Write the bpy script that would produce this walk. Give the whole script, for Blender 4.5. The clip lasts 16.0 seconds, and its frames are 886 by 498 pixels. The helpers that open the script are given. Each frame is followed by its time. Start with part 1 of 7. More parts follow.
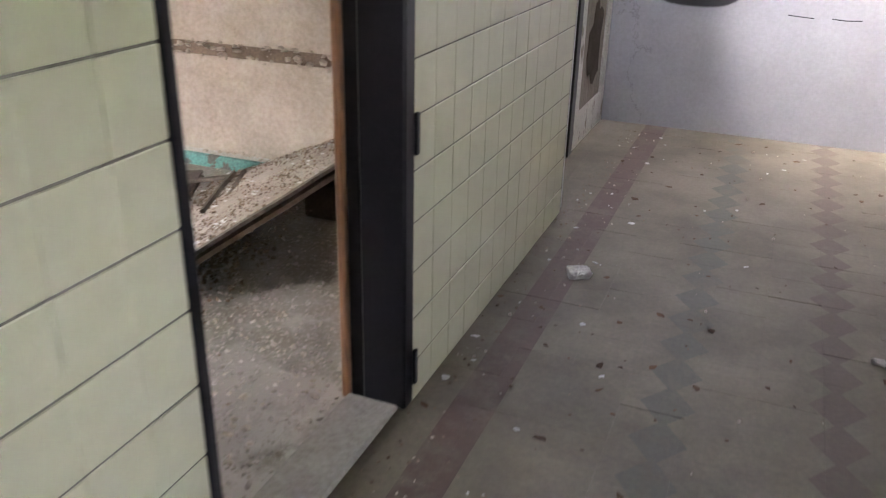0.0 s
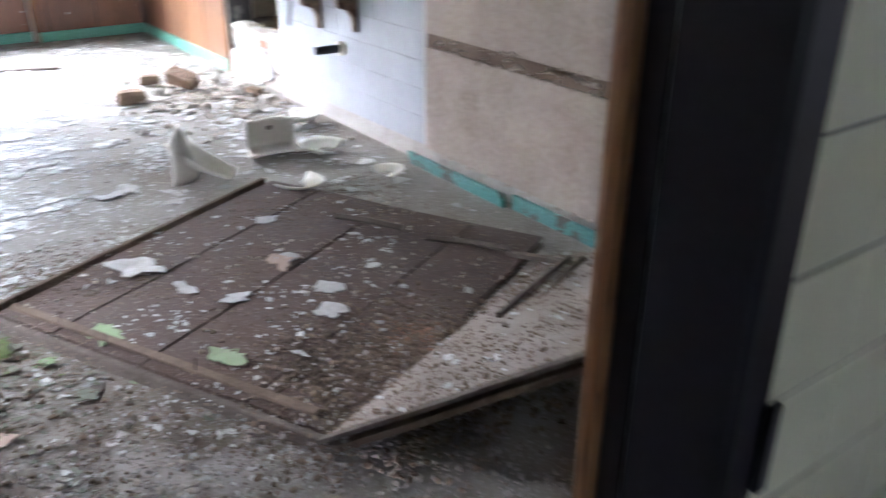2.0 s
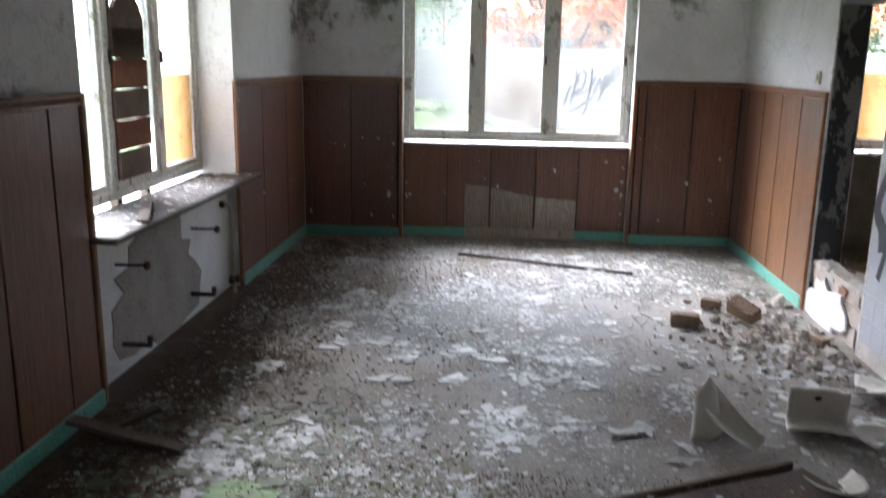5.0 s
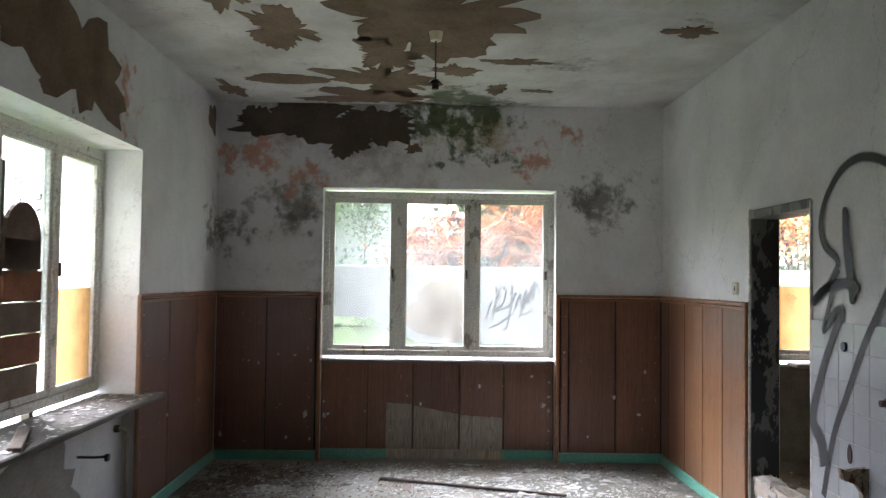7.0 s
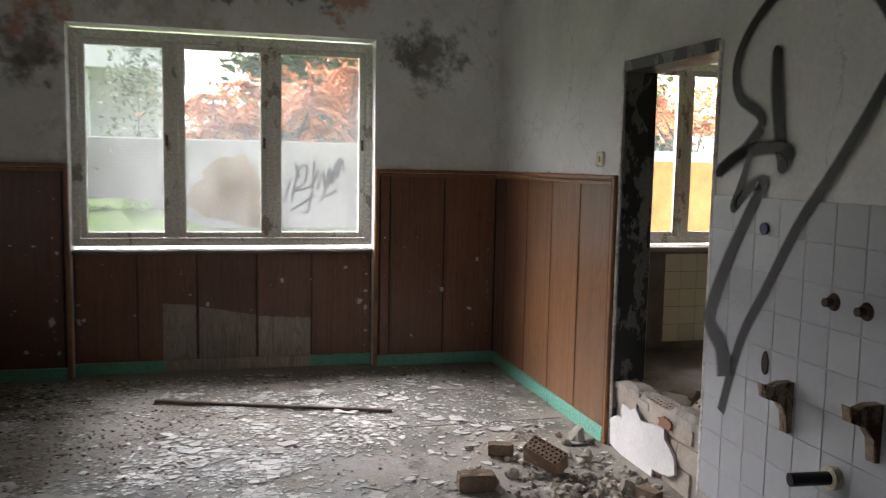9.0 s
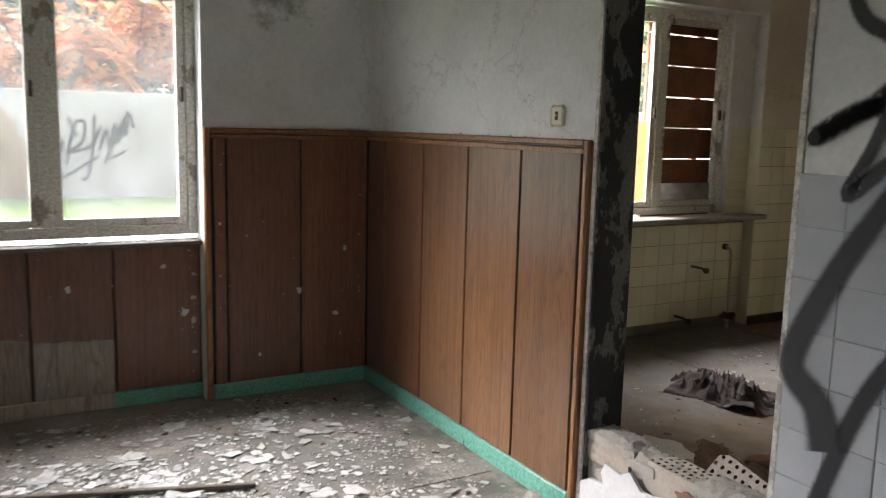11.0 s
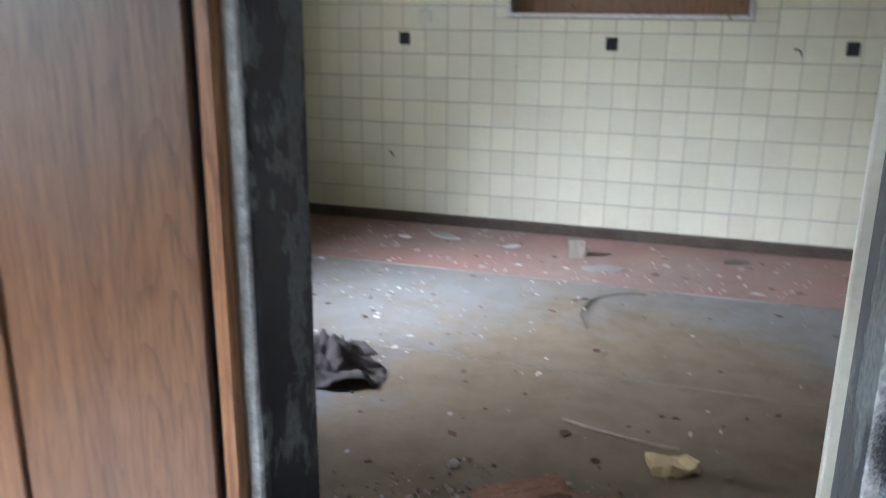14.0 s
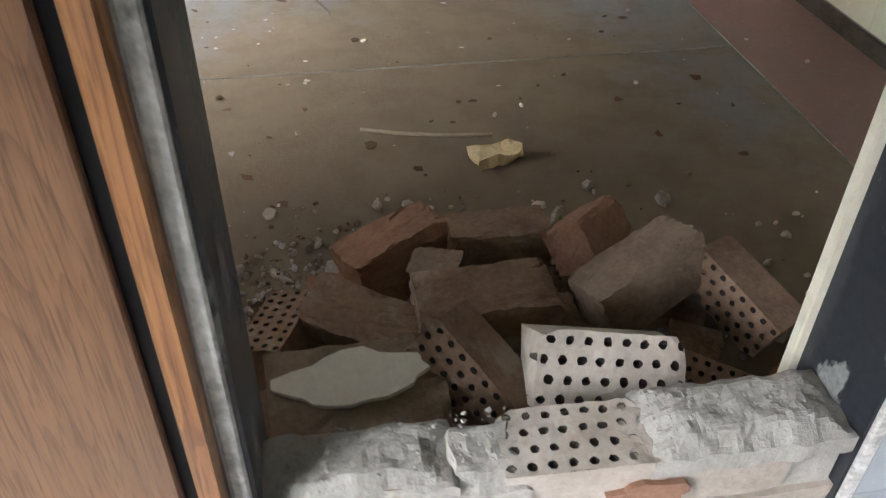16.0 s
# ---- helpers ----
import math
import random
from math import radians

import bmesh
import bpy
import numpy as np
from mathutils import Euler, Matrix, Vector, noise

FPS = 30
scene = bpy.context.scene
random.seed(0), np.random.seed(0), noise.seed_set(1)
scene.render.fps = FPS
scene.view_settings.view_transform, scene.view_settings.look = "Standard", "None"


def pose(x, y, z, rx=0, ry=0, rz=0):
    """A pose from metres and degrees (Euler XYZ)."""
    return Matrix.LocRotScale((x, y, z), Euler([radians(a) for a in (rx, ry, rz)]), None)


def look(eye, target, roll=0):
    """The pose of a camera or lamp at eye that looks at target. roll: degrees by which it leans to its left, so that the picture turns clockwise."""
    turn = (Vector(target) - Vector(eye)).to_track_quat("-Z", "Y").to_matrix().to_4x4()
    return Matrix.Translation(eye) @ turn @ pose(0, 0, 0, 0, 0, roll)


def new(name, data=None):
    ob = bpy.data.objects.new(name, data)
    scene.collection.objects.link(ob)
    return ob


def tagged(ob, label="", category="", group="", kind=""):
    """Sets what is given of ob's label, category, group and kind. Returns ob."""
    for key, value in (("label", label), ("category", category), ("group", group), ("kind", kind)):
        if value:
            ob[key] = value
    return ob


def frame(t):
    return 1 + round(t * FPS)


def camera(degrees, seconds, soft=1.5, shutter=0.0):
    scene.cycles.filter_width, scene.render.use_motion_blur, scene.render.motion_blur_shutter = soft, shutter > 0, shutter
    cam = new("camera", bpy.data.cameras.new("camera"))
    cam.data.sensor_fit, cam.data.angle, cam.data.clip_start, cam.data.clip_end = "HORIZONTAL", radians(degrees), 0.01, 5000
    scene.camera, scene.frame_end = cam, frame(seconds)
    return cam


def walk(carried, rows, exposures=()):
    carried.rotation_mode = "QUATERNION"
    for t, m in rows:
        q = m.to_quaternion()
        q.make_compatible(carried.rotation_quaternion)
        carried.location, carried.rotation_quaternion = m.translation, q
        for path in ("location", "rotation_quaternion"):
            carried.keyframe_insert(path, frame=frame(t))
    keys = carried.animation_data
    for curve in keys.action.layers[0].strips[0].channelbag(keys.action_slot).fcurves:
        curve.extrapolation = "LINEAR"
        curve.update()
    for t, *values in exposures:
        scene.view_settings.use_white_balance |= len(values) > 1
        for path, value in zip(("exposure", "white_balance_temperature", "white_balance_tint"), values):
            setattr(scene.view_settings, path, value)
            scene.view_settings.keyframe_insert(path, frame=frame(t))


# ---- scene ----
cam = camera(56.4, 16.0, soft=1.15, shutter=0.5)
METRES, EYE, TILT, LEAN, TURN = 8.2, 1.5, 0.0, 0.0, 21.7
ROWS = [
    (0.0, 0.0, 0.0, 0.0, 0.56, -24.03, -1.25),
    (0.5, 0.0191, 0.0469, 0.0001, 0.63, -24.14, -0.97),
    (1.0, 0.0169, 0.0993, -0.0016, 6.5, -24.54, -0.61),
    (1.5, 0.0068, 0.1366, -0.0025, 17.66, -24.85, -0.37),
    (2.0, 0.0013, 0.1656, -0.0046, 32.27, -25.16, -0.28),
    (2.5, -0.0131, 0.1834, -0.0059, 45.4, -25.44, -0.58),
    (3.0, -0.026, 0.1957, -0.0047, 54.96, -25.62, -0.7),
    (3.5, -0.0345, 0.205, -0.0039, 61.45, -25.26, -0.91),
    (4.0, -0.0347, 0.2106, 0.0061, 66.43, -23.2, -0.85),
    (4.5, -0.0271, 0.214, 0.0153, 70.15, -18.64, -0.79),
    (5.0, -0.0233, 0.2157, 0.0207, 72.79, -13.05, -0.92),
    (7.5, -0.0827, 0.24, 0.0089, 64.51, 1.95, -0.94),
    (8.0, -0.1207, 0.2611, 0.0064, 60.49, -1.24, -0.94),
    (8.5, -0.1623, 0.2728, 0.0055, 56.7, -3.98, -1.02),
    (9.0, -0.2042, 0.2916, 0.0027, 53.36, -5.75, -1.15),
    (11.5, -0.4277, 0.3904, 0.0035, 33.73, -8.55, -1.39),
    (12.0, -0.4612, 0.4164, 0.0027, 27.74, -8.56, -1.32),
    (12.5, -0.4868, 0.459, -0.0, 21.05, -8.88, -1.19),
    (13.0, -0.5108, 0.4988, -0.0021, 13.24, -9.95, -1.05),
    (13.5, -0.533, 0.5307, -0.0058, 4.51, -12.01, -0.84),
    (14.0, -0.5448, 0.5613, -0.0132, -4.18, -16.09, -0.61),
    (14.5, -0.5542, 0.5886, -0.0238, -12.6, -22.6, -0.15),
    (15.0, -0.5629, 0.6014, -0.0308, -19.98, -29.93, -0.11),
    (15.5, -0.5741, 0.6153, -0.0322, -26.43, -35.39, -0.58),
    (16.0, -0.5832, 0.628, -0.0222, -30.85, -38.4, -0.57),
]
BASE = pose(0, 0, EYE, TILT, LEAN, TURN)
PATH = [(t, BASE @ pose(METRES * x, METRES * y, METRES * z, 90 + pitch, roll, yaw)) for t, x, y, z, yaw, pitch, roll in ROWS]
PATH += [(5.2, look((-0.832, 1.575, 1.69), (-1.810, 1.491, 1.503), 0.8)), (7.3, look((-1.24, 1.577, 1.59), (-2.238, 1.608, 1.644), 0.8))]
walk(cam, sorted(PATH, key=lambda row: row[0]), exposures=[(0.0, 7.4, 6500, 20), (0.5, 7.4, 6200, 20), (1.0, 7.25, 6000, 18), (1.5, 7.0, 5700, 18), (2.0, 6.5, 5600, 18), (2.5, 5.75, 5700, 18), (3.5, 5.7, 5700, 17), (4.0, 5.6, 5700, 17), (4.5, 5.5, 5700, 17), (5.0, 5.05, 5800, 18),
                (7.5, 4.75, 6000, 16), (9.0, 4.2, 6400, 17), (11.5, 4.75, 6300, 13), (12.0, 5.35, 6100, 11), (12.5, 5.7, 5800, 11), (13.5, 5.4, 5200, 11), (14.0, 5.2, 5100, 11), (15.0, 5.35, 5500, 11), (16.0, 5.0, 5900, 11)])

# ---- daylight ----
world = bpy.data.worlds.new("overcast")
scene.world = world
world.use_nodes = True
wn = world.node_tree.nodes
sky = wn.new("ShaderNodeTexSky")
sky.sky_type, sky.sun_disc = "NISHITA", False
sky.sun_elevation, sky.sun_rotation = radians(44), radians(237)
sky.dust_density, sky.air_density = 4.0, 1.0
cloud = wn.new("ShaderNodeHueSaturation")
cloud.inputs["Saturation"].default_value = 0.35
world.node_tree.links.new(sky.outputs[0], cloud.inputs["Color"])
world.node_tree.links.new(cloud.outputs[0], wn["Background"].inputs[0])
wn["Background"].inputs[1].default_value = 0.135
sun_data = bpy.data.lights.new("sun", "SUN")
sun_data.energy, sun_data.angle, sun_data.color = 1.0, radians(50), (1, 0.99, 0.98)
sun = new("sun", sun_data)
sun.matrix_world = look((-16.8, -10.9, 19.3), (0, 0, 0))

# ---- materials ----


def nodes_of(name):
    m = bpy.data.materials.new(name)
    m.use_nodes = True
    t = m.node_tree
    return m, t.nodes, t.links, t.nodes["Principled BSDF"]


def ramp(n, stops):
    r = n.new("ShaderNodeValToRGB")
    e = r.color_ramp.elements
    while len(e) < len(stops):
        e.new(0.5)
    for el, (p, c) in zip(e, stops):
        el.position, el.color = p, (*c, 1) if len(c) == 3 else c
    return r


def noise_tex(n, l, coord, scale, detail=5, rough=0.6, stretch=(1, 1, 1)):
    mp = n.new("ShaderNodeMapping")
    mp.inputs["Scale"].default_value = stretch
    l.new(coord, mp.inputs[0])
    t = n.new("ShaderNodeTexNoise")
    t.inputs["Scale"].default_value, t.inputs["Detail"].default_value, t.inputs["Roughness"].default_value = scale, detail, rough
    l.new(mp.outputs[0], t.inputs["Vector"])
    return t


def blend(n, l, fac, a, b, kind="MIX"):
    m = n.new("ShaderNodeMix")
    m.data_type, m.blend_type = "RGBA", kind
    for sock, v in ((m.inputs[0], fac), (m.inputs[6], a), (m.inputs[7], b)):
        if isinstance(v, (int, float)):
            sock.default_value = v
        elif isinstance(v, tuple):
            sock.default_value = (*v, 1)
        else:
            l.new(v, sock)
    return m.outputs[2]


def coords(n, kind="Object"):
    if kind == "World":
        return n.new("ShaderNodeNewGeometry").outputs["Position"]
    return n.new("ShaderNodeTexCoord").outputs[kind]


def bump(n, l, b, height, strength=0.3, dist=0.01):
    k = n.new("ShaderNodeBump")
    k.inputs["Strength"].default_value, k.inputs["Distance"].default_value = strength, dist
    l.new(height, k.inputs["Height"])
    l.new(k.outputs[0], b.inputs["Normal"])


def surface(name, base, dark, stain=None, scale=3.0, fine=60.0, rough=0.8, relief=0.3, dist=0.004, spread=0.12, stain_at=0.6, metal=0.0, vary=0.0, island=False, spec=0.3):
    """Two scales of noise between base and dark, stains of a third colour, fine relief."""
    m, n, l, b = nodes_of(name)
    c = coords(n, "World")
    big = noise_tex(n, l, c, scale, 6, 0.65)
    small = noise_tex(n, l, c, fine, 4, 0.7)
    mix = n.new("ShaderNodeMath")
    mix.operation = "MULTIPLY_ADD"
    mix.inputs[1].default_value = 0.45
    l.new(small.outputs[0], mix.inputs[0])
    half = n.new("ShaderNodeMath")
    half.operation = "MULTIPLY"
    half.inputs[1].default_value = 0.55
    l.new(big.outputs[0], half.inputs[0])
    l.new(half.outputs[0], mix.inputs[2])
    r = ramp(n, [(0.5 - spread, dark), (0.5 + spread, base)])
    l.new(mix.outputs[0], r.inputs[0])
    col = r.outputs[0]
    if stain:
        st = noise_tex(n, l, c, scale * 0.7 + 0.31, 8, 0.7, (1.1, 0.9, 1.0))
        sr = ramp(n, [(stain_at, (0, 0, 0)), (stain_at + 0.12, (1, 1, 1))])
        l.new(st.outputs[0], sr.inputs[0])
        col = blend(n, l, sr.outputs[0], col, stain)
    if vary:
        rnd = n.new("ShaderNodeNewGeometry").outputs["Random Per Island"] if island else n.new("ShaderNodeObjectInfo").outputs["Random"]
        rr = ramp(n, [(0, (1 - vary,) * 3), (1, (1 + vary,) * 3)])
        l.new(rnd, rr.inputs[0])
        col = blend(n, l, 1.0, col, rr.outputs[0], "MULTIPLY")
    l.new(col, b.inputs["Base Color"])
    b.inputs["Roughness"].default_value, b.inputs["Metallic"].default_value = rough, metal
    b.inputs["Specular IOR Level"].default_value = spec
    bump(n, l, b, mix.outputs[0], relief, dist)
    return m


def veneer(name, light, dark, rough=0.33, flame=0.55):
    """Wood veneer with upright flame grain and dark pores, each board of its own tone."""
    m, n, l, b = nodes_of(name)
    c = coords(n, "World")
    rnd = n.new("ShaderNodeObjectInfo").outputs["Random"]
    off = n.new("ShaderNodeVectorMath")
    off.operation = "MULTIPLY_ADD"
    l.new(rnd, off.inputs[0])
    off.inputs[1].default_value = (7, 7, 31)
    l.new(c, off.inputs[2])
    streak = noise_tex(n, l, off.outputs[0], 55, 4, 0.6, (1, 1, 0.022))
    broad = noise_tex(n, l, off.outputs[0], 6, 2, 0.4, (1, 1, 0.09))
    pores = noise_tex(n, l, off.outputs[0], 300, 2, 0.6, (1, 1, 0.045))
    # growth rings: level lines of a long smooth field
    lines = n.new("ShaderNodeMath")
    lines.operation = "MULTIPLY"
    lines.inputs[1].default_value = 24.0
    l.new(broad.outputs[0], lines.inputs[0])
    saw = n.new("ShaderNodeMath")
    saw.operation = "FRACT"
    l.new(lines.outputs[0], saw.inputs[0])
    ring = ramp(n, [(0.0, (0.12, 0.12, 0.12)), (0.14, (0.42, 0.42, 0.42)), (0.45, (0.64, 0.64, 0.64)), (1.0, (0.54, 0.54, 0.54))])
    l.new(saw.outputs[0], ring.inputs[0])
    mixed = blend(n, l, flame, streak.outputs[0], ring.outputs[0])
    mid = tuple((p + q) / 2 for p, q in zip(light, dark))
    r = ramp(n, [(0.33, dark), (0.48, mid), (0.60, light)])
    l.new(mixed, r.inputs[0])
    fr = ramp(n, [(0.36, (0.52, 0.48, 0.44)), (0.50, (1.03, 1.03, 1.03))])
    l.new(pores.outputs[0], fr.inputs[0])
    col = blend(n, l, 0.8, r.outputs[0], fr.outputs[0], "MULTIPLY")
    rr = ramp(n, [(0, (0.74, 0.70, 0.67)), (0.5, (0.9, 0.89, 0.88)), (1, (1.14, 1.1, 1.04))])
    l.new(rnd, rr.inputs[0])
    col = blend(n, l, 1.0, col, rr.outputs[0], "MULTIPLY")
    dust = noise_tex(n, l, c, 1.6, 5, 0.6)
    dr = ramp(n, [(0.45, (0, 0, 0)), (0.85, (0.4, 0.4, 0.4))])
    l.new(dust.outputs[0], dr.inputs[0])
    col = blend(n, l, dr.outputs[0], col, (0.16, 0.12, 0.095))
    scuff = noise_tex(n, l, c, 26, 6, 0.75, (1, 1, 1.6))
    sr = ramp(n, [(0.70, (0, 0, 0)), (0.74, (0.55, 0.55, 0.55))])
    l.new(scuff.outputs[0], sr.inputs[0])
    col = blend(n, l, sr.outputs[0], col, tuple(min(1, v * 1.9) for v in light))
    l.new(col, b.inputs["Base Color"])
    ro = ramp(n, [(0.4, (rough,) * 3), (0.7, (rough + 0.12,) * 3)])
    l.new(dust.outputs[0], ro.inputs[0])
    l.new(ro.outputs[0], b.inputs["Roughness"])
    b.inputs["Specular IOR Level"].default_value = 0.6
    bump(n, l, b, pores.outputs[0], 0.06, 0.001)
    return m


def flaking(name, paint, under, scale=9.0, at=0.56, rough=0.35, stretch=(1, 1, 0.5)):
    """Old paint that has come away in patches, with a raised edge."""
    m, n, l, b = nodes_of(name)
    c = coords(n, "World")
    f = noise_tex(n, l, c, scale, 7, 0.62, stretch)
    g = noise_tex(n, l, c, 70, 4, 0.7)
    k = ramp(n, [(at, (0, 0, 0)), (at + 0.02, (1, 1, 1))])
    l.new(f.outputs[0], k.inputs[0])
    gp = ramp(n, [(0.3, tuple(v * 0.6 for v in paint)), (0.7, tuple(v * 1.35 for v in paint))])
    l.new(g.outputs[0], gp.inputs[0])
    gu = ramp(n, [(0.3, tuple(v * 0.65 for v in under)), (0.7, tuple(min(1, v * 1.3) for v in under))])
    l.new(g.outputs[0], gu.inputs[0])
    l.new(blend(n, l, k.outputs[0], gp.outputs[0], gu.outputs[0]), b.inputs["Base Color"])
    rr = ramp(n, [(0, (rough,) * 3), (1, (0.85,) * 3)])
    l.new(k.outputs[0], rr.inputs[0])
    l.new(rr.outputs[0], b.inputs["Roughness"])
    inv = n.new("ShaderNodeMath")
    inv.operation = "SUBTRACT"
    inv.inputs[0].default_value = 1.0
    l.new(k.outputs[0], inv.inputs[1])
    bump(n, l, b, inv.outputs[0], 0.6, 0.003)
    return m


def spots(n, l, c, col, list_of):
    """Stains and painted shade round given places: (centre, radius, colour, threshold), with an uneven, lobed outline.
    """
    for i, (centre, radius, colour, at) in enumerate(list_of):
        wob = noise_tex(n, l, c, 1.1 / radius + 0.23 * i, 4, 0.6)
        mid = n.new("ShaderNodeVectorMath")
        mid.operation = "SUBTRACT"
        mid.inputs[1].default_value = (0.5, 0.5, 0.5)
        l.new(wob.outputs[1], mid.inputs[0])
        warp = n.new("ShaderNodeVectorMath")
        warp.operation = "MULTIPLY_ADD"
        warp.inputs[1].default_value = (radius * 2.4,) * 3
        l.new(mid.outputs[0], warp.inputs[0])
        l.new(c, warp.inputs[2])
        d = n.new("ShaderNodeVectorMath")
        d.operation = "DISTANCE"
        l.new(warp.outputs[0], d.inputs[0])
        d.inputs[1].default_value = centre
        fall = n.new("ShaderNodeMapRange")
        fall.inputs[1].default_value, fall.inputs[2].default_value = 0, radius
        fall.inputs[3].default_value, fall.inputs[4].default_value = 0.36, -0.3
        l.new(d.outputs["Value"], fall.inputs[0])
        nz = noise_tex(n, l, c, 5.5 + i * 0.37, 9, 0.78)
        add = n.new("ShaderNodeMath")
        add.operation = "ADD"
        l.new(fall.outputs[0], add.inputs[0])
        l.new(nz.outputs[0], add.inputs[1])
        k = ramp(n, [(at, (0, 0, 0)), (at + 0.20, (0.9, 0.9, 0.9))])
        l.new(add.outputs[0], k.inputs[0])
        col = blend(n, l, k.outputs[0], col, colour)
    return col


def wall_paint(name, base, dark, marks=(), rough=0.85):
    m, n, l, b = nodes_of(name)
    c = coords(n, "World")
    big = noise_tex(n, l, c, 1.6, 7, 0.6)
    fine = noise_tex(n, l, c, 45, 5, 0.7)
    r = ramp(n, [(0.3, dark), (0.62, base)])
    l.new(big.outputs[0], r.inputs[0])
    fr = ramp(n, [(0.3, (0.9, 0.9, 0.9)), (0.65, (1.03, 1.03, 1.03))])
    l.new(fine.outputs[0], fr.inputs[0])
    col = blend(n, l, 1.0, r.outputs[0], fr.outputs[0], "MULTIPLY")
    vo = n.new("ShaderNodeTexVoronoi")
    vo.feature = "DISTANCE_TO_EDGE"
    vo.inputs["Scale"].default_value = 0.9
    wv = noise_tex(n, l, c, 2.5, 6, 0.7)
    l.new(blend(n, l, 0.35, c, wv.outputs[1]), vo.inputs["Vector"])
    cr = ramp(n, [(0.0, (0.35, 0.35, 0.35)), (0.004, (0, 0, 0))])
    l.new(vo.outputs[0], cr.inputs[0])
    col = blend(n, l, cr.outputs[0], col, tuple(v * 0.3 for v in dark))
    col = spots(n, l, c, col, marks)
    l.new(col, b.inputs["Base Color"])
    b.inputs["Roughness"].default_value = rough
    b.inputs["Specular IOR Level"].default_value = 0.25
    bump(n, l, b, fine.outputs[0], 0.25, 0.003)
    return m


MOULD, RUST, ALGAE = (0.19, 0.18, 0.16), (0.47, 0.25, 0.175), (0.055, 0.085, 0.03)
OCHRE, SOOT = (0.40, 0.32, 0.20), (0.13, 0.125, 0.11)
M_white = wall_paint("white_limewash", (0.72, 0.72, 0.72), (0.55, 0.55, 0.54), [
    ((-8.5, 0.9, 2.85), 2.1, (0.36, 0.33, 0.29), 0.53), ((-8.5, 1.95, 2.95), 0.8, OCHRE, 0.56),
    ((-8.5, 3.1, 2.38), 0.6, MOULD, 0.52), ((-8.5, 0.25, 2.32), 0.68, MOULD, 0.51), ((-8.5, 0.42, 2.2), 0.36, SOOT, 0.57), ((-8.5, 3.0, 2.3), 0.36, SOOT, 0.58),
    ((-8.5, 0.15, 2.80), 0.42, RUST, 0.50), ((-8.5, 0.42, 2.55), 0.36, RUST, 0.52), ((-8.5, -0.2, 2.68), 0.3, RUST, 0.52), ((-8.5, 2.47, 2.68), 0.36, RUST, 0.53), ((-8.5, 2.83, 2.95), 0.28, RUST, 0.55),
    ((-8.5, 1.9, 3.16), 0.7, ALGAE, 0.42), ((-8.5, 1.45, 3.1), 0.36, ALGAE, 0.46), ((-8.5, -0.28, 2.04), 0.45, MOULD, 0.54),
    ((-8.3, -0.35, 2.05), 0.4, MOULD, 0.56), ((-6.25, -0.35, 2.70), 0.45, RUST, 0.52), ((-5.6, -0.35, 2.5), 0.4, MOULD, 0.72), ((-3.6, -0.33, 1.6), 0.9, MOULD, 0.62),
    ((-4.3, -0.33, 2.2), 0.9, MOULD, 0.7)])
M_ceiling = wall_paint("flaking_ceiling_paint", (0.66, 0.66, 0.64), (0.42, 0.41, 0.38), [
    ((-8.4, 1.9, 3.19), 0.75, ALGAE, 0.44), ((-7.3, 1.6, 3.19), 0.5, (0.24, 0.29, 0.14), 0.64), ((-7.6, 2.5, 3.19), 0.5, (0.24, 0.29, 0.14), 0.68), ((-7.8, 1.2, 3.19), 1.6, OCHRE, 0.70),
    ((-7.0, 2.6, 3.19), 0.9, MOULD, 0.72), ((-7.5, 0.4, 3.19), 1.0, MOULD, 0.70), ((-6, 3.2, 3.19), 0.7, MOULD, 0.70)])
M_kitchen = wall_paint("cream_kitchen_wall", (0.70, 0.64, 0.54), (0.60, 0.54, 0.45))
M_corridor = wall_paint("grey_white_corridor_wall", (0.31, 0.312, 0.33), (0.26, 0.262, 0.275))
# Dark only to soak up stray bounce from an unseen wall.
M_bouncedark = wall_paint("bounce_damping_dark", (0.13, 0.11, 0.085), (0.09, 0.075, 0.058))
M_raw = surface("bare_old_plaster", (0.44, 0.375, 0.315), (0.29, 0.235, 0.19), (0.20, 0.15, 0.11), 2.2, 40, 0.92, 0.7, 0.010, 0.13, 0.60)
M_substrate = surface("dark_bare_render", (0.10, 0.08, 0.06), (0.055, 0.042, 0.03), None, 4, 50, 0.95, 0.5, 0.01)
M_brownpeel = surface("brown_bare_lath_plaster", (0.22, 0.16, 0.11), (0.12, 0.085, 0.055), None, 4, 50, 0.95, 0.5, 0.01)
M_wood = veneer("mahogany_veneer", (0.170, 0.076, 0.042), (0.098, 0.040, 0.023), 0.36, 0.3)
M_woodlight = veneer("lighter_teak_veneer", (0.205, 0.107, 0.051), (0.108, 0.053, 0.026), 0.28, 0.36)
M_trimwood = veneer("stained_wood_trim", (0.31, 0.145, 0.056), (0.15, 0.063, 0.025), 0.4)
M_stripped = veneer("stripped_board_back", (0.40, 0.37, 0.315), (0.25, 0.22, 0.175), 0.8)
M_teal = flaking("turquoise_gloss_paint", (0.12, 0.34, 0.26), (0.10, 0.12, 0.09), 5, 0.66, 0.4, (1, 1, 1))
M_tealblue = flaking("pale_turquoise_paint", (0.085, 0.225, 0.20), (0.11, 0.105, 0.09), 6, 0.53, 0.5, (1, 1, 1))
M_black = flaking("flaking_black_paint", (0.022, 0.024, 0.028), (0.19, 0.195, 0.18), 8.5, 0.51, 0.38, (1, 1, 0.55))
M_blackgloss = surface("black_gloss_paint", (0.012, 0.012, 0.016), (0.006, 0.006, 0.008), None, 4, 60, 0.35, 0.1, 0.002)
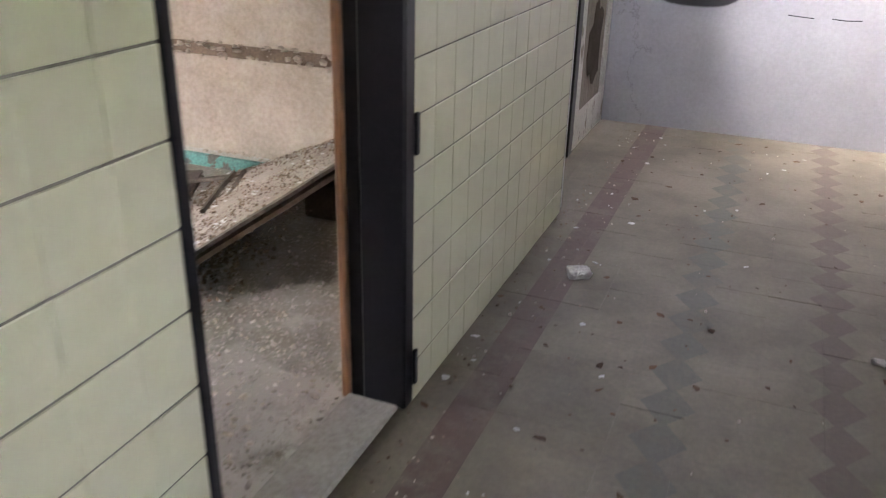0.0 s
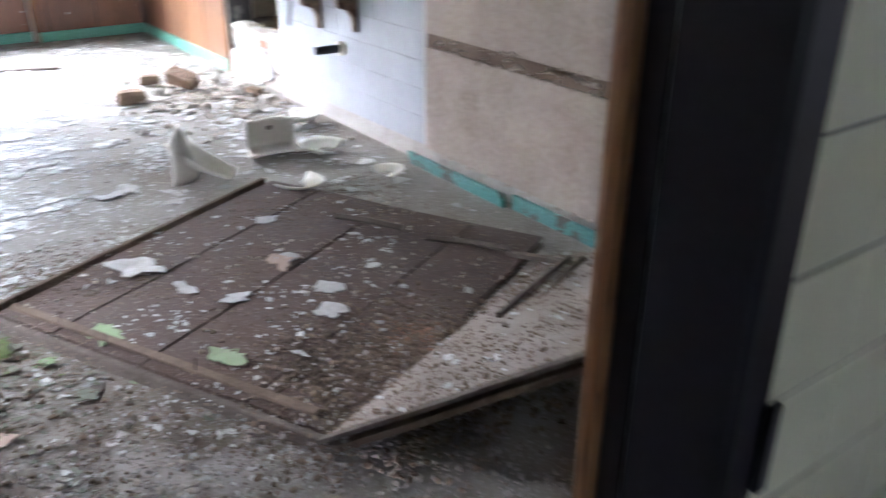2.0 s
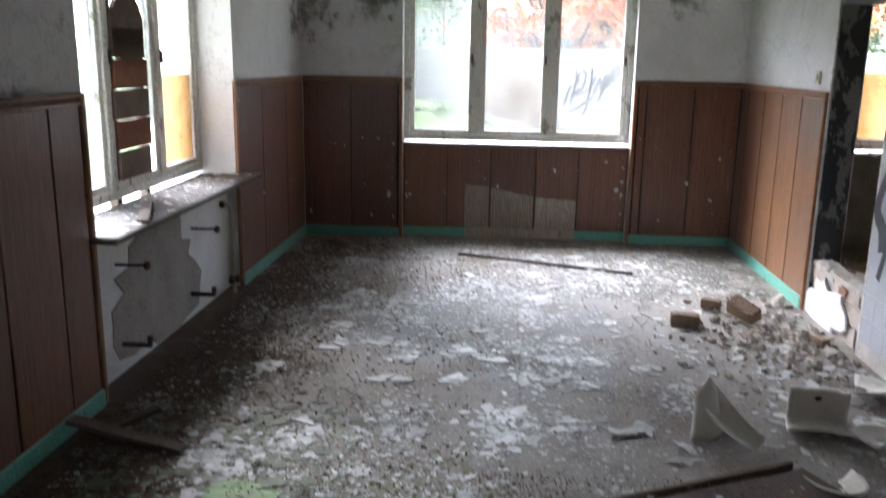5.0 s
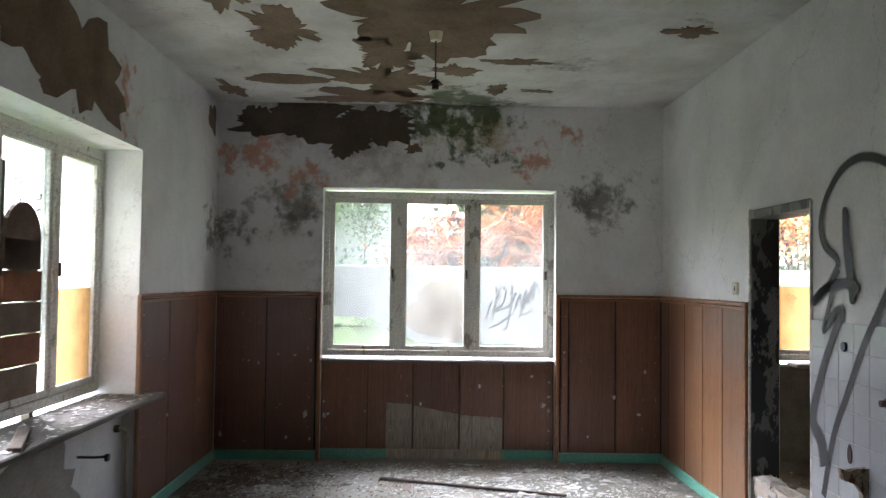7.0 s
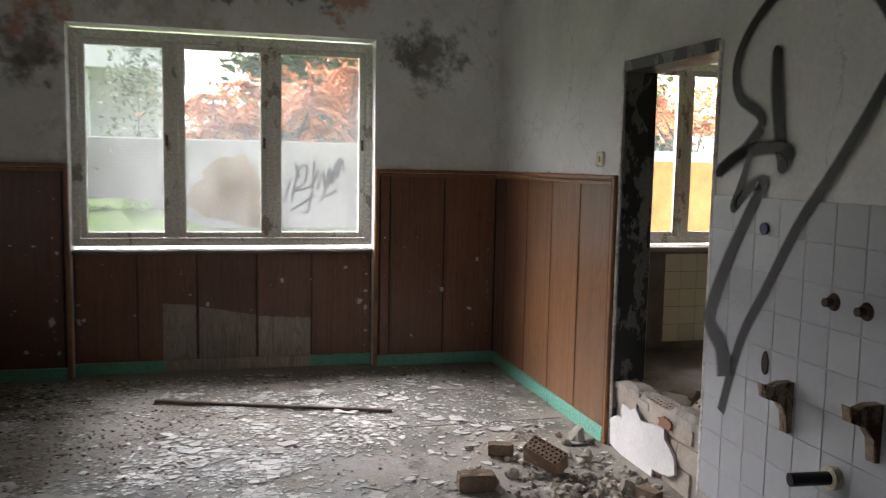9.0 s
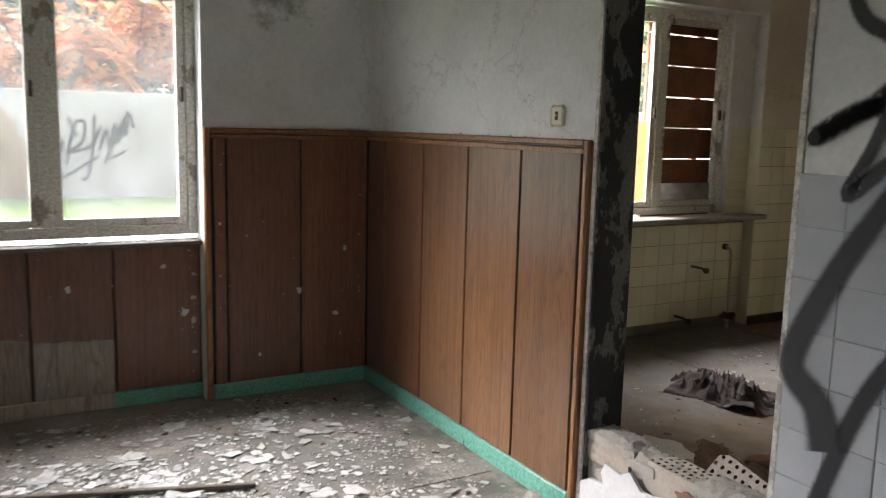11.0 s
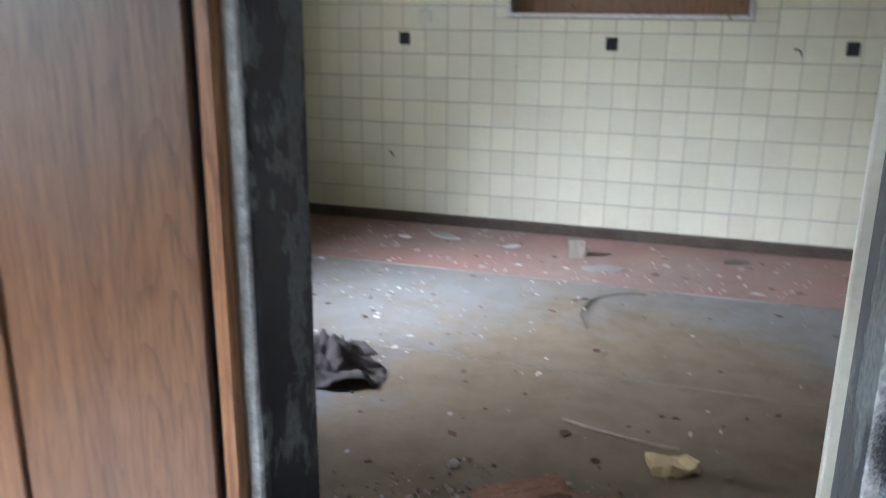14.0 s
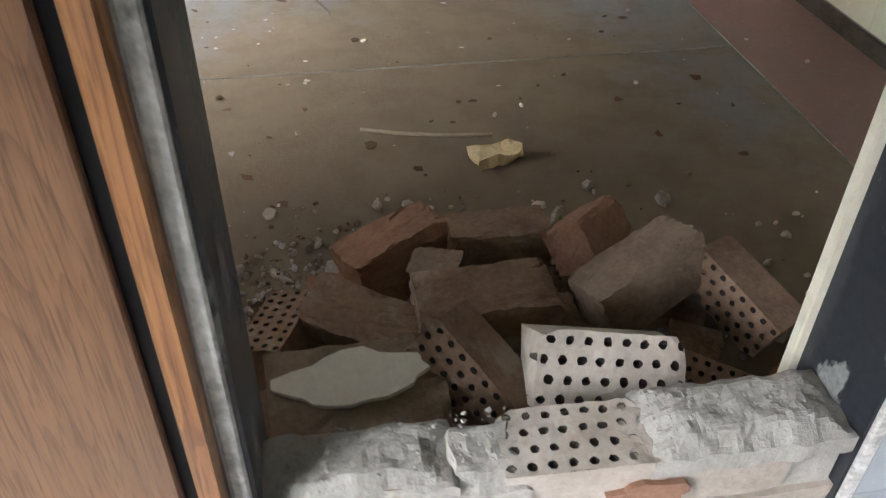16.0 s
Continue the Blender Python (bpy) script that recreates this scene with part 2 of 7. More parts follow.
M_jambedge = surface("chipped_plaster_edge", (0.74, 0.72, 0.68), (0.34, 0.32, 0.29), (0.05, 0.05, 0.05), 7, 60, 0.9, 0.6, 0.006, 0.1, 0.6)
M_whitetile = surface("white_glazed_tile", (0.44, 0.455, 0.475), (0.385, 0.40, 0.42), (0.42, 0.36, 0.29), 1.4, 12, 0.22, 0.03, 0.002, 0.2, 0.66, vary=0.035, spec=0.5)
M_yellowtile = surface("pale_yellow_glazed_tile", (0.74, 0.72, 0.56), (0.68, 0.65, 0.49), (0.52, 0.46, 0.33), 1.2, 10, 0.2, 0.03, 0.002, 0.2, 0.72, vary=0.05, spec=0.5)
M_creamtile = surface("cream_glazed_wall_tile", (0.56, 0.545, 0.385), (0.48, 0.465, 0.32), (0.30, 0.27, 0.16), 1.2, 14, 0.3, 0.03, 0.002, 0.2, 0.72, vary=0.012, spec=0.5)
M_grout = surface("dirty_grout", (0.26, 0.24, 0.21), (0.15, 0.135, 0.11), None, 5, 60, 0.95, 0.4)
M_jointpale = surface("pale_cement_joint", (0.56, 0.56, 0.55), (0.42, 0.41, 0.39), None, 5, 60, 0.9, 0.3)
M_winpaint = flaking("old_white_window_paint", (0.62, 0.61, 0.55), (0.33, 0.30, 0.24), 10, 0.6, 0.55, (1, 1, 0.6))
M_concrete = surface("grey_concrete", (0.36, 0.34, 0.31), (0.22, 0.2, 0.18), (0.12, 0.11, 0.09), 2.5, 50, 0.92, 0.5, 0.006)
M_sill = surface("dirty_terrazzo_sill", (0.16, 0.15, 0.138), (0.09, 0.08, 0.072), (0.07, 0.055, 0.042), 4, 60, 0.85, 0.5, 0.004)
M_brick = surface("hollow_clay_brick", (0.30, 0.20, 0.135), (0.165, 0.10, 0.066), (0.34, 0.285, 0.22), 9, 80, 0.93, 0.8, 0.008, 0.14, 0.53, vary=0.22)
M_brickred = surface("chipped_red_brick", (0.34, 0.19, 0.125), (0.22, 0.115, 0.075), (0.33, 0.27, 0.21), 12, 80, 0.93, 0.6, 0.006)
M_brickpale = surface("plaster_dusted_brick", (0.52, 0.47, 0.41), (0.38, 0.31, 0.25), (0.42, 0.22, 0.13), 7, 80, 0.93, 0.6, 0.006, 0.14, 0.66, vary=0.1)
M_brickdusty = surface("dust_caked_brick", (0.29, 0.215, 0.15), (0.16, 0.11, 0.075), (0.27, 0.15, 0.095), 8, 80, 0.95, 0.9, 0.006, 0.14, 0.60, vary=0.18)
M_mortar = surface("crumbling_mortar", (0.46, 0.43, 0.385), (0.31, 0.285, 0.25), (0.24, 0.20, 0.16), 8, 90, 0.95, 0.8, 0.008, 0.12, 0.62)
# Dark clay: the shade of the brick holes put into the colour.
M_holeshade = surface("clay_painted_shade", (0.08, 0.06, 0.05), (0.05, 0.04, 0.03))
M_redboard = surface("raw_red_brown_boards", (0.30, 0.125, 0.065), (0.16, 0.06, 0.03), None, 6, 70, 0.85, 0.3, 0.003, vary=0.2)
M_graf = surface("black_spray_paint", (0.016, 0.016, 0.018), (0.01, 0.01, 0.011), None, 5, 60, 0.55, 0.1)


def spray_paint(name):
    """Black spray paint that thins out into speckle at the rim of a stroke."""
    m, n, l, b = nodes_of(name)
    b.inputs["Base Color"].default_value, b.inputs["Roughness"].default_value = (0.014, 0.014, 0.016, 1), 0.55
    at = n.new("ShaderNodeAttribute")
    at.attribute_name = "spray"
    grit = noise_tex(n, l, coords(n, "World"), 260, 4, 0.7)
    add = n.new("ShaderNodeMath")
    add.operation = "ADD"
    l.new(at.outputs["Fac"], add.inputs[0])
    l.new(grit.outputs[0], add.inputs[1])
    k = ramp(n, [(0.62, (0, 0, 0)), (0.98, (0.96, 0.96, 0.96))])
    l.new(add.outputs[0], k.inputs[0])
    clear = n.new("ShaderNodeBsdfTransparent")
    mx = n.new("ShaderNodeMixShader")
    l.new(k.outputs[0], mx.inputs[0])
    l.new(clear.outputs[0], mx.inputs[1])
    l.new(b.outputs[0], mx.inputs[2])
    l.new(mx.outputs[0], n["Material Output"].inputs[0])
    return m


M_spray = spray_paint("black_sprayed_stroke")
M_iron = surface("rusty_iron", (0.12, 0.085, 0.065), (0.05, 0.035, 0.03), (0.2, 0.09, 0.04), 12, 90, 0.7, 0.4, 0.003, metal=0.4)
M_bracket = flaking("rusting_enamel", (0.22, 0.165, 0.11), (0.09, 0.05, 0.03), 22, 0.55, 0.5)
M_pipe = flaking("cream_painted_pipe", (0.52, 0.48, 0.38), (0.2, 0.12, 0.07), 12, 0.62, 0.5)
M_plastic = surface("yellowed_switch_plastic", (0.66, 0.62, 0.50), (0.58, 0.54, 0.42), None, 5, 40, 0.4, 0.05)
M_ceramic = surface("dirty_sanitary_ceramic", (0.70, 0.67, 0.60), (0.55, 0.51, 0.43), (0.3, 0.25, 0.18), 6, 40, 0.3, 0.08, 0.003, 0.15, 0.62)
M_cloth = surface("filthy_dark_cloth", (0.10, 0.085, 0.08), (0.045, 0.038, 0.036), (0.12, 0.10, 0.085), 9, 160, 0.95, 0.5, 0.003)
M_foam = surface("yellowed_foam", (0.68, 0.55, 0.33), (0.5, 0.38, 0.2), None, 18, 120, 0.95, 0.7, 0.006)
M_cable = surface("grey_cable", (0.36, 0.30, 0.23), (0.27, 0.22, 0.165))
M_stick = surface("weathered_stick", (0.17, 0.14, 0.115), (0.085, 0.068, 0.055), None, 7, 80, 0.9, 0.4)
M_hatch = veneer("brown_hatch_board", (0.36, 0.20, 0.11), (0.24, 0.125, 0.065), 0.5)
M_flake = surface("fallen_paint_flakes", (0.52, 0.525, 0.52), (0.36, 0.35, 0.32), (0.25, 0.21, 0.16), 6, 60, 0.42, 0.3, 0.003, 0.14, 0.62, vary=0.4, island=True, spec=0.42)
M_greenflake = surface("green_tinged_paint_sheet", (0.27, 0.40, 0.20), (0.30, 0.33, 0.23), (0.50, 0.52, 0.44), 9, 60, 0.85, 0.3, 0.004)
M_pinkflake = surface("pink_backed_paint_sheet", (0.50, 0.385, 0.315), (0.38, 0.28, 0.22), (0.55, 0.52, 0.48), 9, 60, 0.85, 0.3, 0.004)
M_whiteflake = surface("white_paint_sheet", (0.58, 0.58, 0.58), (0.40, 0.385, 0.355), (0.3, 0.26, 0.2), 9, 60, 0.85, 0.3, 0.004)
M_rubble = surface("plaster_rubble", (0.52, 0.47, 0.41), (0.29, 0.245, 0.195), (0.2, 0.15, 0.11), 12, 90, 0.95, 0.6, 0.005, vary=0.28, island=True)
M_bark = surface("fallen_leaf_litter", (0.11, 0.065, 0.035), (0.05, 0.03, 0.018), None, 12, 90, 0.95, 0.5, vary=0.4, island=True)
M_earth = surface("earthy_rubble", (0.24, 0.18, 0.135), (0.11, 0.08, 0.057), (0.33, 0.30, 0.25), 12, 90, 0.95, 0.6, 0.005, 0.14, 0.62, vary=0.3, island=True)
M_dustrubble = surface("dusty_mauve_rubble", (0.46, 0.42, 0.395), (0.30, 0.26, 0.235), (0.22, 0.175, 0.15), 12, 90, 0.95, 0.6, 0.005, vary=0.22, island=True)
M_greyflake = surface("grey_green_flakes", (0.22, 0.235, 0.18), (0.13, 0.13, 0.10), (0.13, 0.105, 0.075), 6, 60, 0.75, 0.3, 0.003, 0.14, 0.6, vary=0.35, island=True)
M_creamplaster = surface("cream_plaster_skin", (0.80, 0.75, 0.64), (0.66, 0.60, 0.50), (0.4, 0.33, 0.25), 9, 60, 0.9, 0.3, 0.003, 0.14, 0.66)
M_moss = surface("floor_moss", (0.16, 0.22, 0.075), (0.10, 0.13, 0.045), None, 15, 120, 0.95, 0.8, 0.01)
M_dustyboard = surface("dust_covered_hardboard", (0.40, 0.35, 0.31), (0.22, 0.18, 0.15), (0.12, 0.082, 0.058), 3.5, 70, 0.92, 0.7, 0.006, 0.15, 0.62)
M_paneledge = surface("weathered_batten", (0.20, 0.145, 0.105), (0.10, 0.07, 0.05), None, 6, 80, 0.9, 0.4)


def floor_lino(name, base, dark, dirt, dust, gloss=0.45, speck=0.52):
    """Lino under trodden dirt, with pale plaster dust."""
    m, n, l, b = nodes_of(name)
    c = coords(n, "World")
    big = noise_tex(n, l, c, 0.9, 8, 0.66)
    mid = noise_tex(n, l, c, 5.0, 8, 0.7)
    fine = noise_tex(n, l, c, 55, 5, 0.75)
    r = ramp(n, [(0.35, dark), (0.6, base)])
    l.new(mid.outputs[0], r.inputs[0])
    k = ramp(n, [(0.46, (0, 0, 0)), (0.62, (0.85, 0.85, 0.85))])
    l.new(big.outputs[0], k.inputs[0])
    col = blend(n, l, k.outputs[0], r.outputs[0], dirt)
    k2 = ramp(n, [(speck, (0, 0, 0)), (speck + 0.11, (0.8, 0.8, 0.8))])
    l.new(fine.outputs[0], k2.inputs[0])
    col = blend(n, l, k2.outputs[0], col, dust)
    l.new(col, b.inputs["Base Color"])
    rr = ramp(n, [(0.45, (gloss,) * 3), (0.65, (gloss + 0.35,) * 3)])
    l.new(mid.outputs[0], rr.inputs[0])
    l.new(rr.outputs[0], b.inputs["Roughness"])
    bump(n, l, b, fine.outputs[0], 0.5, 0.006)
    return m, n, l, b, c, col


M_floorB, n, l, b, c, col = floor_lino("debris_strewn_lino", (0.31, 0.29, 0.26), (0.21, 0.19, 0.16), (0.17, 0.14, 0.108), (0.42, 0.405, 0.38), 0.6)
b.inputs["Specular IOR Level"].default_value = 0.22
# Brown along the south wall: litter dirt, deepened to paint the sill's shade.
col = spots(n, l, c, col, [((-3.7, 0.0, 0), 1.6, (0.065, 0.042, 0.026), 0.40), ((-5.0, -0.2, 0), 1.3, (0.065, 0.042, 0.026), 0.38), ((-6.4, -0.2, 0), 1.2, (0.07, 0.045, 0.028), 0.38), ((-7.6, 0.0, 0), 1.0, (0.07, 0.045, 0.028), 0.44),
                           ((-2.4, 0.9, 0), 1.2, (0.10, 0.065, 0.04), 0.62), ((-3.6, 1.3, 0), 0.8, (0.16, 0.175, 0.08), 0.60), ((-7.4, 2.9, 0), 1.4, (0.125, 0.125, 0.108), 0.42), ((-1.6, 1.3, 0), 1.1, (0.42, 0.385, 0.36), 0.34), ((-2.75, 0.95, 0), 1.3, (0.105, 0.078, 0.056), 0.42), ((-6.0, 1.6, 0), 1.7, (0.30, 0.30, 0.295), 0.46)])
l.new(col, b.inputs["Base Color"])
M_panel, *_ = floor_lino("dirty_hardboard", (0.115, 0.080, 0.064), (0.06, 0.041, 0.032), (0.085, 0.052, 0.038), (0.27, 0.235, 0.20), 0.75, 0.56)
M_floorC, n, l, b, c, col = floor_lino("worn_grey_lino", (0.185, 0.178, 0.168), (0.15, 0.142, 0.132), (0.15, 0.128, 0.10), (0.24, 0.225, 0.205), 0.55, 0.6)
# Brown by the doorway: dust, with amber window light and shade painted in.
col = spots(n, l, c, col, [((-6.0, 4.3, 0), 2.1, (0.155, 0.112, 0.064), 0.20), ((-5.4, 4.95, 0), 0.5, (0.15, 0.11, 0.075), 0.62), ((-6.5, 4.3, 0), 0.7, (0.17, 0.125, 0.09), 0.6)])
l.new(col, b.inputs["Base Color"])
M_floorred, *_ = floor_lino("red_brown_floor_paint", (0.27, 0.155, 0.125), (0.20, 0.11, 0.09), (0.20, 0.15, 0.12), (0.32, 0.25, 0.21), 0.6, 0.58)


def cement_tile(name):
    """Old patterned cement tiles: a brown border stripe and columns of diamonds."""
    m, n, l, b = nodes_of(name)
    c = coords(n, "World")
    sep = n.new("ShaderNodeSeparateXYZ")
    l.new(c, sep.inputs[0])

    def op(kind, a, bb=None, cc=None):
        k = n.new("ShaderNodeMath")
        k.operation = kind
        for i, v in enumerate((a, bb, cc)):
            if v is None:
                continue
            if isinstance(v, (int, float)):
                k.inputs[i].default_value = v
            else:
                l.new(v, k.inputs[i])
        return k.outputs[0]

    saw = op("PINGPONG", sep.outputs[1], 0.1)
    big = noise_tex(n, l, c, 1.5, 7, 0.65)
    fine = noise_tex(n, l, c, 50, 5, 0.7)
    r = ramp(n, [(0.35, (0.085, 0.070, 0.046)), (0.62, (0.165, 0.142, 0.102))])
    l.new(big.outputs[0], r.inputs[0])
    col = r.outputs[0]
    worn = ramp(n, [(0.30, (0.1, 0.1, 0.1)), (0.5, (0.9, 0.9, 0.9))])
    l.new(noise_tex(n, l, c, 6, 6, 0.7).outputs[0], worn.inputs[0])

    def stripe(col, x, wide, zig, colour, amount):
        d = op("ABSOLUTE", op("SUBTRACT", sep.outputs[0], x))
        edge = op("ADD", op("MULTIPLY", saw, zig), wide)
        inside = op("MULTIPLY", op("LESS_THAN", d, edge), op("MULTIPLY", worn.outputs[0], amount))
        return blend(n, l, inside, col, colour)

    col = stripe(col, -0.70, 0.07, 0, (0.085, 0.052, 0.04), 1.1)
    for x, colour in ((-0.14, (0.072, 0.078, 0.062)), (0.36, (0.08, 0.052, 0.04)), (0.86, (0.072, 0.078, 0.062)), (1.36, (0.08, 0.052, 0.04))):
        col = stripe(col, x, 0.012, 0.75, colour, 0.8)
    col = spots(n, l, c, col, [((-0.9, 2.2, 0), 0.9, (0.15, 0.115, 0.085), 0.6), ((-0.9, 3.6, 0), 0.8, (0.12, 0.09, 0.07), 0.62), ((0, 5.6, 0), 1.2, (0.10, 0.08, 0.05), 0.6)])
    fr = ramp(n, [(0.3, (0.8, 0.8, 0.8)), (0.7, (1.1, 1.1, 1.1))])
    l.new(fine.outputs[0], fr.inputs[0])
    col = blend(n, l, 1.0, col, fr.outputs[0], "MULTIPLY")
    l.new(col, b.inputs["Base Color"])
    b.inputs["Roughness"].default_value = 0.62
    bump(n, l, b, fine.outputs[0], 0.2, 0.002)
    return m


M_cement = cement_tile("patterned_cement_tile")


def pane_glass(name, tint, haze, haze_amount):
    """Dirty glass: mostly clear, with a film of dust."""
    m = bpy.data.materials.new(name)
    m.use_nodes = True
    n, l = m.node_tree.nodes, m.node_tree.links
    n.clear()
    out = n.new("ShaderNodeOutputMaterial")
    clear = n.new("ShaderNodeBsdfTransparent")
    clear.inputs[0].default_value = (*tint, 1)
    film = n.new("ShaderNodeBsdfTranslucent")
    film.inputs[0].default_value = (*haze, 1)
    gloss = n.new("ShaderNodeBsdfGlossy")
    gloss.inputs["Roughness"].default_value = 0.05
    t = noise_tex(n, l, coords(n, "World"), 3.5, 8, 0.7)
    r = ramp(n, [(0.3, (haze_amount * 0.4,) * 3), (0.75, (min(1, haze_amount * 1.8),) * 3)])
    l.new(t.outputs[0], r.inputs[0])
    mx = n.new("ShaderNodeMixShader")
    l.new(r.outputs[0], mx.inputs[0])
    l.new(clear.outputs[0], mx.inputs[1])
    l.new(film.outputs[0], mx.inputs[2])
    m2 = n.new("ShaderNodeMixShader")
    m2.inputs[0].default_value = 0.04
    l.new(mx.outputs[0], m2.inputs[1])
    l.new(gloss.outputs[0], m2.inputs[2])
    l.new(m2.outputs[0], out.inputs[0])
    return m


# The tint holds back the bright garden view; only the film is dust.
M_glass = pane_glass("dusty_dimming_glass", (0.54, 0.55, 0.54), (0.6, 0.62, 0.63), 0.03)
# Same glass with a lighter tint, to brighten the kitchen.
M_brightglass = pane_glass("brighter_tint_glass", (0.95, 0.95, 0.94), (0.7, 0.72, 0.73), 0.01)
M_frost = pane_glass("frosted_glass", (0.6, 0.6, 0.58), (0.6, 0.58, 0.52), 0.75)
M_amber = pane_glass("amber_film_glass", (0.37, 0.265, 0.13), (0.22, 0.15, 0.075), 0.8)

# ---- building helpers ----


def part(name, bm, material, parent=None, label=""):
    me = bpy.data.meshes.new(name)
    bm.to_mesh(me)
    bm.free()
    me.materials.append(material)
    ob = new(name, me)
    ob.parent = parent
    if label:
        ob["label"] = label
    return ob


def shared(name, me, m, parent):
    ob = new(name, me)
    ob.parent = parent
    ob.matrix_basis = m
    return ob


def mesh_of(name, bm, material):
    me = bpy.data.meshes.new(name)
    bm.to_mesh(me)
    bm.free()
    me.materials.append(material)
    return me


def thing(name, at, label, category, group="", kind="", turn=(0, 0, 0)):
    ob = new(name)
    ob.empty_display_size = 0.1
    ob.matrix_basis = pose(*at, *turn)
    return tagged(ob, label, category, group, kind)


def box(bm, x0, x1, y0, y1, z0, z1, bev=0.0, m=None):
    made = bmesh.ops.create_cube(bm, size=1, matrix=Matrix.Translation(((x0 + x1) / 2, (y0 + y1) / 2, (z0 + z1) / 2)) @ Matrix.Diagonal((abs(x1 - x0), abs(y1 - y0), abs(z1 - z0), 1)))
    vs = made["verts"]
    if bev:
        es = list({e for v in vs for e in v.link_edges})
        r = bmesh.ops.bevel(bm, geom=es, offset=bev, segments=1, affect="EDGES")
        vs = list({v for f in r["faces"] for v in f.verts} | {v for v in vs if v.is_valid})
    if m is not None:
        bmesh.ops.transform(bm, matrix=m, verts=vs)
    return vs


def boxed(*a, bev=0.0):
    bm = bmesh.new()
    box(bm, *a, bev=bev)
    return bm


def slab_wall(name, axis, d0, d1, u0, u1, v0, v1, openings, material, label):
    """An upright wall of thickness d0..d1 along axis x or y, with openings (u0, u1, v0, v1) through it."""
    us = sorted({u0, u1, *[q for o in openings for q in o[:2]]})
    vs = sorted({v0, v1, *[q for o in openings for q in o[2:]]})
    bm = bmesh.new()

    def full(i, j):
        if not (0 <= i < len(us) - 1 and 0 <= j < len(vs) - 1):
            return False
        cu, cv = (us[i] + us[i + 1]) / 2, (vs[j] + vs[j + 1]) / 2
        return not any(o[0] < cu < o[1] and o[2] < cv < o[3] for o in openings)

    def p(u, v, d):
        return bm.verts.new((d, u, v) if axis == "x" else (u, d, v))

    for i in range(len(us) - 1):
        for j in range(len(vs) - 1):
            if not full(i, j):
                continue
            a, b_, c_, d_ = us[i], us[i + 1], vs[j], vs[j + 1]
            for d in (d0, d1):
                bm.faces.new([p(a, c_, d), p(b_, c_, d), p(b_, d_, d), p(a, d_, d)])
            for q, (s, t_) in {(i - 1, j): ((a, c_), (a, d_)), (i + 1, j): ((b_, c_), (b_, d_)), (i, j - 1): ((a, c_), (b_, c_)), (i, j + 1): ((a, d_), (b_, d_))}.items():
                if not full(*q):
                    bm.faces.new([p(*s, d0), p(*t_, d0), p(*t_, d1), p(*s, d1)])
    bmesh.ops.remove_doubles(bm, verts=bm.verts, dist=0.0005)
    bmesh.ops.recalc_face_normals(bm, faces=bm.faces)
    return tagged(part(name, bm, material), label, "wall", kind="structure")


def tube(bm, pts, r, sides=8):
    """A round bar through points."""
    pts = [Vector(p) for p in pts]
    rings = []
    for i, p in enumerate(pts):
        d = (pts[min(i + 1, len(pts) - 1)] - pts[max(i - 1, 0)]).normalized()
        s = d.orthogonal().normalized() if abs(d.z) < 0.99 else Vector((1, 0, 0))
        if abs(d.z) < 0.99:
            s = d.cross(Vector((0, 0, 1))).normalized()
        t = d.cross(s)
        rings.append([bm.verts.new(p + r * (math.cos(a) * s + math.sin(a) * t)) for a in [2 * math.pi * k / sides for k in range(sides)]])
    for a, b_ in zip(rings, rings[1:]):
        for k in range(sides):
            bm.faces.new([a[k], a[(k + 1) % sides], b_[(k + 1) % sides], b_[k]])
    bm.faces.new(rings[0])
    bm.faces.new(rings[-1])
    bmesh.ops.recalc_face_normals(bm, faces=bm.faces)


def cyl(bm, at, axis, r, length, sides=14, r2=None):
    q = Vector(axis).to_track_quat("Z", "Y").to_matrix().to_4x4()
    return bmesh.ops.create_cone(bm, cap_ends=True, segments=sides, radius1=r, radius2=r if r2 is None else r2, depth=length,
                                 matrix=Matrix.Translation(Vector(at) + Vector(axis).normalized() * length / 2) @ q)["verts"]


def ragged(bm, rx, ry, thick, seed, points=26, rough=0.35, m=None):
    """A thin plate with an uneven outline, lying flat."""
    rng = random.Random(seed)
    o = rng.uniform(0, 100)
    ring = []
    for k in range(points):
        a = 2 * math.pi * k / points
        s = 1 + rough * rng.uniform(-0.25, 0.25) + rough * (noise.noise((math.cos(a) * 1.3 + o, math.sin(a) * 1.3, 0)) * 1.4 + noise.noise((math.cos(a) * 4 + o, math.sin(a) * 4, 5)) * 0.8) + rng.uniform(-0.06, 0.06)
        ring.append((rx * s * math.cos(a), ry * s * math.sin(a)))
    top = [bm.verts.new((x, y, thick)) for x, y in ring]
    low = [bm.verts.new((x, y, 0)) for x, y in ring]
    bm.faces.new(top)
    bm.faces.new(low[::-1])
    for k in range(points):
        bm.faces.new([low[k], low[(k + 1) % points], top[(k + 1) % points], top[k]])
    if m is not None:
        bmesh.ops.transform(bm, matrix=m, verts=top + low)
    return top + low


def lump(bm, at, size, seed, squash=0.7, sub=1):
    vs = bmesh.ops.create_icosphere(bm, subdivisions=sub, radius=1)["verts"]
    rng = random.Random(seed)
    o = Vector([rng.uniform(0, 50) for _ in range(3)])
    turn = Euler([rng.uniform(0, 6.3) for _ in range(3)]).to_matrix()
    for v in vs:
        d = v.co.copy()
        d = d * (1 + 0.55 * noise.noise(d * 1.3 + o))
        d = turn @ Vector((d.x, d.y * 0.75, d.z * 0.6))
        v.co = Vector(at) + Vector((d.x, d.y, d.z * squash)) * size

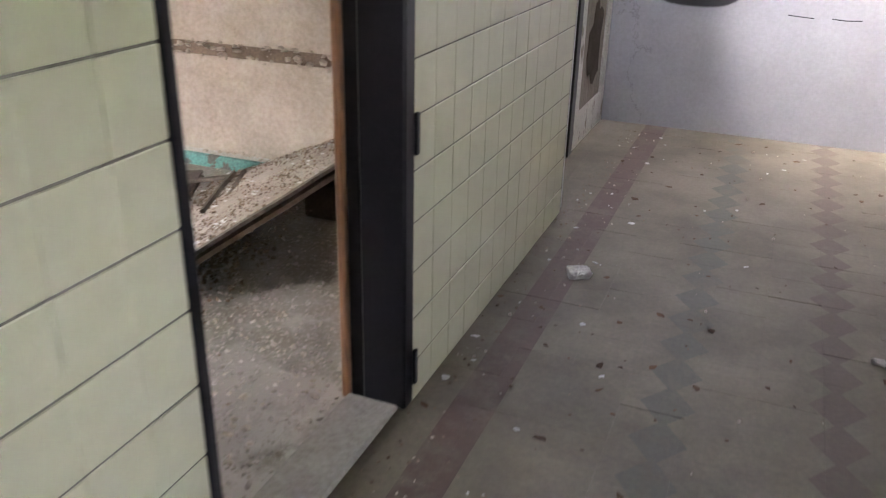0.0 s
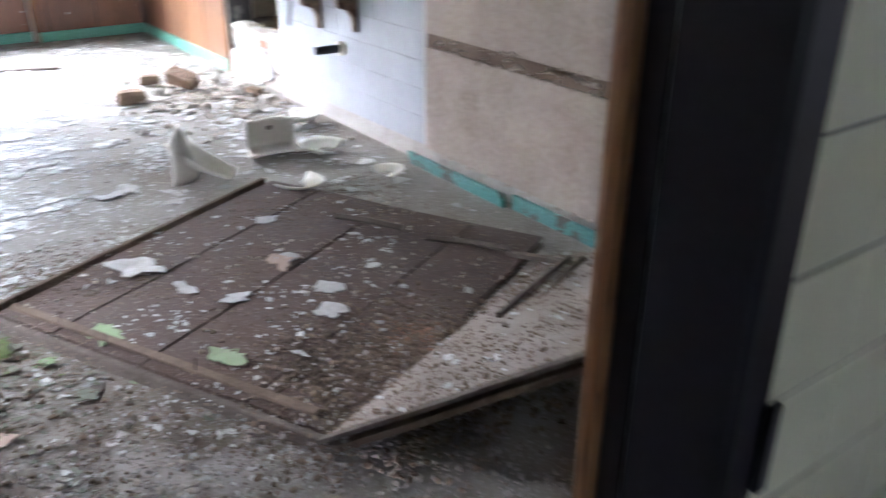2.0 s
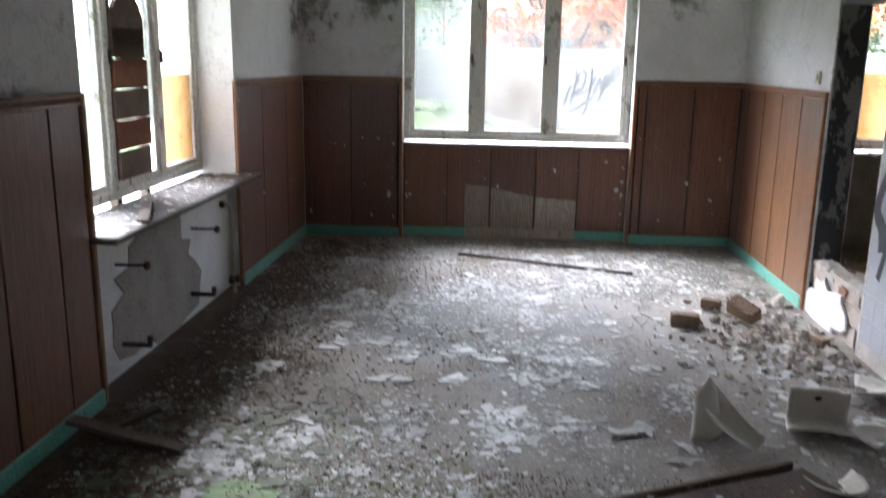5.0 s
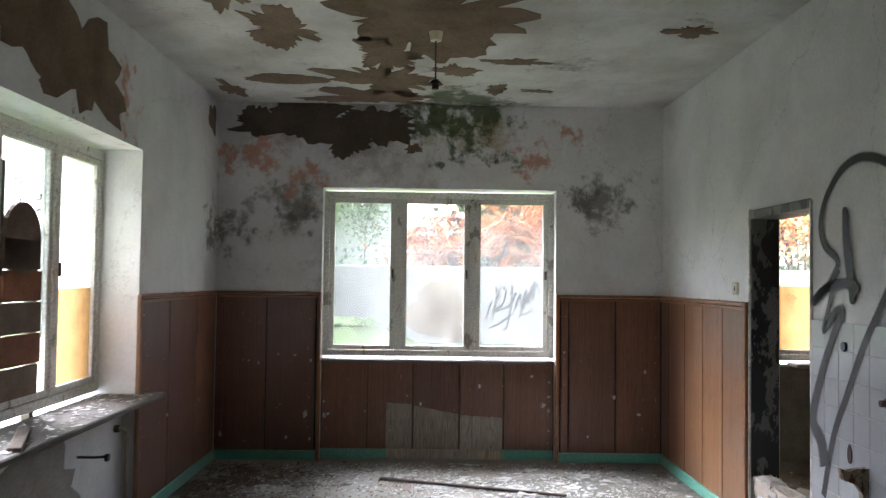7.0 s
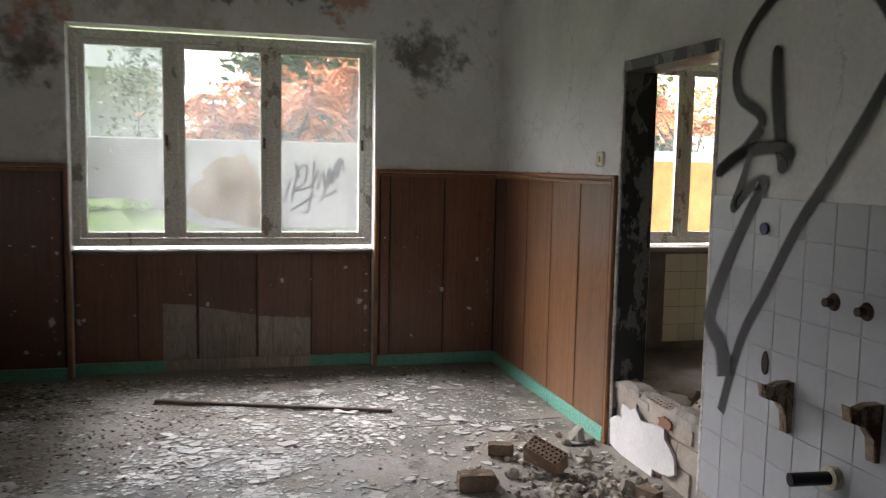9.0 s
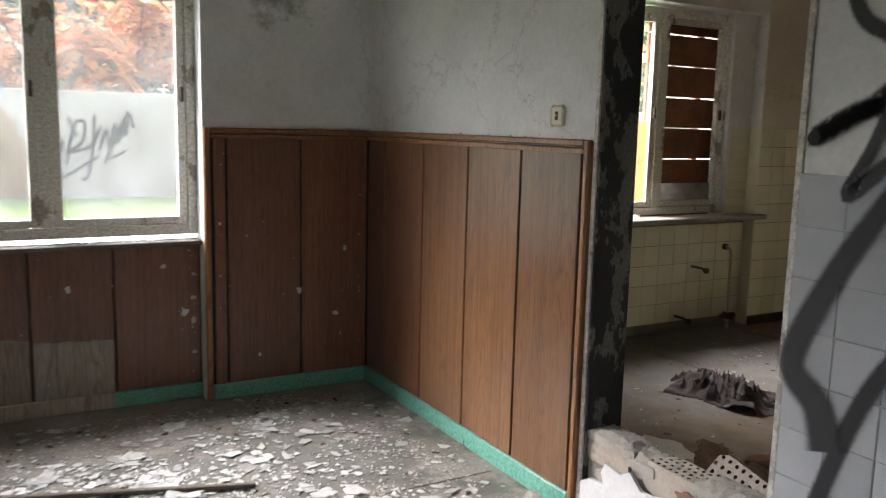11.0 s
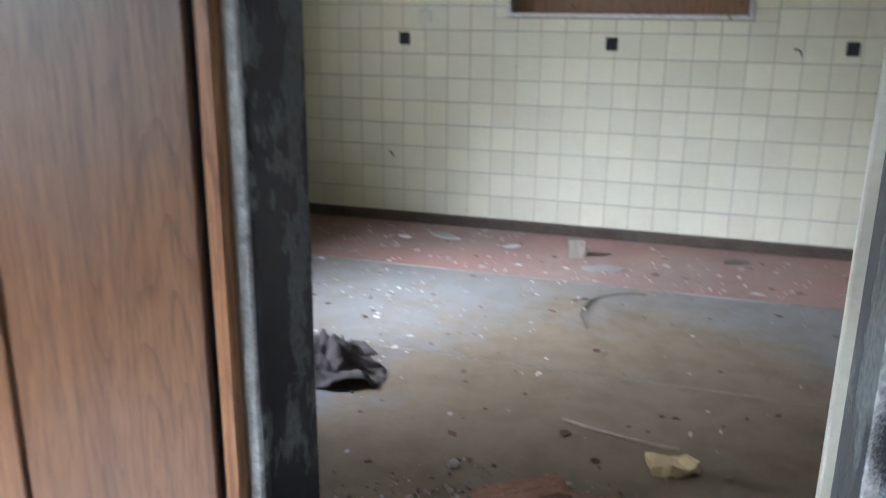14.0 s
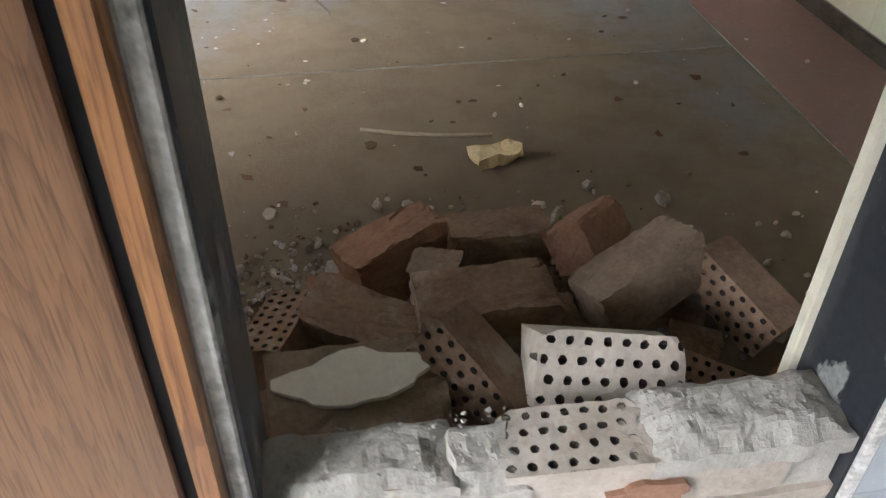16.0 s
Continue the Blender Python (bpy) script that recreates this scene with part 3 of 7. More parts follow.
# ---- the large structure ----
floor_dining = tagged(part("floor", boxed(-8.7, -0.985, -0.6, 3.77, -0.12, 0), M_floorB), "dirty grey-brown lino floor buried under fallen plaster", "floor", kind="structure")
floor_kitchen = tagged(part("floor_kitchen", boxed(-8.7, -4.2, 3.77, 7.9, -0.12, 0), M_floorC), "worn grey lino kitchen floor with dust and chips", "floor", kind="structure")
floor_corridor = tagged(part("floor_corridor", boxed(-0.985, 2.8, -2.3, 5.8, -0.12, -0.006), M_cement), "old patterned cement tile corridor floor", "floor", kind="structure")
tagged(part("floor_recess", boxed(-1.3, -0.985, 3.87, 5.7, -0.12, -0.002), M_cement), "old cement floor before a corridor door", "floor", kind="structure")
part("red_band", boxed(-8.6, -4.33, 6.85, 7.8, 0.0, 0.004), M_floorred, floor_kitchen, "red-brown painted border of the floor")
part("red_band", boxed(-4.8, -4.33, 3.9, 6.85, 0.0, 0.004), M_floorred, floor_kitchen, "red-brown painted border of the floor")
for x0, x1, y0, y1 in ((-8.5, -4.8, 5.698, 5.702), (-4.804, -4.80, 3.9, 6.85), (-8.5, -4.4, 6.846, 6.850)):
    part("lino_joint", boxed(x0, x1, y0, y1, 0.0, 0.0055), M_grout, floor_kitchen)
for x0, x1, y0, y1 in ((-8.4, -4.2, 3.238, 3.244), (-8.4, -4.3, 1.68, 1.686), (-7.02, -7.013, 2.5, 3.6)):
    part("lino_joint", boxed(x0, x1, y0, y1, 0.0, 0.003), M_grout, floor_dining)

HIGH = 3.19
slab_wall("wall_west", "x", -8.62, -8.52, -0.6, 7.85, 0, HIGH, [(0.6, 2.7, 0, 2.43), (4.55, 7.0, 0, 2.43)], M_white, "mouldy white plaster wall with a window niche")
slab_wall("wall_west_outer", "x", -9.0, -8.62, -0.9, 8.2, -0.4, HIGH, [(0.6, 2.7, 0.88, 2.43), (4.65, 6.75, 0.88, 2.43)], M_white, "outer wall round two windows")
slab_wall("wall_south", "y", -0.43, -0.35, -8.52, -1.07, 0, HIGH, [(-6.60, -4.48, 0, 2.45)], M_white, "mouldy white plaster wall with a radiator niche")
slab_wall("wall_south_outer", "y", -0.9, -0.43, -9.0, -0.9, -0.4, HIGH, [(-6.60, -4.53, 0.80, 2.45)], M_white, "outer wall round a window")
slab_wall("wall_north", "y", 3.67, 3.87, -8.52, -1.07, 0, HIGH, [(-6.50, -5.605, 0, 2.06)], M_white, "white plaster wall with graffiti and a doorway")
slab_wall("wall_east", "x", -1.07, -0.9, -2.3, 3.87, 0, HIGH, [(1.06, 1.96, 0, 2.1)], M_white, "thin partition wall with a doorway")
slab_wall("wall_kitchen_north", "y", 7.8, 8.0, -8.6, -4.13, 0, HIGH, [(-7.04, -5.66, 1.38, 1.84)], M_kitchen, "cream kitchen wall above yellow tiles")
slab_wall("wall_kitchen_east", "x", -4.33, -4.13, 3.87, 7.8, 0, HIGH, [], M_kitchen, "cream kitchen wall above yellow tiles")
part("kitchen_paint_skin", boxed(-8.519, -8.515, 7.0, 7.8, 0, HIGH), M_kitchen, bpy.data.objects["wall_west"], "cream painted plaster")
part("kitchen_paint_skin", boxed(-8.515, -6.6, 3.871, 3.876, 0, HIGH), M_kitchen, bpy.data.objects["wall_north"], "cream painted plaster")
slab_wall("wall_corridor_west", "x", -1.3, -1.12, 3.87, 5.66, 0, HIGH, [], M_corridor, "plain corridor wall behind a leaning door")
slab_wall("wall_corridor_north", "y", 5.66, 5.86, -1.3, 2.8, 0, HIGH, [], M_corridor, "grey-white corridor end wall with spray paint")
# Unseen: opening added to light the corridor; dark colour curbs bounce.
slab_wall("wall_corridor_east", "x", 2.6, 2.8, -2.3, 5.66, 0, HIGH, [(0.55, 0.95, 1.1, 2.1)], M_bouncedark, "unseen corridor wall, darkened against bounce, with an opening added for light")
slab_wall("wall_corridor_south", "y", -2.5, -2.3, -1.07, 2.8, 0, HIGH, [], M_corridor, "plain corridor end wall")
tagged(part("ceiling", boxed(-9.0, -0.9, -0.9, 3.77, HIGH, 3.4), M_ceiling), "stained white ceiling with peeling paint", "ceiling", kind="structure")
tagged(part("ceiling_kitchen", boxed(-9.0, -4.13, 3.77, 8.2, HIGH, 3.4), M_ceiling), "plain white kitchen ceiling", "ceiling", kind="structure")
tagged(part("ceiling_corridor", boxed(-0.9, 2.8, -2.5, 5.86, HIGH, 3.4), M_ceiling), "plain white corridor ceiling", "ceiling", kind="structure")

# bare plaster where the panelling was torn off
bm = boxed(-3.92, -1.07, 3.655, 3.67, 0.09, 0.62)
box(bm, -3.92, -1.07, 3.655, 3.67, 0.69, 1.46)
wn_ = bpy.data.objects["wall_north"]
part("bare_plaster", bm, M_raw, wn_, "bare brownish plaster where panelling was torn off")
part("plaster_chase", boxed(-3.92, -1.07, 3.662, 3.67, 0.62, 0.69), M_paneledge, wn_, "dark wooden nailing strip between plaster fields")
bm = bmesh.new()
rng = random.Random(91)
for k in range(150):
    lump(bm, (rng.uniform(-3.9, -1.1), 3.658, rng.choice((0.618, 0.692, 0.09)) + rng.gauss(0, 0.006)), rng.uniform(0.008, 0.026), 900 + k, 0.6)
for k in range(70):
    x = rng.uniform(-3.9, -1.1)
    lump(bm, (x, 3.660, 0.655 + rng.gauss(0, 0.02)), rng.uniform(0.012, 0.04) * (1 if noise.noise((x * 3, 0, 0)) > -0.1 else 0.4), 1900 + k, 0.5)
tagged(part("plaster_edge", bm, M_raw, wn_, "ragged plaster edge"), kind="stuff")
part("bare_footing", boxed(-5.62, -1.07, 3.662, 3.67, 0.0, 0.10), M_mortar, wn_, "bare mortar along the foot of the wall")


def wainscot(name, along, face, back, spans, top, label, mats, base_gap=()):
    """Veneered boards between spans (u0, u1, joints), a cap rail, edge trims and a painted baseboard."""
    w = thing(name, (0, 0, 0), label, "wall panelling", kind="structure")

    def bx(u0, u1, d0, d1, z0, z1, bev=0.002):
        return boxed(min(d0, d1), max(d0, d1), u0, u1, z0, z1, bev=bev) if along == "y" else boxed(u0, u1, min(d0, d1), max(d0, d1), z0, z1, bev=bev)

    s = 1 if face > back else -1
    k = 0
    for u0, u1, joints, trim0, trim1, f in spans:
        edges = [u0, *joints, u1]
        part("backing", bx(u0, u1, back, f - s * 0.017, 0.05, top - 0.03, 0), M_blackgloss, w, "dark backing in the gaps")
        for a, b_ in zip(edges, edges[1:]):
            part("panel_board", bx(a + (0.018 if trim0 and a == u0 else 0.006), b_ - (0.020 if trim1 and b_ == u1 else 0.006), f - s * 0.016, f, 0.085, top - 0.032, 0.003), mats[k % len(mats)], w)
            k += 1
        part("baseboard", bx(u0, u1, f - s * 0.012, f + s * 0.012, 0.0, 0.085, 0.004), M_teal, w, "turquoise painted baseboard")
        part("cap_rail", bx(u0, u1, back, f + s * 0.012, top - 0.026, top, 0.006), M_trimwood, w, "stained wooden cap rail")
        part("cap_bead", bx(u0, u1, f, f + s * 0.007, top - 0.055, top - 0.034, 0.003), M_trimwood, w)
        for on, u, d in ((trim0, u0, 1), (trim1, u1, -1)):
            if on:
                part("edge_trim", bx(min(u, u - d * 0.034), max(u, u - d * 0.034), back, f + s * 0.01, 0.0, top, 0.007), M_trimwood, w, "rounded wooden edge trim")
    return w


TOP = 1.49
wainscot("wainscot_west", "y", -8.50, -8.52, [(-0.33, 0.57, [0.12], False, True, -8.50), (2.735, 3.648, [2.82, 3.24], True, False, -8.50)], TOP, "dark mahogany-veneer wall panelling beside a window", [M_wood])
wainscot("wainscot_south", "x", -0.33, -0.35, [(-8.49, -6.60, [-7.9, -7.2], False, True, -0.33), (-4.43, -1.09, [-4.16, -3.75, -3.2, -2.6, -1.9], True, False, -0.33)], TOP, "dark mahogany-veneer wall panelling, dusty and scratched", [M_wood])
wainscot("wainscot_north", "x", 3.65, 3.67, [(-8.498, -6.535, [-8.27, -7.82, -7.38, -6.95], False, True, 3.65)], TOP, "glossy teak-veneer wall panelling beside a doorway", [M_wood, M_wood, M_woodlight, M_woodlight, M_woodlight])
# Black strip laid over white plaster to paint the corner gap's shade.
part("corner_gap_shade", boxed(-8.5185, -8.498, 3.640, 3.668, 0.0, 1.455), M_blackgloss, bpy.data.objects["wainscot_west"], "black strip painted as the shade of a corner gap")
niche = thing("niche_panelling", (0, 0, 0), "dark veneer boards under a window, partly stripped pale", "wall panelling", kind="structure")
part("backing", boxed(-8.62, -8.612, 0.6, 2.7, 0.06, 0.86), M_substrate, niche)
edges = [0.602, 1.02, 1.43, 1.85, 2.25, 2.698]
for i, (a, b_) in enumerate(zip(edges, edges[1:])):
    part("panel_board", boxed(-8.612, -8.60, a + 0.006, b_ - 0.006, 0.085, 0.855, bev=0.003), M_wood, niche)
for a, b_, h0, h1 in ((1.19, 1.42, 0.50, 0.485), (1.44, 1.84, 0.475, 0.40), (1.86, 2.24, 0.395, 0.37)):
    bm = bmesh.new()
    cols = 16
    low, high = [], []
    for k in range(cols + 1):
        u = a + (b_ - a) * k / cols
        z = h0 + (h1 - h0) * k / cols + 0.014 * noise.noise((u * 17, 5, 0)) + 0.008 * noise.noise((u * 61, 8, 0))
        low.append(bm.verts.new((-8.597, u, 0.086)))
        high.append(bm.verts.new((-8.597, u, z)))
    for k in range(cols):
        bm.faces.new([low[k], low[k + 1], high[k + 1], high[k]])
    r = bmesh.ops.extrude_face_region(bm, geom=bm.faces[:])
    bmesh.ops.translate(bm, vec=(-0.003, 0, 0), verts=[q for q in r["geom"] if isinstance(q, bmesh.types.BMVert)])
    bmesh.ops.recalc_face_normals(bm, faces=bm.faces)
    part("stripped_veneer", bm, M_stripped, niche, "pale wood where the veneer came off")
part("baseboard", boxed(-8.612, -8.588, 0.602, 1.2, 0.0, 0.085, bev=0.004), M_teal, niche, "turquoise painted baseboard")
part("baseboard", boxed(-8.612, -8.588, 1.2, 2.24, 0.0, 0.085, bev=0.004), M_stripped, niche, "stripped pale baseboard")
part("baseboard", boxed(-8.612, -8.588, 2.24, 2.698, 0.0, 0.085, bev=0.004), M_teal, niche, "turquoise painted baseboard")


def casement(name, along, plane, u0, u1, z0, z1, bars, inside, label, panes):
    """A wooden window: outer frame, mullions, sashes and panes. inside: +1 or -1, the way to the room."""
    w = thing(name, (0, 0, 0), label, "window", kind="structure")

    def bx(a, b_, d0, d1, z0_, z1_, bev=0.004):
        lo, hi = sorted((plane + inside * d0, plane + inside * d1))
        return boxed(lo, hi, a, b_, z0_, z1_, bev=bev) if along == "y" else boxed(a, b_, lo, hi, z0_, z1_, bev=bev)

    fr = part("window_frame", bx(u0, u0 + 0.05, -0.05, 0.03, z0, z1), M_winpaint, w, "flaking white wooden frame")
    part("window_frame", bx(u1 - 0.05, u1, -0.05, 0.03, z0, z1), M_winpaint, w)
    part("window_frame", bx(u0 + 0.05, u1 - 0.05, -0.05, 0.03, z1 - 0.06, z1), M_winpaint, w)
    part("window_frame", bx(u0 + 0.05, u1 - 0.05, -0.05, 0.035, z0, z0 + 0.055), M_winpaint, w)
    e = [u0 + 0.05, *bars, u1 - 0.05]
    for q in bars:
        part("mullion", bx(q - 0.03, q + 0.03, -0.045, 0.036, z0 + 0.055, z1 - 0.06), M_winpaint, w)
    for i, (a, b_) in enumerate(zip(e, e[1:])):
        a2, b2 = a + (0.03 if i else 0.002), b_ - (0.03 if i < len(e) - 2 else 0.002)
        s = part("sash", bx(a2, a2 + 0.045, -0.02, 0.022, z0 + 0.058, z1 - 0.063), M_winpaint, w, "flaking white sash")
        part("rail", bx(b2 - 0.045, b2, -0.02, 0.022, z0 + 0.058, z1 - 0.063), M_winpaint, s)
        part("rail", bx(a2 + 0.045, b2 - 0.045, -0.02, 0.022, z0 + 0.058, z0 + 0.10), M_winpaint, s)
        part("rail", bx(a2 + 0.045, b2 - 0.045, -0.02, 0.022, z1 - 0.105, z1 - 0.063), M_winpaint, s)
        for p0, p1, mat_ in panes[i]:
            zz0, zz1 = z0 + 0.10, z1 - 0.105
            g = part("pane", bx(a2 + 0.045, b2 - 0.045, -0.003, 0.001, zz0 + (zz1 - zz0) * p0, zz0 + (zz1 - zz0) * p1, 0), mat_, s, "dusty glass pane")
            g.visible_shadow = False
        part("window_latch", bx(b2 - 0.03, b2 - 0.012, 0.022, 0.045, (z0 + z1) / 2 - 0.04, (z0 + z1) / 2 + 0.04), M_iron, s, "rusty latch")
    return w


def flecks(name, n, to_wall, u0, u1, z0, z1, parent, seed):
    """Torn paint scraps stuck to a panelled wall."""
    rng = random.Random(seed)
    bm = bmesh.new()
    for k in range(n):
        r = 0.003 + 0.016 * rng.random() ** 5
        near = rng.random() < 0.4
        u = rng.choice((u0, u1)) + rng.gauss(0, 0.015) if near else rng.uniform(u0, u1)
        ragged(bm, r, r * rng.uniform(0.5, 1.6), 0.003, seed * 50 + k, 9, 0.6, to_wall(min(max(u, u0), u1), rng.uniform(z0, z1)))
    tagged(part(name, bm, M_whiteflake, parent, "scraps of white paint stuck to the veneer"), kind="stuff")


WEST = Matrix(((0, 0, 1, 0), (1, 0, 0, 0), (0, 1, 0, 0), (0, 0, 0, 1)))
flecks("paint_scraps", 46, lambda u, z: Matrix.Translation((-8.4995, u, z)) @ WEST, -0.28, 0.52, 0.12, 1.4, bpy.data.objects["wainscot_west"], 3)
flecks("paint_scraps", 26, lambda u, z: Matrix.Translation((-8.4995, u, z)) @ WEST, 2.78, 3.6, 0.2, 1.4, bpy.data.objects["wainscot_west"], 4)
flecks("paint_scraps", 50, lambda u, z: Matrix.Translation((-8.5995, u, z)) @ WEST, 0.63, 2.66, 0.15, 0.84, niche, 5)
flecks("paint_scraps", 36, lambda u, z: pose(u, -0.3295, z, -90, 0, 0), -8.4, -6.64, 0.15, 1.4, bpy.data.objects["wainscot_south"], 7)

clear3 = [[(0, 1, M_glass)]] * 3
casement("window_1", "y", -8.68, 0.6, 2.7, 0.91, 2.41, [1.28, 1.955], 1, "three-light white wooden window with dusty panes", clear3)
casement("window_2", "x", -0.63, -6.597, -4.53, 0.86, 2.43, [-5.92, -5.24], 1, "three-light white wooden window, one pane amber below", [[(0, 0.42, M_amber), (0.42, 1, M_frost)], [(0.22, 1, M_glass)], [(0, 1, M_glass)]])
casement("window_3", "y", -8.68, 4.65, 6.75, 0.91, 2.41, [5.35, 6.05], 1, "white kitchen window with amber lower panes", [[(0, 0.45, M_amber), (0.45, 1, M_brightglass)], [(0, 0.45, M_amber), (0.45, 1, M_brightglass)], [(0, 0.1, M_frost)]])
tagged(part("window_sill", boxed(-8.65, -8.53, 0.602, 2.698, 0.862, 0.89, bev=0.006), M_sill), "narrow grey window sill with plaster crumbs", "window sill", kind="structure")
tagged(part("window_sill", boxed(-6.72, -4.42, -0.60, -0.2, 0.80, 0.835, bev=0.008), M_sill), "deep grey terrazzo window sill covered in crumbs", "window sill", kind="structure")
tagged(part("window_sill", boxed(-8.65, -8.44, 4.85, 7.06, 0.862, 0.90, bev=0.008), M_concrete), "grey kitchen window sill", "window sill", kind="structure")

# plaster in the radiator niche
bm = bmesh.new()
ragged(bm, 0.62, 0.36, 0.006, 4, m=pose(-5.35, -0.43, 0.36, 90, 0, 0) @ Matrix.Diagonal((1, 1, -1, 1)))
tagged(part("plaster_patch", bm, M_concrete), "bare grey patch where niche plaster fell off", "plaster patch", kind="structure")


# ---- doorways ----
lin = thing("door_frame_north", (0, 0, 0), "doorway reveal with flaking black paint", "door frame", kind="structure")
part("jamb", boxed(-6.499, -6.472, 3.672, 3.855, 0, 2.06, bev=0.004), M_black, lin, "flaking black painted jamb")
part("jamb", boxed(-5.617, -5.60, 3.672, 3.86, 0, 2.06, bev=0.004), M_black, lin, "flaking black painted jamb")
part("lintel", boxed(-6.483, -5.617, 3.672, 3.88, 2.035, 2.062, bev=0.004), M_black, lin, "black painted lintel")
part("face_band", boxed(-6.499, -6.477, 3.660, 3.672, 0, 2.10, bev=0.003), M_jambedge, lin, "chipped plaster edge")
part("face_band", boxed(-5.619, -5.597, 3.660, 3.672, 0, 2.08, bev=0.003), M_jambedge, lin, "chipped plaster edge")
part("face_band", boxed(-6.481, -5.619, 3.659, 3.672, 2.033, 2.09, bev=0.003), M_black, lin, "sooty lintel edge")
part("cover_strip", boxed(-5.634, -5.612, 3.85, 3.872, 0.0, 2.06, bev=0.003), M_plastic, lin, "pale wooden cover strip")

ent = thing("door_frame_east", (0, 0, 0), "black painted wooden door frame with hinge marks", "door frame", kind="structure")
part("jamb", boxed(-1.03, -0.885, 1.935, 2.0, 0, 2.14, bev=0.008), M_blackgloss, ent, "black gloss jamb")
part("jamb", boxed(-1.09, -0.885, 1.03, 1.066, 0, 2.14, bev=0.008), M_blackgloss, ent, "black gloss jamb")
part("head", boxed(-1.03, -0.885, 1.066, 1.935, 2.09, 2.14, bev=0.008), M_blackgloss, ent)
part("edge_strip", boxed(-1.100, -1.075, 1.925, 1.985, 0, 2.12, bev=0.006), M_trimwood, ent, "brown wooden strip with nail marks")
part("jamb_inner", boxed(-1.075, -1.03, 1.945, 1.99, 0, 2.12, bev=0.005), M_blackgloss, ent)
for z in (0.13, 0.87, 1.65):
    part("hinge", boxed(-0.884, -0.872, 1.985, 2.006, z - 0.06, z + 0.06, bev=0.003), M_blackgloss, ent, "black painted hinge plate")
tagged(part("threshold", boxed(-1.08, -0.905, 1.066, 1.935, 0.0, 0.022, bev=0.008), M_concrete), "worn pale door threshold", "threshold", kind="structure")


# ---- tiles ----
def tile_mesh(name, w, h, material, t=0.007):
    bm = bmesh.new()
    box(bm, -w / 2, w / 2, 0, t, -h / 2, h / 2, bev=0.0018)
    return mesh_of(name, bm, material)


def tiling(name, cells, w, h, gap, material, label, place, gapw=None, rng_seed=3, tilt=0.35):
    """cells: (u, z) lower-left corners. place(u, z) gives the pose of a tile's centre."""
    t = thing(name, (0, 0, 0), label, "wall tiles", kind="structure")
    me = tile_mesh("tile", w - (gap if gapw is None else gapw), h - gap, material)
    rng = random.Random(rng_seed)
    for u, z in cells:
        shared("tile", me, place(u + w / 2, z + h / 2) @ pose(0, rng.uniform(-0.0006, 0.0006), 0, rng.uniform(-tilt, tilt), 0, rng.uniform(-tilt, tilt)), t)
    return t


T = 0.15
tiling("white_tiles", [(-5.60 + i * T, 0.10 + j * 0.147) for i in range(11) for j in range(9)], T, 0.147, 0.0022, M_whitetile, "white glazed wall tiles round old basin fittings",
       lambda u, z: pose(u, 3.668, z, 0, 0, 180))
part("tile_bed", boxed(-5.60, -3.93, 3.6645, 3.669, 0.10, 1.42), M_jointpale, bpy.data.objects["white_tiles"], "dirty grout bed")
tiling("yellow_tiles", [(-8.50 + i * T, j * T + 0.075) for i in range(28) for j in range(10) if not (-7.2 < -8.50 + i * T < -5.63 and j * T + 0.075 > 1.27)], T, T, 0.0035, M_yellowtile, "pale yellow glazed kitchen wall tiles",
       lambda u, z: pose(u, 7.797, z, 0, 0, 180), 0.0025)
yt = bpy.data.objects["yellow_tiles"]
bm = boxed(-8.51, -4.335, 7.7935, 7.799, 0.07, 1.36)
box(bm, -8.51, -7.06, 7.7935, 7.799, 1.36, 1.574)
box(bm, -5.64, -4.335, 7.7935, 7.799, 1.36, 1.574)
part("tile_bed", bm, M_grout, yt, "grout bed")
for k in range(11):
    x = -7.15 + k * T
    part("cut_tile", boxed(x + 0.002, x + T - 0.002, 7.790, 7.797, 1.277, 1.352, bev=0.0015), M_yellowtile, yt)
for z in (1.275, 1.425):
    part("cut_tile", boxed(-7.148, -7.068, 7.790, 7.797, z + 0.0 if z > 1.3 else 1.354, z + 0.147, bev=0.0015), M_yellowtile, yt)
    part("cut_tile", boxed(-5.63, -5.503, 7.790, 7.797, z + 0.0 if z > 1.3 else 1.354, z + 0.147, bev=0.0015), M_yellowtile, yt)
part("tile_skirting", boxed(-8.50, -4.34, 7.775, 7.799, 0.0, 0.07, bev=0.004), M_substrate, yt, "dark grey skirting")
tiling("yellow_tiles_west", [(7.0 + i * T, j * T + 0.075) for i in range(6) for j in range(10)], T, T, 0.0035, M_yellowtile, "pale yellow glazed tiles beside the kitchen window",
       lambda u, z: pose(-8.514, u, z, 0, 0, 90) @ pose(0, 0, 0, 0, 0, 180), 0.0025)
yw = bpy.data.objects["yellow_tiles_west"]
part("tile_bed", boxed(-8.515, -8.5105, 7.0, 7.79, 0.07, 1.574), M_grout, yw)
part("tile_skirting", boxed(-8.515, -8.495, 7.0, 7.78, 0.0, 0.07, bev=0.004), M_substrate, yw)
part("tile_return", boxed(-8.617, -8.509, 6.992, 6.999, 0.0, 1.574), M_yellowtile, yw)
tiling("yellow_tiles_niche", [(5.2 + i * T, j * T + 0.075) for i in range(12) for j in range(5)], T, T, 0.0035, M_yellowtile, "pale yellow tiles under the kitchen window",
       lambda u, z: pose(-8.618, u, z, 0, 0, 90) @ pose(0, 0, 0, 0, 0, 180), 0.0025)
part("tile_bed", boxed(-8.619, -8.6145, 4.6, 6.99, 0.0, 0.86), M_grout, bpy.data.objects["yellow_tiles_niche"])
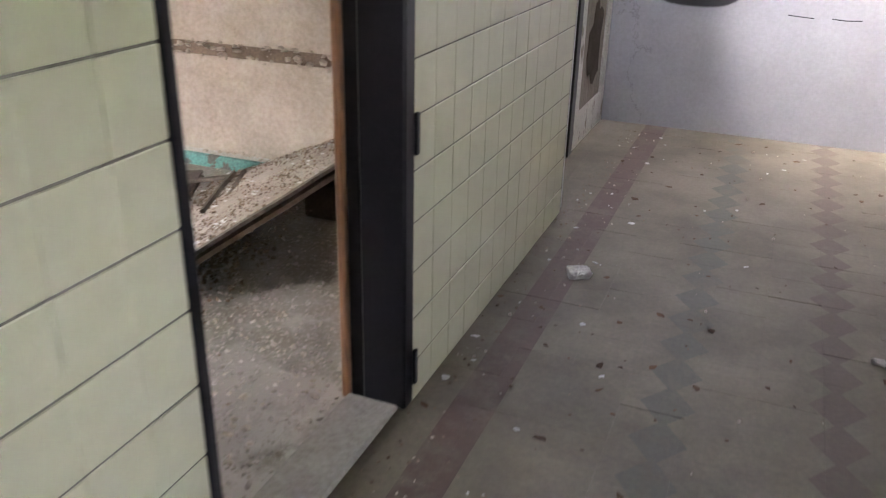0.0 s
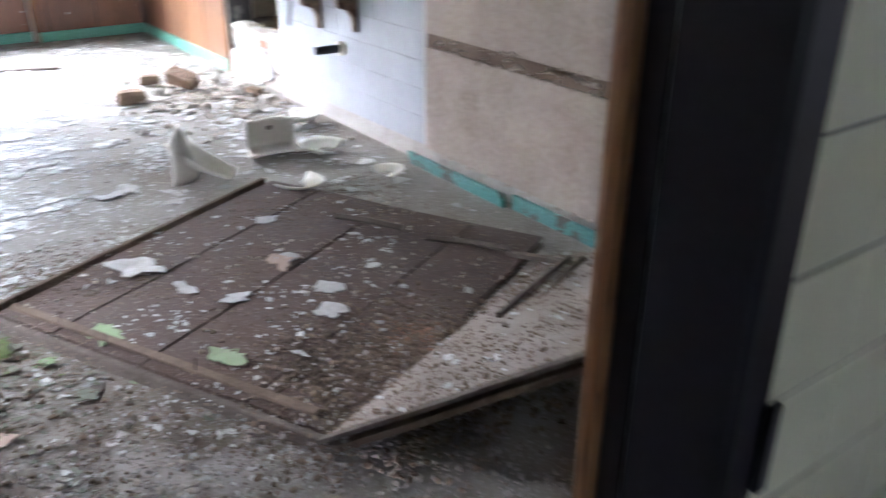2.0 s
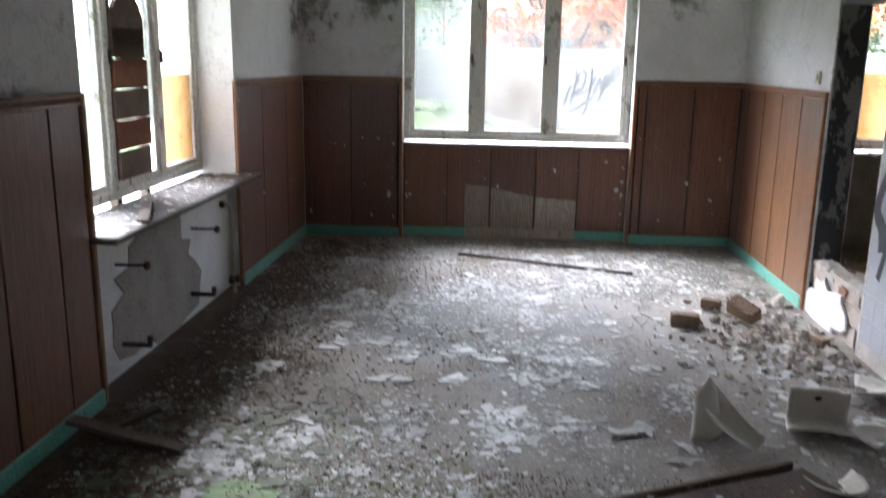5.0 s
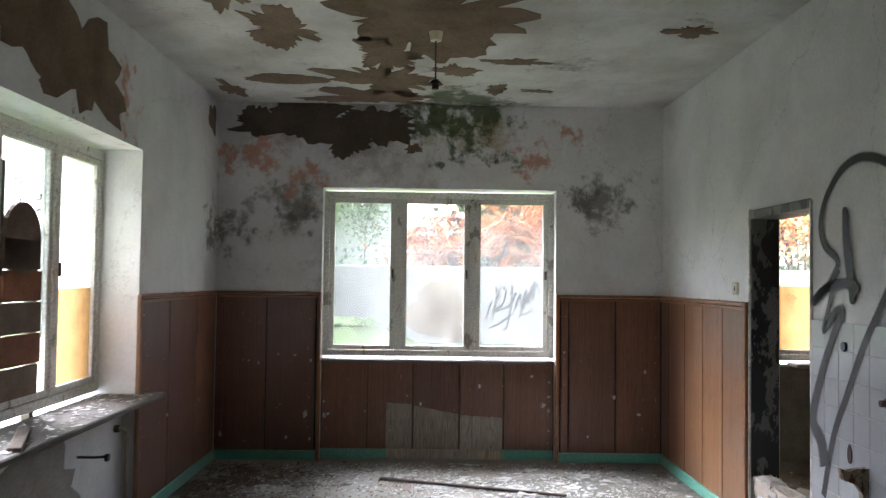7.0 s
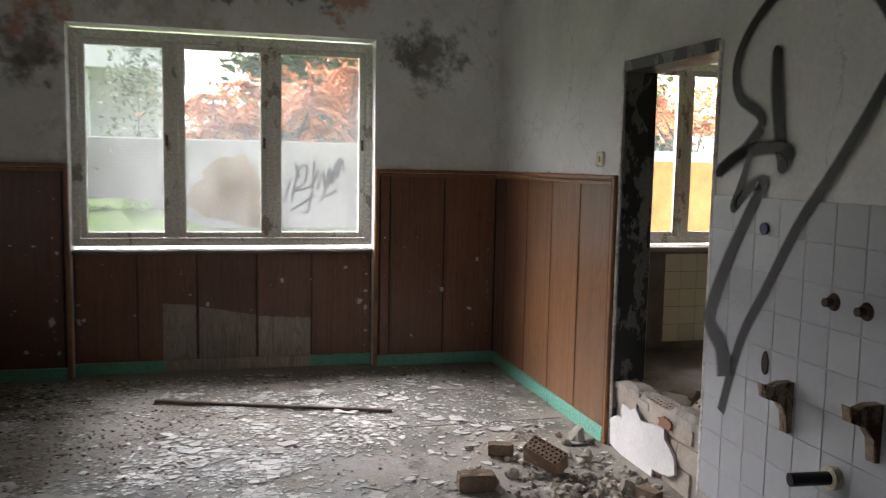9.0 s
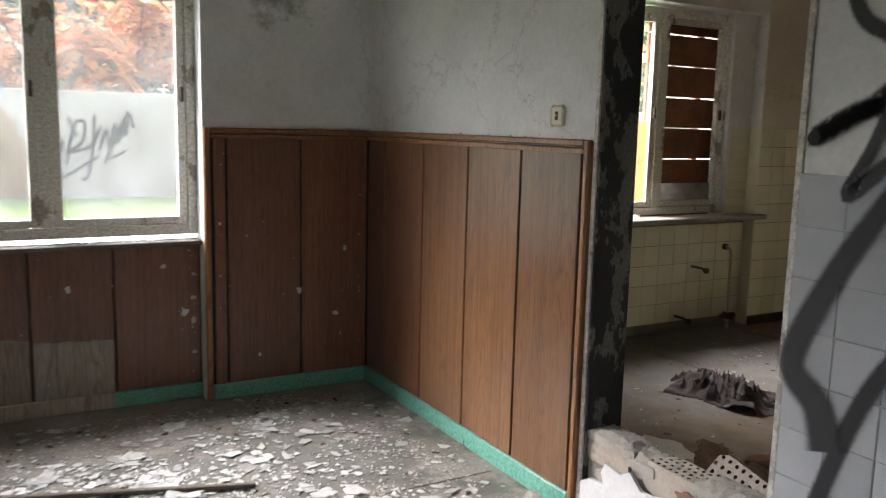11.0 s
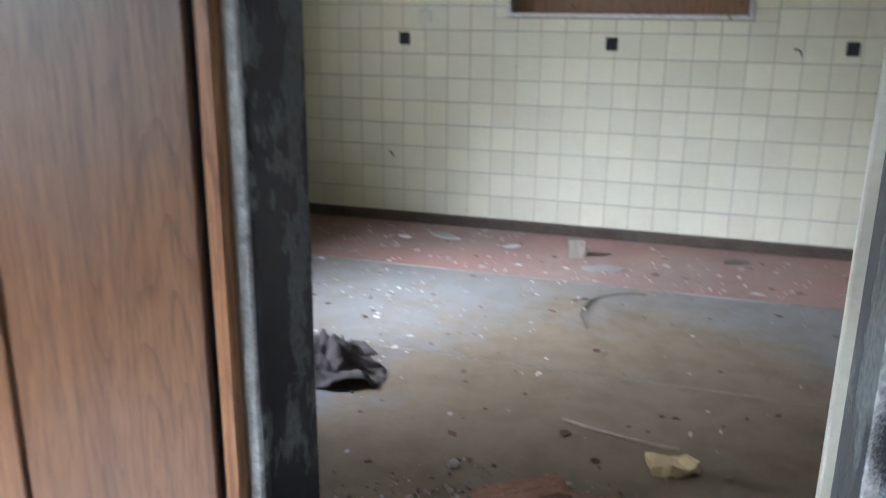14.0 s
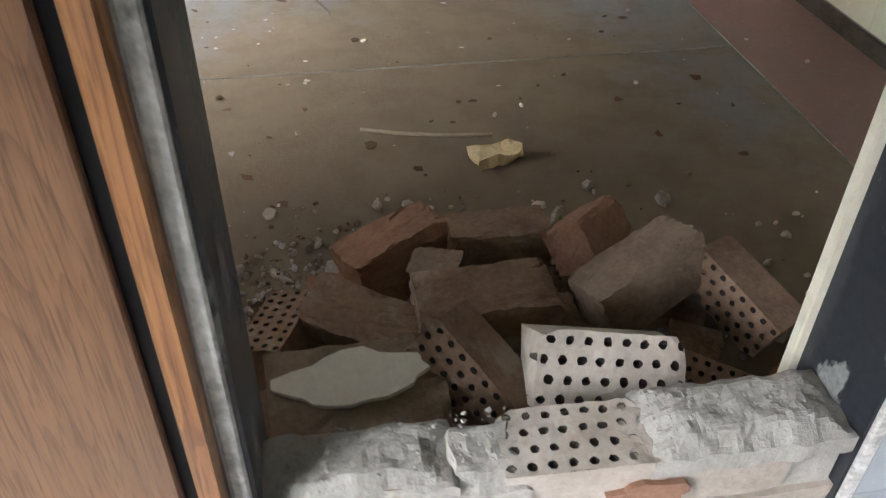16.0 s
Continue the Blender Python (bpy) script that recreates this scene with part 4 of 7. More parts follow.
tiling("yellow_tiles_east", [(4.4 + i * T, j * T + 0.075) for i in range(22) for j in range(6)], T, T, 0.0035, M_yellowtile, "pale yellow tiles on the kitchen side wall",
       lambda u, z: pose(-4.332, u, z, 0, 0, 90), 0.0025)
ye = bpy.data.objects["yellow_tiles_east"]
part("tile_bed", boxed(-4.3355, -4.33, 3.9, 7.78, 0.07, 1.574), M_grout, ye)
part("tile_skirting", boxed(-4.35, -4.33, 3.9, 7.775, 0.0, 0.07, bev=0.004), M_substrate, ye)
CH = 0.157
tiling("cream_tiles", [(2.005 + i * T, j * CH - 0.030) for i in range(12) for j in range(0, 9)] + [(0.15 + i * T, j * CH + 0.008) for i in range(6) for j in range(0, 9)], T, CH, 0.005, M_creamtile,
       "cream glazed wall tiles with dark level joints", lambda u, z: pose(-0.898, u, z, 0, 0, 90) @ pose(0, 0, 0, 0, 0, 180), 0.0003, tilt=0.07)
ct = bpy.data.objects["cream_tiles"]
part("tile_bed", boxed(-0.899, -0.8935, 2.0, 3.82, 0.0, 1.60), M_grout, ct)
part("tile_bed", boxed(-0.899, -0.8935, -2.2, 1.03, 0.0, 1.60), M_grout, ct)

# cement tiles of the corridor
bm = bmesh.new()
box(bm, -0.09995, 0.09995, -0.09995, 0.09995, -0.02, 0.0, bev=0.0003)
me = mesh_of("floor_tile", bm, M_cement)
rng = random.Random(8)
for i in range(10):
    for j in range(26):
        shared("floor_tile", me, pose(-0.88 + 0.1 + i * 0.2, 0.55 + j * 0.2, rng.uniform(-0.001, 0.0012), rng.uniform(-0.25, 0.25), rng.uniform(-0.25, 0.25), 0), floor_corridor)

# ---- loose stuff on the floors ----
ICO = bmesh.new()
bmesh.ops.create_icosphere(ICO, subdivisions=1, radius=1)
ICO_V = [v.co.copy() for v in ICO.verts]
ICO_F = [[v.index for v in f.verts] for f in ICO.faces]
ICO.free()


def scatter(name, material, n, place, sizes, kind_of, label, category, seed, lift=0.0):
    """Many flakes or crumbs as one mesh. place(rng) gives x, y or None; kind_of is 'flake' or 'crumb'."""
    rng = random.Random(seed)
    vs, fs = [], []
    while n > 0:
        p = place(rng)
        n -= 1
        if p is None:
            continue
        x, y = p[:2]
        up = p[2] if len(p) > 2 else 0.0
        s = sizes[0] * (sizes[1] / sizes[0]) ** (rng.random() ** 1.7)
        o = len(vs)
        if kind_of == "flake":
            k = rng.randint(4, 6)
            a0, el = rng.uniform(0, 6.3), rng.uniform(0.4, 1.0)
            tx, ty, th = rng.gauss(0, 0.03), rng.gauss(0, 0.03), rng.uniform(0.001, 0.002)
            z0 = lift + up + 0.002 + s * (abs(tx) + abs(ty)) * 0.7 + rng.random() * 0.002
            ca, sa = math.cos(a0), math.sin(a0)
            ring = []
            for i in range(k):
                a = 2 * math.pi * (i + rng.uniform(-0.3, 0.3)) / k
                r = s * rng.uniform(0.5, 1.25)
                u, v = r * math.cos(a), r * el * math.sin(a)
                ring.append((x + u * ca - v * sa, y + u * sa + v * ca, z0 + tx * u + ty * v + rng.uniform(0, 0.05) * s))
            vs += [(a, b_, c_ + th) for a, b_, c_ in ring] + [(a, b_, max(0.0005, c_)) for a, b_, c_ in ring]
            fs.append([o + i for i in range(k)])
            fs += [[o + i, o + k + i, o + k + (i + 1) % k, o + (i + 1) % k] for i in range(k)]
        else:
            turn = Euler([rng.uniform(0, 6.3) for _ in range(3)]).to_matrix()
            sc = (rng.uniform(0.6, 1.2), rng.uniform(0.5, 1.0), rng.uniform(0.35, 0.8))
            for q in ICO_V:
                w = turn @ Vector([q[i] * sc[i] * rng.uniform(0.75, 1.2) for i in range(3)])
                vs.append((x + w.x * s, y + w.y * s, lift + up + max(0, w.z * s * 0.8 + s * 0.45)))
            fs += [[o + i for i in f] for f in ICO_F]
    me = bpy.data.meshes.new(name)
    me.from_pydata(vs, [], fs)
    me.materials.append(material)
    return tagged(new(name, me), label, category, kind="stuff")


def blob(cx, cy, sx, sy, x0=-8.45, x1=-1.1, y0=-0.28, y1=3.6):
    def place(rng):
        x, y = rng.gauss(cx, sx), rng.gauss(cy, sy)
        return (x, y) if x0 < x < x1 and y0 < y < y1 else None
    return place


def even(x0, x1, y0, y1, keep=lambda x, y: 1.0):
    def place(rng):
        x, y = rng.uniform(x0, x1), rng.uniform(y0, y1)
        return (x, y) if rng.random() < keep(x, y) else None
    return place


def drift(x, y):
    """How thick the flakes lie on the dining room floor."""
    if x > -3.3 and y < 1.4:
        return 0.10
    v = 0.50 + 0.75 * noise.noise((x * 0.9, y * 0.9, 3)) + 0.65 * noise.noise((x * 3.2, y * 3.2, 9))
    if y < 0.3:
        v -= 0.30 * min(1.0, (0.35 - y) / 0.3)
    if y > 2.0:
        v -= 0.28 * min(1.0, (y - 2.0) / 0.8)
    if x > -4.9 and y > 1.1:
        v -= 0.20
    return max(0.05, v)


def clumps(x0, x1, y0, y1, n, spread, seed, keep=lambda x, y: 1.0):
    """Flakes fallen in clusters."""
    hub = random.Random(seed)
    hubs = [(hub.uniform(x0, x1), hub.uniform(y0, y1), spread * hub.uniform(0.4, 1.4)) for _ in range(n)]
    hubs = [h for h in hubs if hub.random() < keep(h[0], h[1])]

    def place(rng):
        cx, cy, r = rng.choice(hubs)
        x, y = rng.gauss(cx, r), rng.gauss(cy, r)
        return (x, y) if x0 < x < x1 and y0 < y < y1 else None
    return place


scatter("paint_flakes", M_flake, 42000, even(-8.4, -2.0, -0.2, 3.5, drift), (0.004, 0.022), "flake", "small flakes of fallen white ceiling paint", "paint flakes", 11)
scatter("paint_flakes", M_flake, 6500, clumps(-8.3, -3.5, 0.2, 2.6, 90, 0.10, 5, drift), (0.006, 0.034), "flake", "clusters of fallen white ceiling paint flakes", "paint flakes", 12)
scatter("paint_flakes", M_flake, 900, clumps(-8.2, -3.6, 0.25, 2.9, 120, 0.05, 6, drift), (0.022, 0.06), "flake", "larger curled flakes of white ceiling paint", "paint flakes", 312)
scatter("paint_flakes", M_greyflake, 420, clumps(-4.4, -2.9, -0.1, 1.0, 26, 0.08, 7), (0.014, 0.055), "flake", "large grey-green plates of fallen ceiling paint", "paint flakes", 313)
scatter("paint_flakes", M_flake, 60, blob(-4.0, 0.36, 0.15, 0.10), (0.025, 0.06), "flake", "overlapping pale plates of fallen ceiling paint", "paint flakes", 314)
scatter("plaster_crumbs", M_earth, 16000, even(-8.4, -1.9, -0.3, 1.5, lambda x, y: max(0.08, 0.5 + 0.7 * noise.noise((x * 2, y * 2, 31)) + (0.25 if y < 0.3 else -0.15) + (0.4 if x > -3.6 else 0))), (0.0025, 0.011), "crumb", "earthy crumbs trodden into the floor", "plaster crumbs", 315)
scatter("paint_flakes", M_greyflake, 800, blob(-3.75, 0.65, 0.55, 0.32), (0.010, 0.05), "flake", "large flat pieces of fallen ceiling paint", "paint flakes", 13)
scatter("paint_flakes", M_flake, 420, blob(-7.4, 2.6, 0.6, 0.6), (0.01, 0.05), "flake", "thin white paint flakes lying on lino", "paint flakes", 14)
scatter("plaster_crumbs", M_rubble, 7500, even(-8.4, -1.1, -0.25, 3.6, lambda x, y: max(0.1, 0.45 + 0.8 * noise.noise((x * 1.4, y * 1.4, 21)))), (0.003, 0.013), "crumb", "fine plaster crumbs strewn over the floor", "plaster crumbs", 15)
scatter("plaster_rubble", M_dustrubble, 14000, blob(-1.75, 1.35, 0.45, 0.55, -2.6, -1.1), (0.002, 0.014), "crumb", "grey plaster rubble inside the doorway", "plaster rubble", 16)
scatter("plaster_rubble", M_rubble, 900, blob(-5.75, 3.3, 0.42, 0.24), (0.006, 0.04), "crumb", "grey plaster and brick rubble before the doorway", "plaster rubble", 17)
scatter("plaster_rubble", M_rubble, 600, blob(-1.8, 1.6, 0.4, 0.6, -2.5, -1.1), (0.006, 0.024), "crumb", "pale plaster bits inside the doorway", "plaster rubble", 216)
scatter("paint_flakes", M_greyflake, 2000, blob(-3.25, 0.95, 0.5, 0.45), (0.004, 0.026), "flake", "grey-green paint flakes on wet earth", "paint flakes", 218)
scatter("plaster_rubble", M_earth, 3600, blob(-2.7, 0.9, 0.5, 0.5), (0.003, 0.016), "crumb", "earthy plaster rubble", "plaster rubble", 18)
scatter("paint_flakes", M_flake, 420, blob(-5.2, 3.25, 0.7, 0.25), (0.015, 0.06), "flake", "broken plaster plates at the foot of the tiles", "paint flakes", 19)
scatter("leaf_litter", M_bark, 7000, even(-8.3, -2.6, -0.26, 0.75, lambda x, y: max(0, 1.1 - (y + 0.26) * 1.15)), (0.005, 0.028), "flake", "brown rotten litter along the panelling", "litter", 20)
scatter("leaf_litter", M_bark, 500, even(-8.4, -6.6, -0.26, 3.5, lambda x, y: 0.3 + (0.6 if x < -8.0 else 0)), (0.006, 0.03), "flake", "brown litter along the wall", "litter", 26)
scatter("kitchen_crumbs", M_rubble, 1900, even(-8.4, -4.4, 3.95, 7.7, lambda x, y: 0.12 + (0.7 if y > 6.9 else 0) + (0.7 if y < 4.7 else 0)), (0.003, 0.018), "crumb", "crumbs and grit on the kitchen floor", "plaster crumbs", 21)
scatter("kitchen_flakes", M_flake, 190, blob(-7.6, 6.3, 0.7, 0.6, -8.4, -4.4, 3.95, 7.7), (0.005, 0.022), "flake", "scattered white flakes on kitchen lino", "paint flakes", 22)
scatter("kitchen_flakes", M_dustrubble, 60, even(-8.2, -4.5, 6.9, 7.75), (0.01, 0.05), "flake", "paint flakes along the tiled wall", "paint flakes", 23)
scatter("kitchen_litter", M_bark, 160, even(-8.0, -5.0, 4.5, 7.6), (0.006, 0.03), "flake", "brown scraps on kitchen lino", "litter", 24)
scatter("corridor_litter", M_bark, 150, even(-0.86, 1.2, 1.0, 5.5), (0.006, 0.026), "flake", "dark scraps trodden on corridor tiles", "litter", 125)
scatter("corridor_crumbs", M_earth, 2600, even(-0.88, 0.2, 1.2, 5.5, lambda x, y: max(0.03, 1.0 - (x + 0.88) * 4.5)), (0.002, 0.009), "crumb", "brown grit along the foot of the tiles", "plaster crumbs", 126)
scatter("corridor_crumbs", M_rubble, 520, even(-0.86, 0.9, 1.0, 5.5, lambda x, y: 0.9 if x < -0.6 else 0.12), (0.003, 0.012), "crumb", "crumbs along the corridor tiles", "plaster crumbs", 25)
scatter("corridor_flakes", M_flake, 90, even(-0.86, 0.6, 1.4, 5.4, lambda x, y: 0.9 if x < -0.5 else 0.2), (0.006, 0.022), "flake", "white flakes along the corridor wall", "paint flakes", 27)
scatter("sill_crumbs", M_flake, 260, even(-6.6, -4.5, -0.58, -0.22), (0.006, 0.04), "flake", "paint flakes on a window sill", "paint flakes", 28, 0.835)
scatter("sill_crumbs", M_flake, 90, even(-8.64, -8.54, 0.62, 2.68), (0.005, 0.02), "flake", "paint crumbs on a narrow sill", "paint flakes", 29, 0.89)
for k, (x0, x1, y0, y1) in enumerate([(-8.515, -8.49, -0.3, 0.57), (-8.515, -8.49, 2.74, 3.64), (-8.48, -6.54, 3.645, 3.668), (-8.48, -6.62, -0.348, -0.325), (-4.4, -2.0, -0.348, -0.325)]):
    scatter("cap_crumbs", M_flake, 60, even(x0, x1, y0, y1), (0.002, 0.009), "crumb", "plaster crumbs along a panelling cap rail", "plaster crumbs", 140 + k, 1.489)
scatter("floor_moss", M_moss, 420, blob(-3.3, 1.15, 0.3, 0.2), (0.004, 0.022), "flake", "patchy green moss on wet plaster", "moss", 30)


def sheet(at, rx, ry, turn, material, label, seed, name="paint_sheet", lift=0.004):
    bm = bmesh.new()
    ragged(bm, rx * 0.9, ry * 0.9, 0.003, seed, 24, 0.55)
    rng = random.Random(seed)
    bmesh.ops.triangulate(bm, faces=bm.faces[:])
    bmesh.ops.subdivide_edges(bm, edges=bm.edges[:], cuts=1)
    for v in bm.verts:
        v.co.z += 0.012 * (noise.noise((v.co.x * 14 + seed, v.co.y * 14, 0)) + 0.6) + 0.02 * max(0, v.co.length - rx * 0.75)
    low = min(v.co.z for v in bm.verts)
    for v in bm.verts:
        v.co.z -= low
    ob = part(name, bm, material)
    ob.matrix_basis = pose(at[0], at[1], lift, rng.uniform(-1.5, 1.5), rng.uniform(-1.5, 1.5), turn)
    return tagged(ob, label, "paint sheet", group="fallen paint sheets")


for i, (x, y, rx, ry, turn) in enumerate([(-3.70, 0.60, 0.16, 0.09, 30), (-2.60, 1.18, 0.13, 0.08, 80), (-3.14, 1.55, 0.09, 0.06, 10), (-2.83, 1.70, 0.09, 0.07, 40), (-2.55, 0.75, 0.13, 0.08, 0), (-2.75, 0.95, 0.08, 0.06, 70)]):
    for q in range(3):
        sheet((x + 0.11 * math.cos(q * 2.2 + i), y + 0.09 * math.sin(q * 2.2 + i)), rx * 0.42, ry * 0.5, turn + 50 * q, M_greyflake if q == 1 else M_greenflake, "green-tinged sheet of fallen ceiling paint", 40 + i + 300 * q)
for i, (x, y, rx, ry, turn) in enumerate([(-2.92, 1.22, 0.15, 0.13, 20), (-2.75, 1.26, 0.14, 0.07, 70), (-3.27, 0.9, 0.08, 0.05, 20), (-3.08, 0.83, 0.09, 0.05, 60), (-3.40, 1.02, 0.06, 0.04, 0)]):
    for q in range(2):
        sheet((x + 0.07 * math.cos(q * 3 + i), y + 0.07 * math.sin(q * 3 + i)), rx * 0.55, ry * 0.6, turn + 70 * q, M_pinkflake, "pinkish sheet of fallen wall paint", 60 + i + 300 * q)
for i, (x, y, rx, ry, turn) in enumerate([(-2.60, 1.27, 0.09, 0.05, 80), (-2.95, 1.10, 0.06, 0.05, 10), (-4.41, 2.2, 0.14, 0.08, 20), (-4.20, 2.40, 0.11, 0.05, 35), (-3.6, 0.45, 0.1, 0.07, 70), (-3.45, 0.5, 0.12, 0.06, 15),
                                          (-3.3, 0.6, 0.08, 0.06, 50), (-4.3, 0.7, 0.12, 0.07, 0), (-4.9, 1.0, 0.13, 0.08, 60), (-5.4, 0.6, 0.14, 0.07, 30), (-5.7, 1.5, 0.12, 0.09, 110), (-6.3, 0.9, 0.14, 0.08, 15),
                                          (-6.8, 1.9, 0.1, 0.06, 40), (-7.4, 2.3, 0.12, 0.06, 75), (-7.1, 2.9, 0.1, 0.06, 20), (-5.0, 1.9, 0.1, 0.07, 95), (-5.8, 2.3, 0.09, 0.05, 45), (-4.9, 3.3, 0.12, 0.07, 10), (-5.2, 3.1, 0.09, 0.06, 60), (-2.9, 0.6, 0.09, 0.07, 25)]):
    for q in range(2):
        sheet((x + 0.06 * math.cos(q * 3 + i), y + 0.06 * math.sin(q * 3 + i)), rx * 0.6, ry * 0.6, turn + 60 * q, M_whiteflake, "white sheet of fallen ceiling paint", 80 + i + 300 * q)

sheet((-3.68, 0.62), 0.19, 0.085, 100, M_greenflake, "large bright green sheet of fallen ceiling paint", 741)
sheet((-3.46, 0.53), 0.07, 0.04, 80, M_greenflake, "green-tinged sheet of fallen ceiling paint", 742)
sheet((-3.22, 1.44), 0.10, 0.05, 20, M_moss, "mossy green scrap on wet plaster", 743)
sheet((-3.17, 1.14), 0.07, 0.05, 60, M_greenflake, "green-tinged sheet of fallen ceiling paint", 744)
sheet((-3.0, 0.97), 0.11, 0.07, 100, M_moss, "mossy green scrap on wet plaster", 745)
for k, (x, y, rx, ry, turn) in enumerate([(-2.94, 1.2, 0.12, 0.09, 20), (-2.85, 1.3, 0.10, 0.07, 60), (-3.28, 0.88, 0.10, 0.06, 70), (-3.15, 0.84, 0.11, 0.06, 110)]):
    sheet((x, y), rx, ry, turn, M_pinkflake, "crumpled pinkish sheet of fallen wall paint", 750 + k, lift=0.008)
sheet((-2.78, 1.14), 0.10, 0.06, 30, M_whiteflake, "white sheet of fallen ceiling paint", 760, lift=0.02)
sheet((-2.62, 1.24), 0.10, 0.05, 70, M_whiteflake, "white sheet of fallen ceiling paint", 761, lift=0.008)

scatter("plaster_crumbs", M_earth, 3600, blob(-3.2, 0.9, 0.42, 0.34), (0.002, 0.009), "crumb", "dirt strewn over the fallen paint sheets", "plaster crumbs", 319, 0.012)
scatter("paint_flakes", M_greyflake, 900, blob(-3.2, 0.8, 0.4, 0.35), (0.005, 0.024), "flake", "broken grey-green scraps on the fallen sheets", "paint flakes", 320, 0.010)

# ---- the fallen panel ----
panel = thing("fallen_wall_panel", (-3.43, 1.46, 0.02), "dirty brown wall panel fallen flat, one corner lifted", "wall panel", turn=(0, 0, 26.0))
PL = 1.50
cuts = [0.02, 0.31, 0.71, 1.13, 1.46]
for a, b_ in zip(cuts, cuts[1:]):
    bm = bmesh.new()
    bmesh.ops.create_grid(bm, x_segments=4, y_segments=14, size=0.5, matrix=Matrix.Translation(((a + b_) / 2, PL / 2 + 0.02, 0.018)) @ Matrix.Diagonal((b_ - a - 0.012, PL, 1, 1)))
    for v in bm.verts:
        v.co.z += 0.006 * noise.noise((v.co.x * 3, v.co.y * 3, 2))
    r = bmesh.ops.extrude_face_region(bm, geom=bm.faces[:])
    bmesh.ops.translate(bm, vec=(0, 0, -0.014), verts=[q for q in r["geom"] if isinstance(q, bmesh.types.BMVert)])
    bmesh.ops.recalc_face_normals(bm, faces=bm.faces)
    part("board", bm, M_panel, panel)
part("backing", boxed(0.0, 1.46, 0.0, PL, -0.012, 0.0), M_substrate, panel, "dark gaps between boards")
part("edge_batten", boxed(-0.01, 1.47, -0.026, 0.0, -0.018, 0.026, bev=0.004), M_stick, panel, "weathered edge batten")
part("inner_batten", boxed(0.05, 1.35, 0.05, 0.085, 0.024, 0.036, bev=0.003), M_paneledge, panel, "loose weathered batten")
part("edge_batten", boxed(-0.02, 0.002, -0.03, PL, -0.015, 0.032, bev=0.004), M_paneledge, panel, "dark edge batten")
bm = bmesh.new()
for x, y in ((0.08, 0.07), (0.55, 0.03), (0.9, 0.06), (0.3, 0.06)):
    cyl(bm, (x, y, 0.03), (0.1, 0.05, 1), 0.0025, 0.05, 5)
part("nails", bm, M_iron, panel, "bent rusty nails")


def warped(corners, thick, nx=6, ny=6):
    """A slab between four corners, a little uneven."""
    bm = bmesh.new()
    p = [Vector(c_) for c_ in corners]
    g = [[None] * (ny + 1) for _ in range(nx + 1)]
    for i in range(nx + 1):
        for j in range(ny + 1):
            s, t = i / nx, j / ny
            q = (p[0] * (1 - s) + p[1] * s) * (1 - t) + (p[3] * (1 - s) + p[2] * s) * t
            g[i][j] = bm.verts.new(q + Vector((0, 0, 0.008 * noise.noise(q * 5))))
    for i in range(nx):
        for j in range(ny):
            bm.faces.new([g[i][j], g[i + 1][j], g[i + 1][j + 1], g[i][j + 1]])
    r = bmesh.ops.extrude_face_region(bm, geom=bm.faces[:])
    bmesh.ops.translate(bm, vec=(0, 0, -thick), verts=[q for q in r["geom"] if isinstance(q, bmesh.types.BMVert)])
    bmesh.ops.recalc_face_normals(bm, faces=bm.faces)
    return bm


flap = thing("lifted_floor_sheet", (0, 0, 0), "splintered brown hardboard sheet lifted at one corner", "hardboard sheet")
FLAP = [Vector(p) for p in ((-2.13, 2.07, 0.05), (-1.36, 2.86, 0.60), (-2.0, 3.5, 0.30), (-2.62, 3.34, 0.055))]
part("board", warped(FLAP, 0.012, 10, 8), M_dustyboard, flap)
part("edge_batten", warped([(-2.13, 2.05, 0.052), (-1.35, 2.845, 0.605), (-1.37, 2.865, 0.602), (-2.145, 2.08, 0.05)], 0.016, 10, 1), M_stick, flap, "bare splintered edge")
part("lower_batten", warped([(-2.11, 2.08, 0.028), (-1.35, 2.865, 0.575), (-1.38, 2.90, 0.575), (-2.13, 2.12, 0.028)], 0.022, 10, 1), M_paneledge, flap, "brown batten under the edge")


def on_flap(rng):
    s, t = rng.random() ** 1.3, rng.random()
    q = (FLAP[0] * (1 - s) + FLAP[1] * s) * (1 - t) + (FLAP[3] * (1 - s) + FLAP[2] * s) * t
    return (q.x, q.y, q.z + 0.004) if rng.random() < 0.55 + 0.8 * noise.noise(q * 4) else None


scatter("sheet_crumbs", M_earth, 6500, on_flap, (0.002, 0.009), "crumb", "plaster crumbs on the lifted sheet", "plaster crumbs", 231)
scatter("sheet_flakes", M_flake, 130, on_flap, (0.006, 0.026), "flake", "white flakes on the lifted sheet", "paint flakes", 232)
part("prop", boxed(-2.0, -1.75, 3.2, 3.5, 0.0, 0.27, bev=0.01), M_substrate, flap, "dark block under the lifted sheet")
for i, (p, q) in enumerate([((-2.28, 2.80, 0.12), (-2.45, 3.28, 0.13)), ((-2.20, 2.84, 0.13), (-2.40, 3.30, 0.14)), ((-2.34, 3.3, 0.12), (-2.7, 3.2, 0.07)), ((-3.45, 2.85, 0.06), (-3.15, 3.0, 0.07)), ((-3.05, 3.05, 0.05), (-2.75, 3.25, 0.06))]):
    bm = bmesh.new()
    tube(bm, [p, ((p[0] + q[0]) / 2, (p[1] + q[1]) / 2, (p[2] + q[2]) / 2 + 0.006), q], 0.014, 5)
    part("splinter", bm, M_stick, flap, "dark splintered strip")
scatter("panel_crumbs", M_earth, 22000, even(-3.9, -1.95, 1.5, 3.3, lambda x, y: 0.5 + 0.9 * noise.noise((x * 2.6, y * 2.6, 61))), (0.002, 0.009), "crumb", "brown grit over the fallen panel", "plaster crumbs", 331, 0.035)
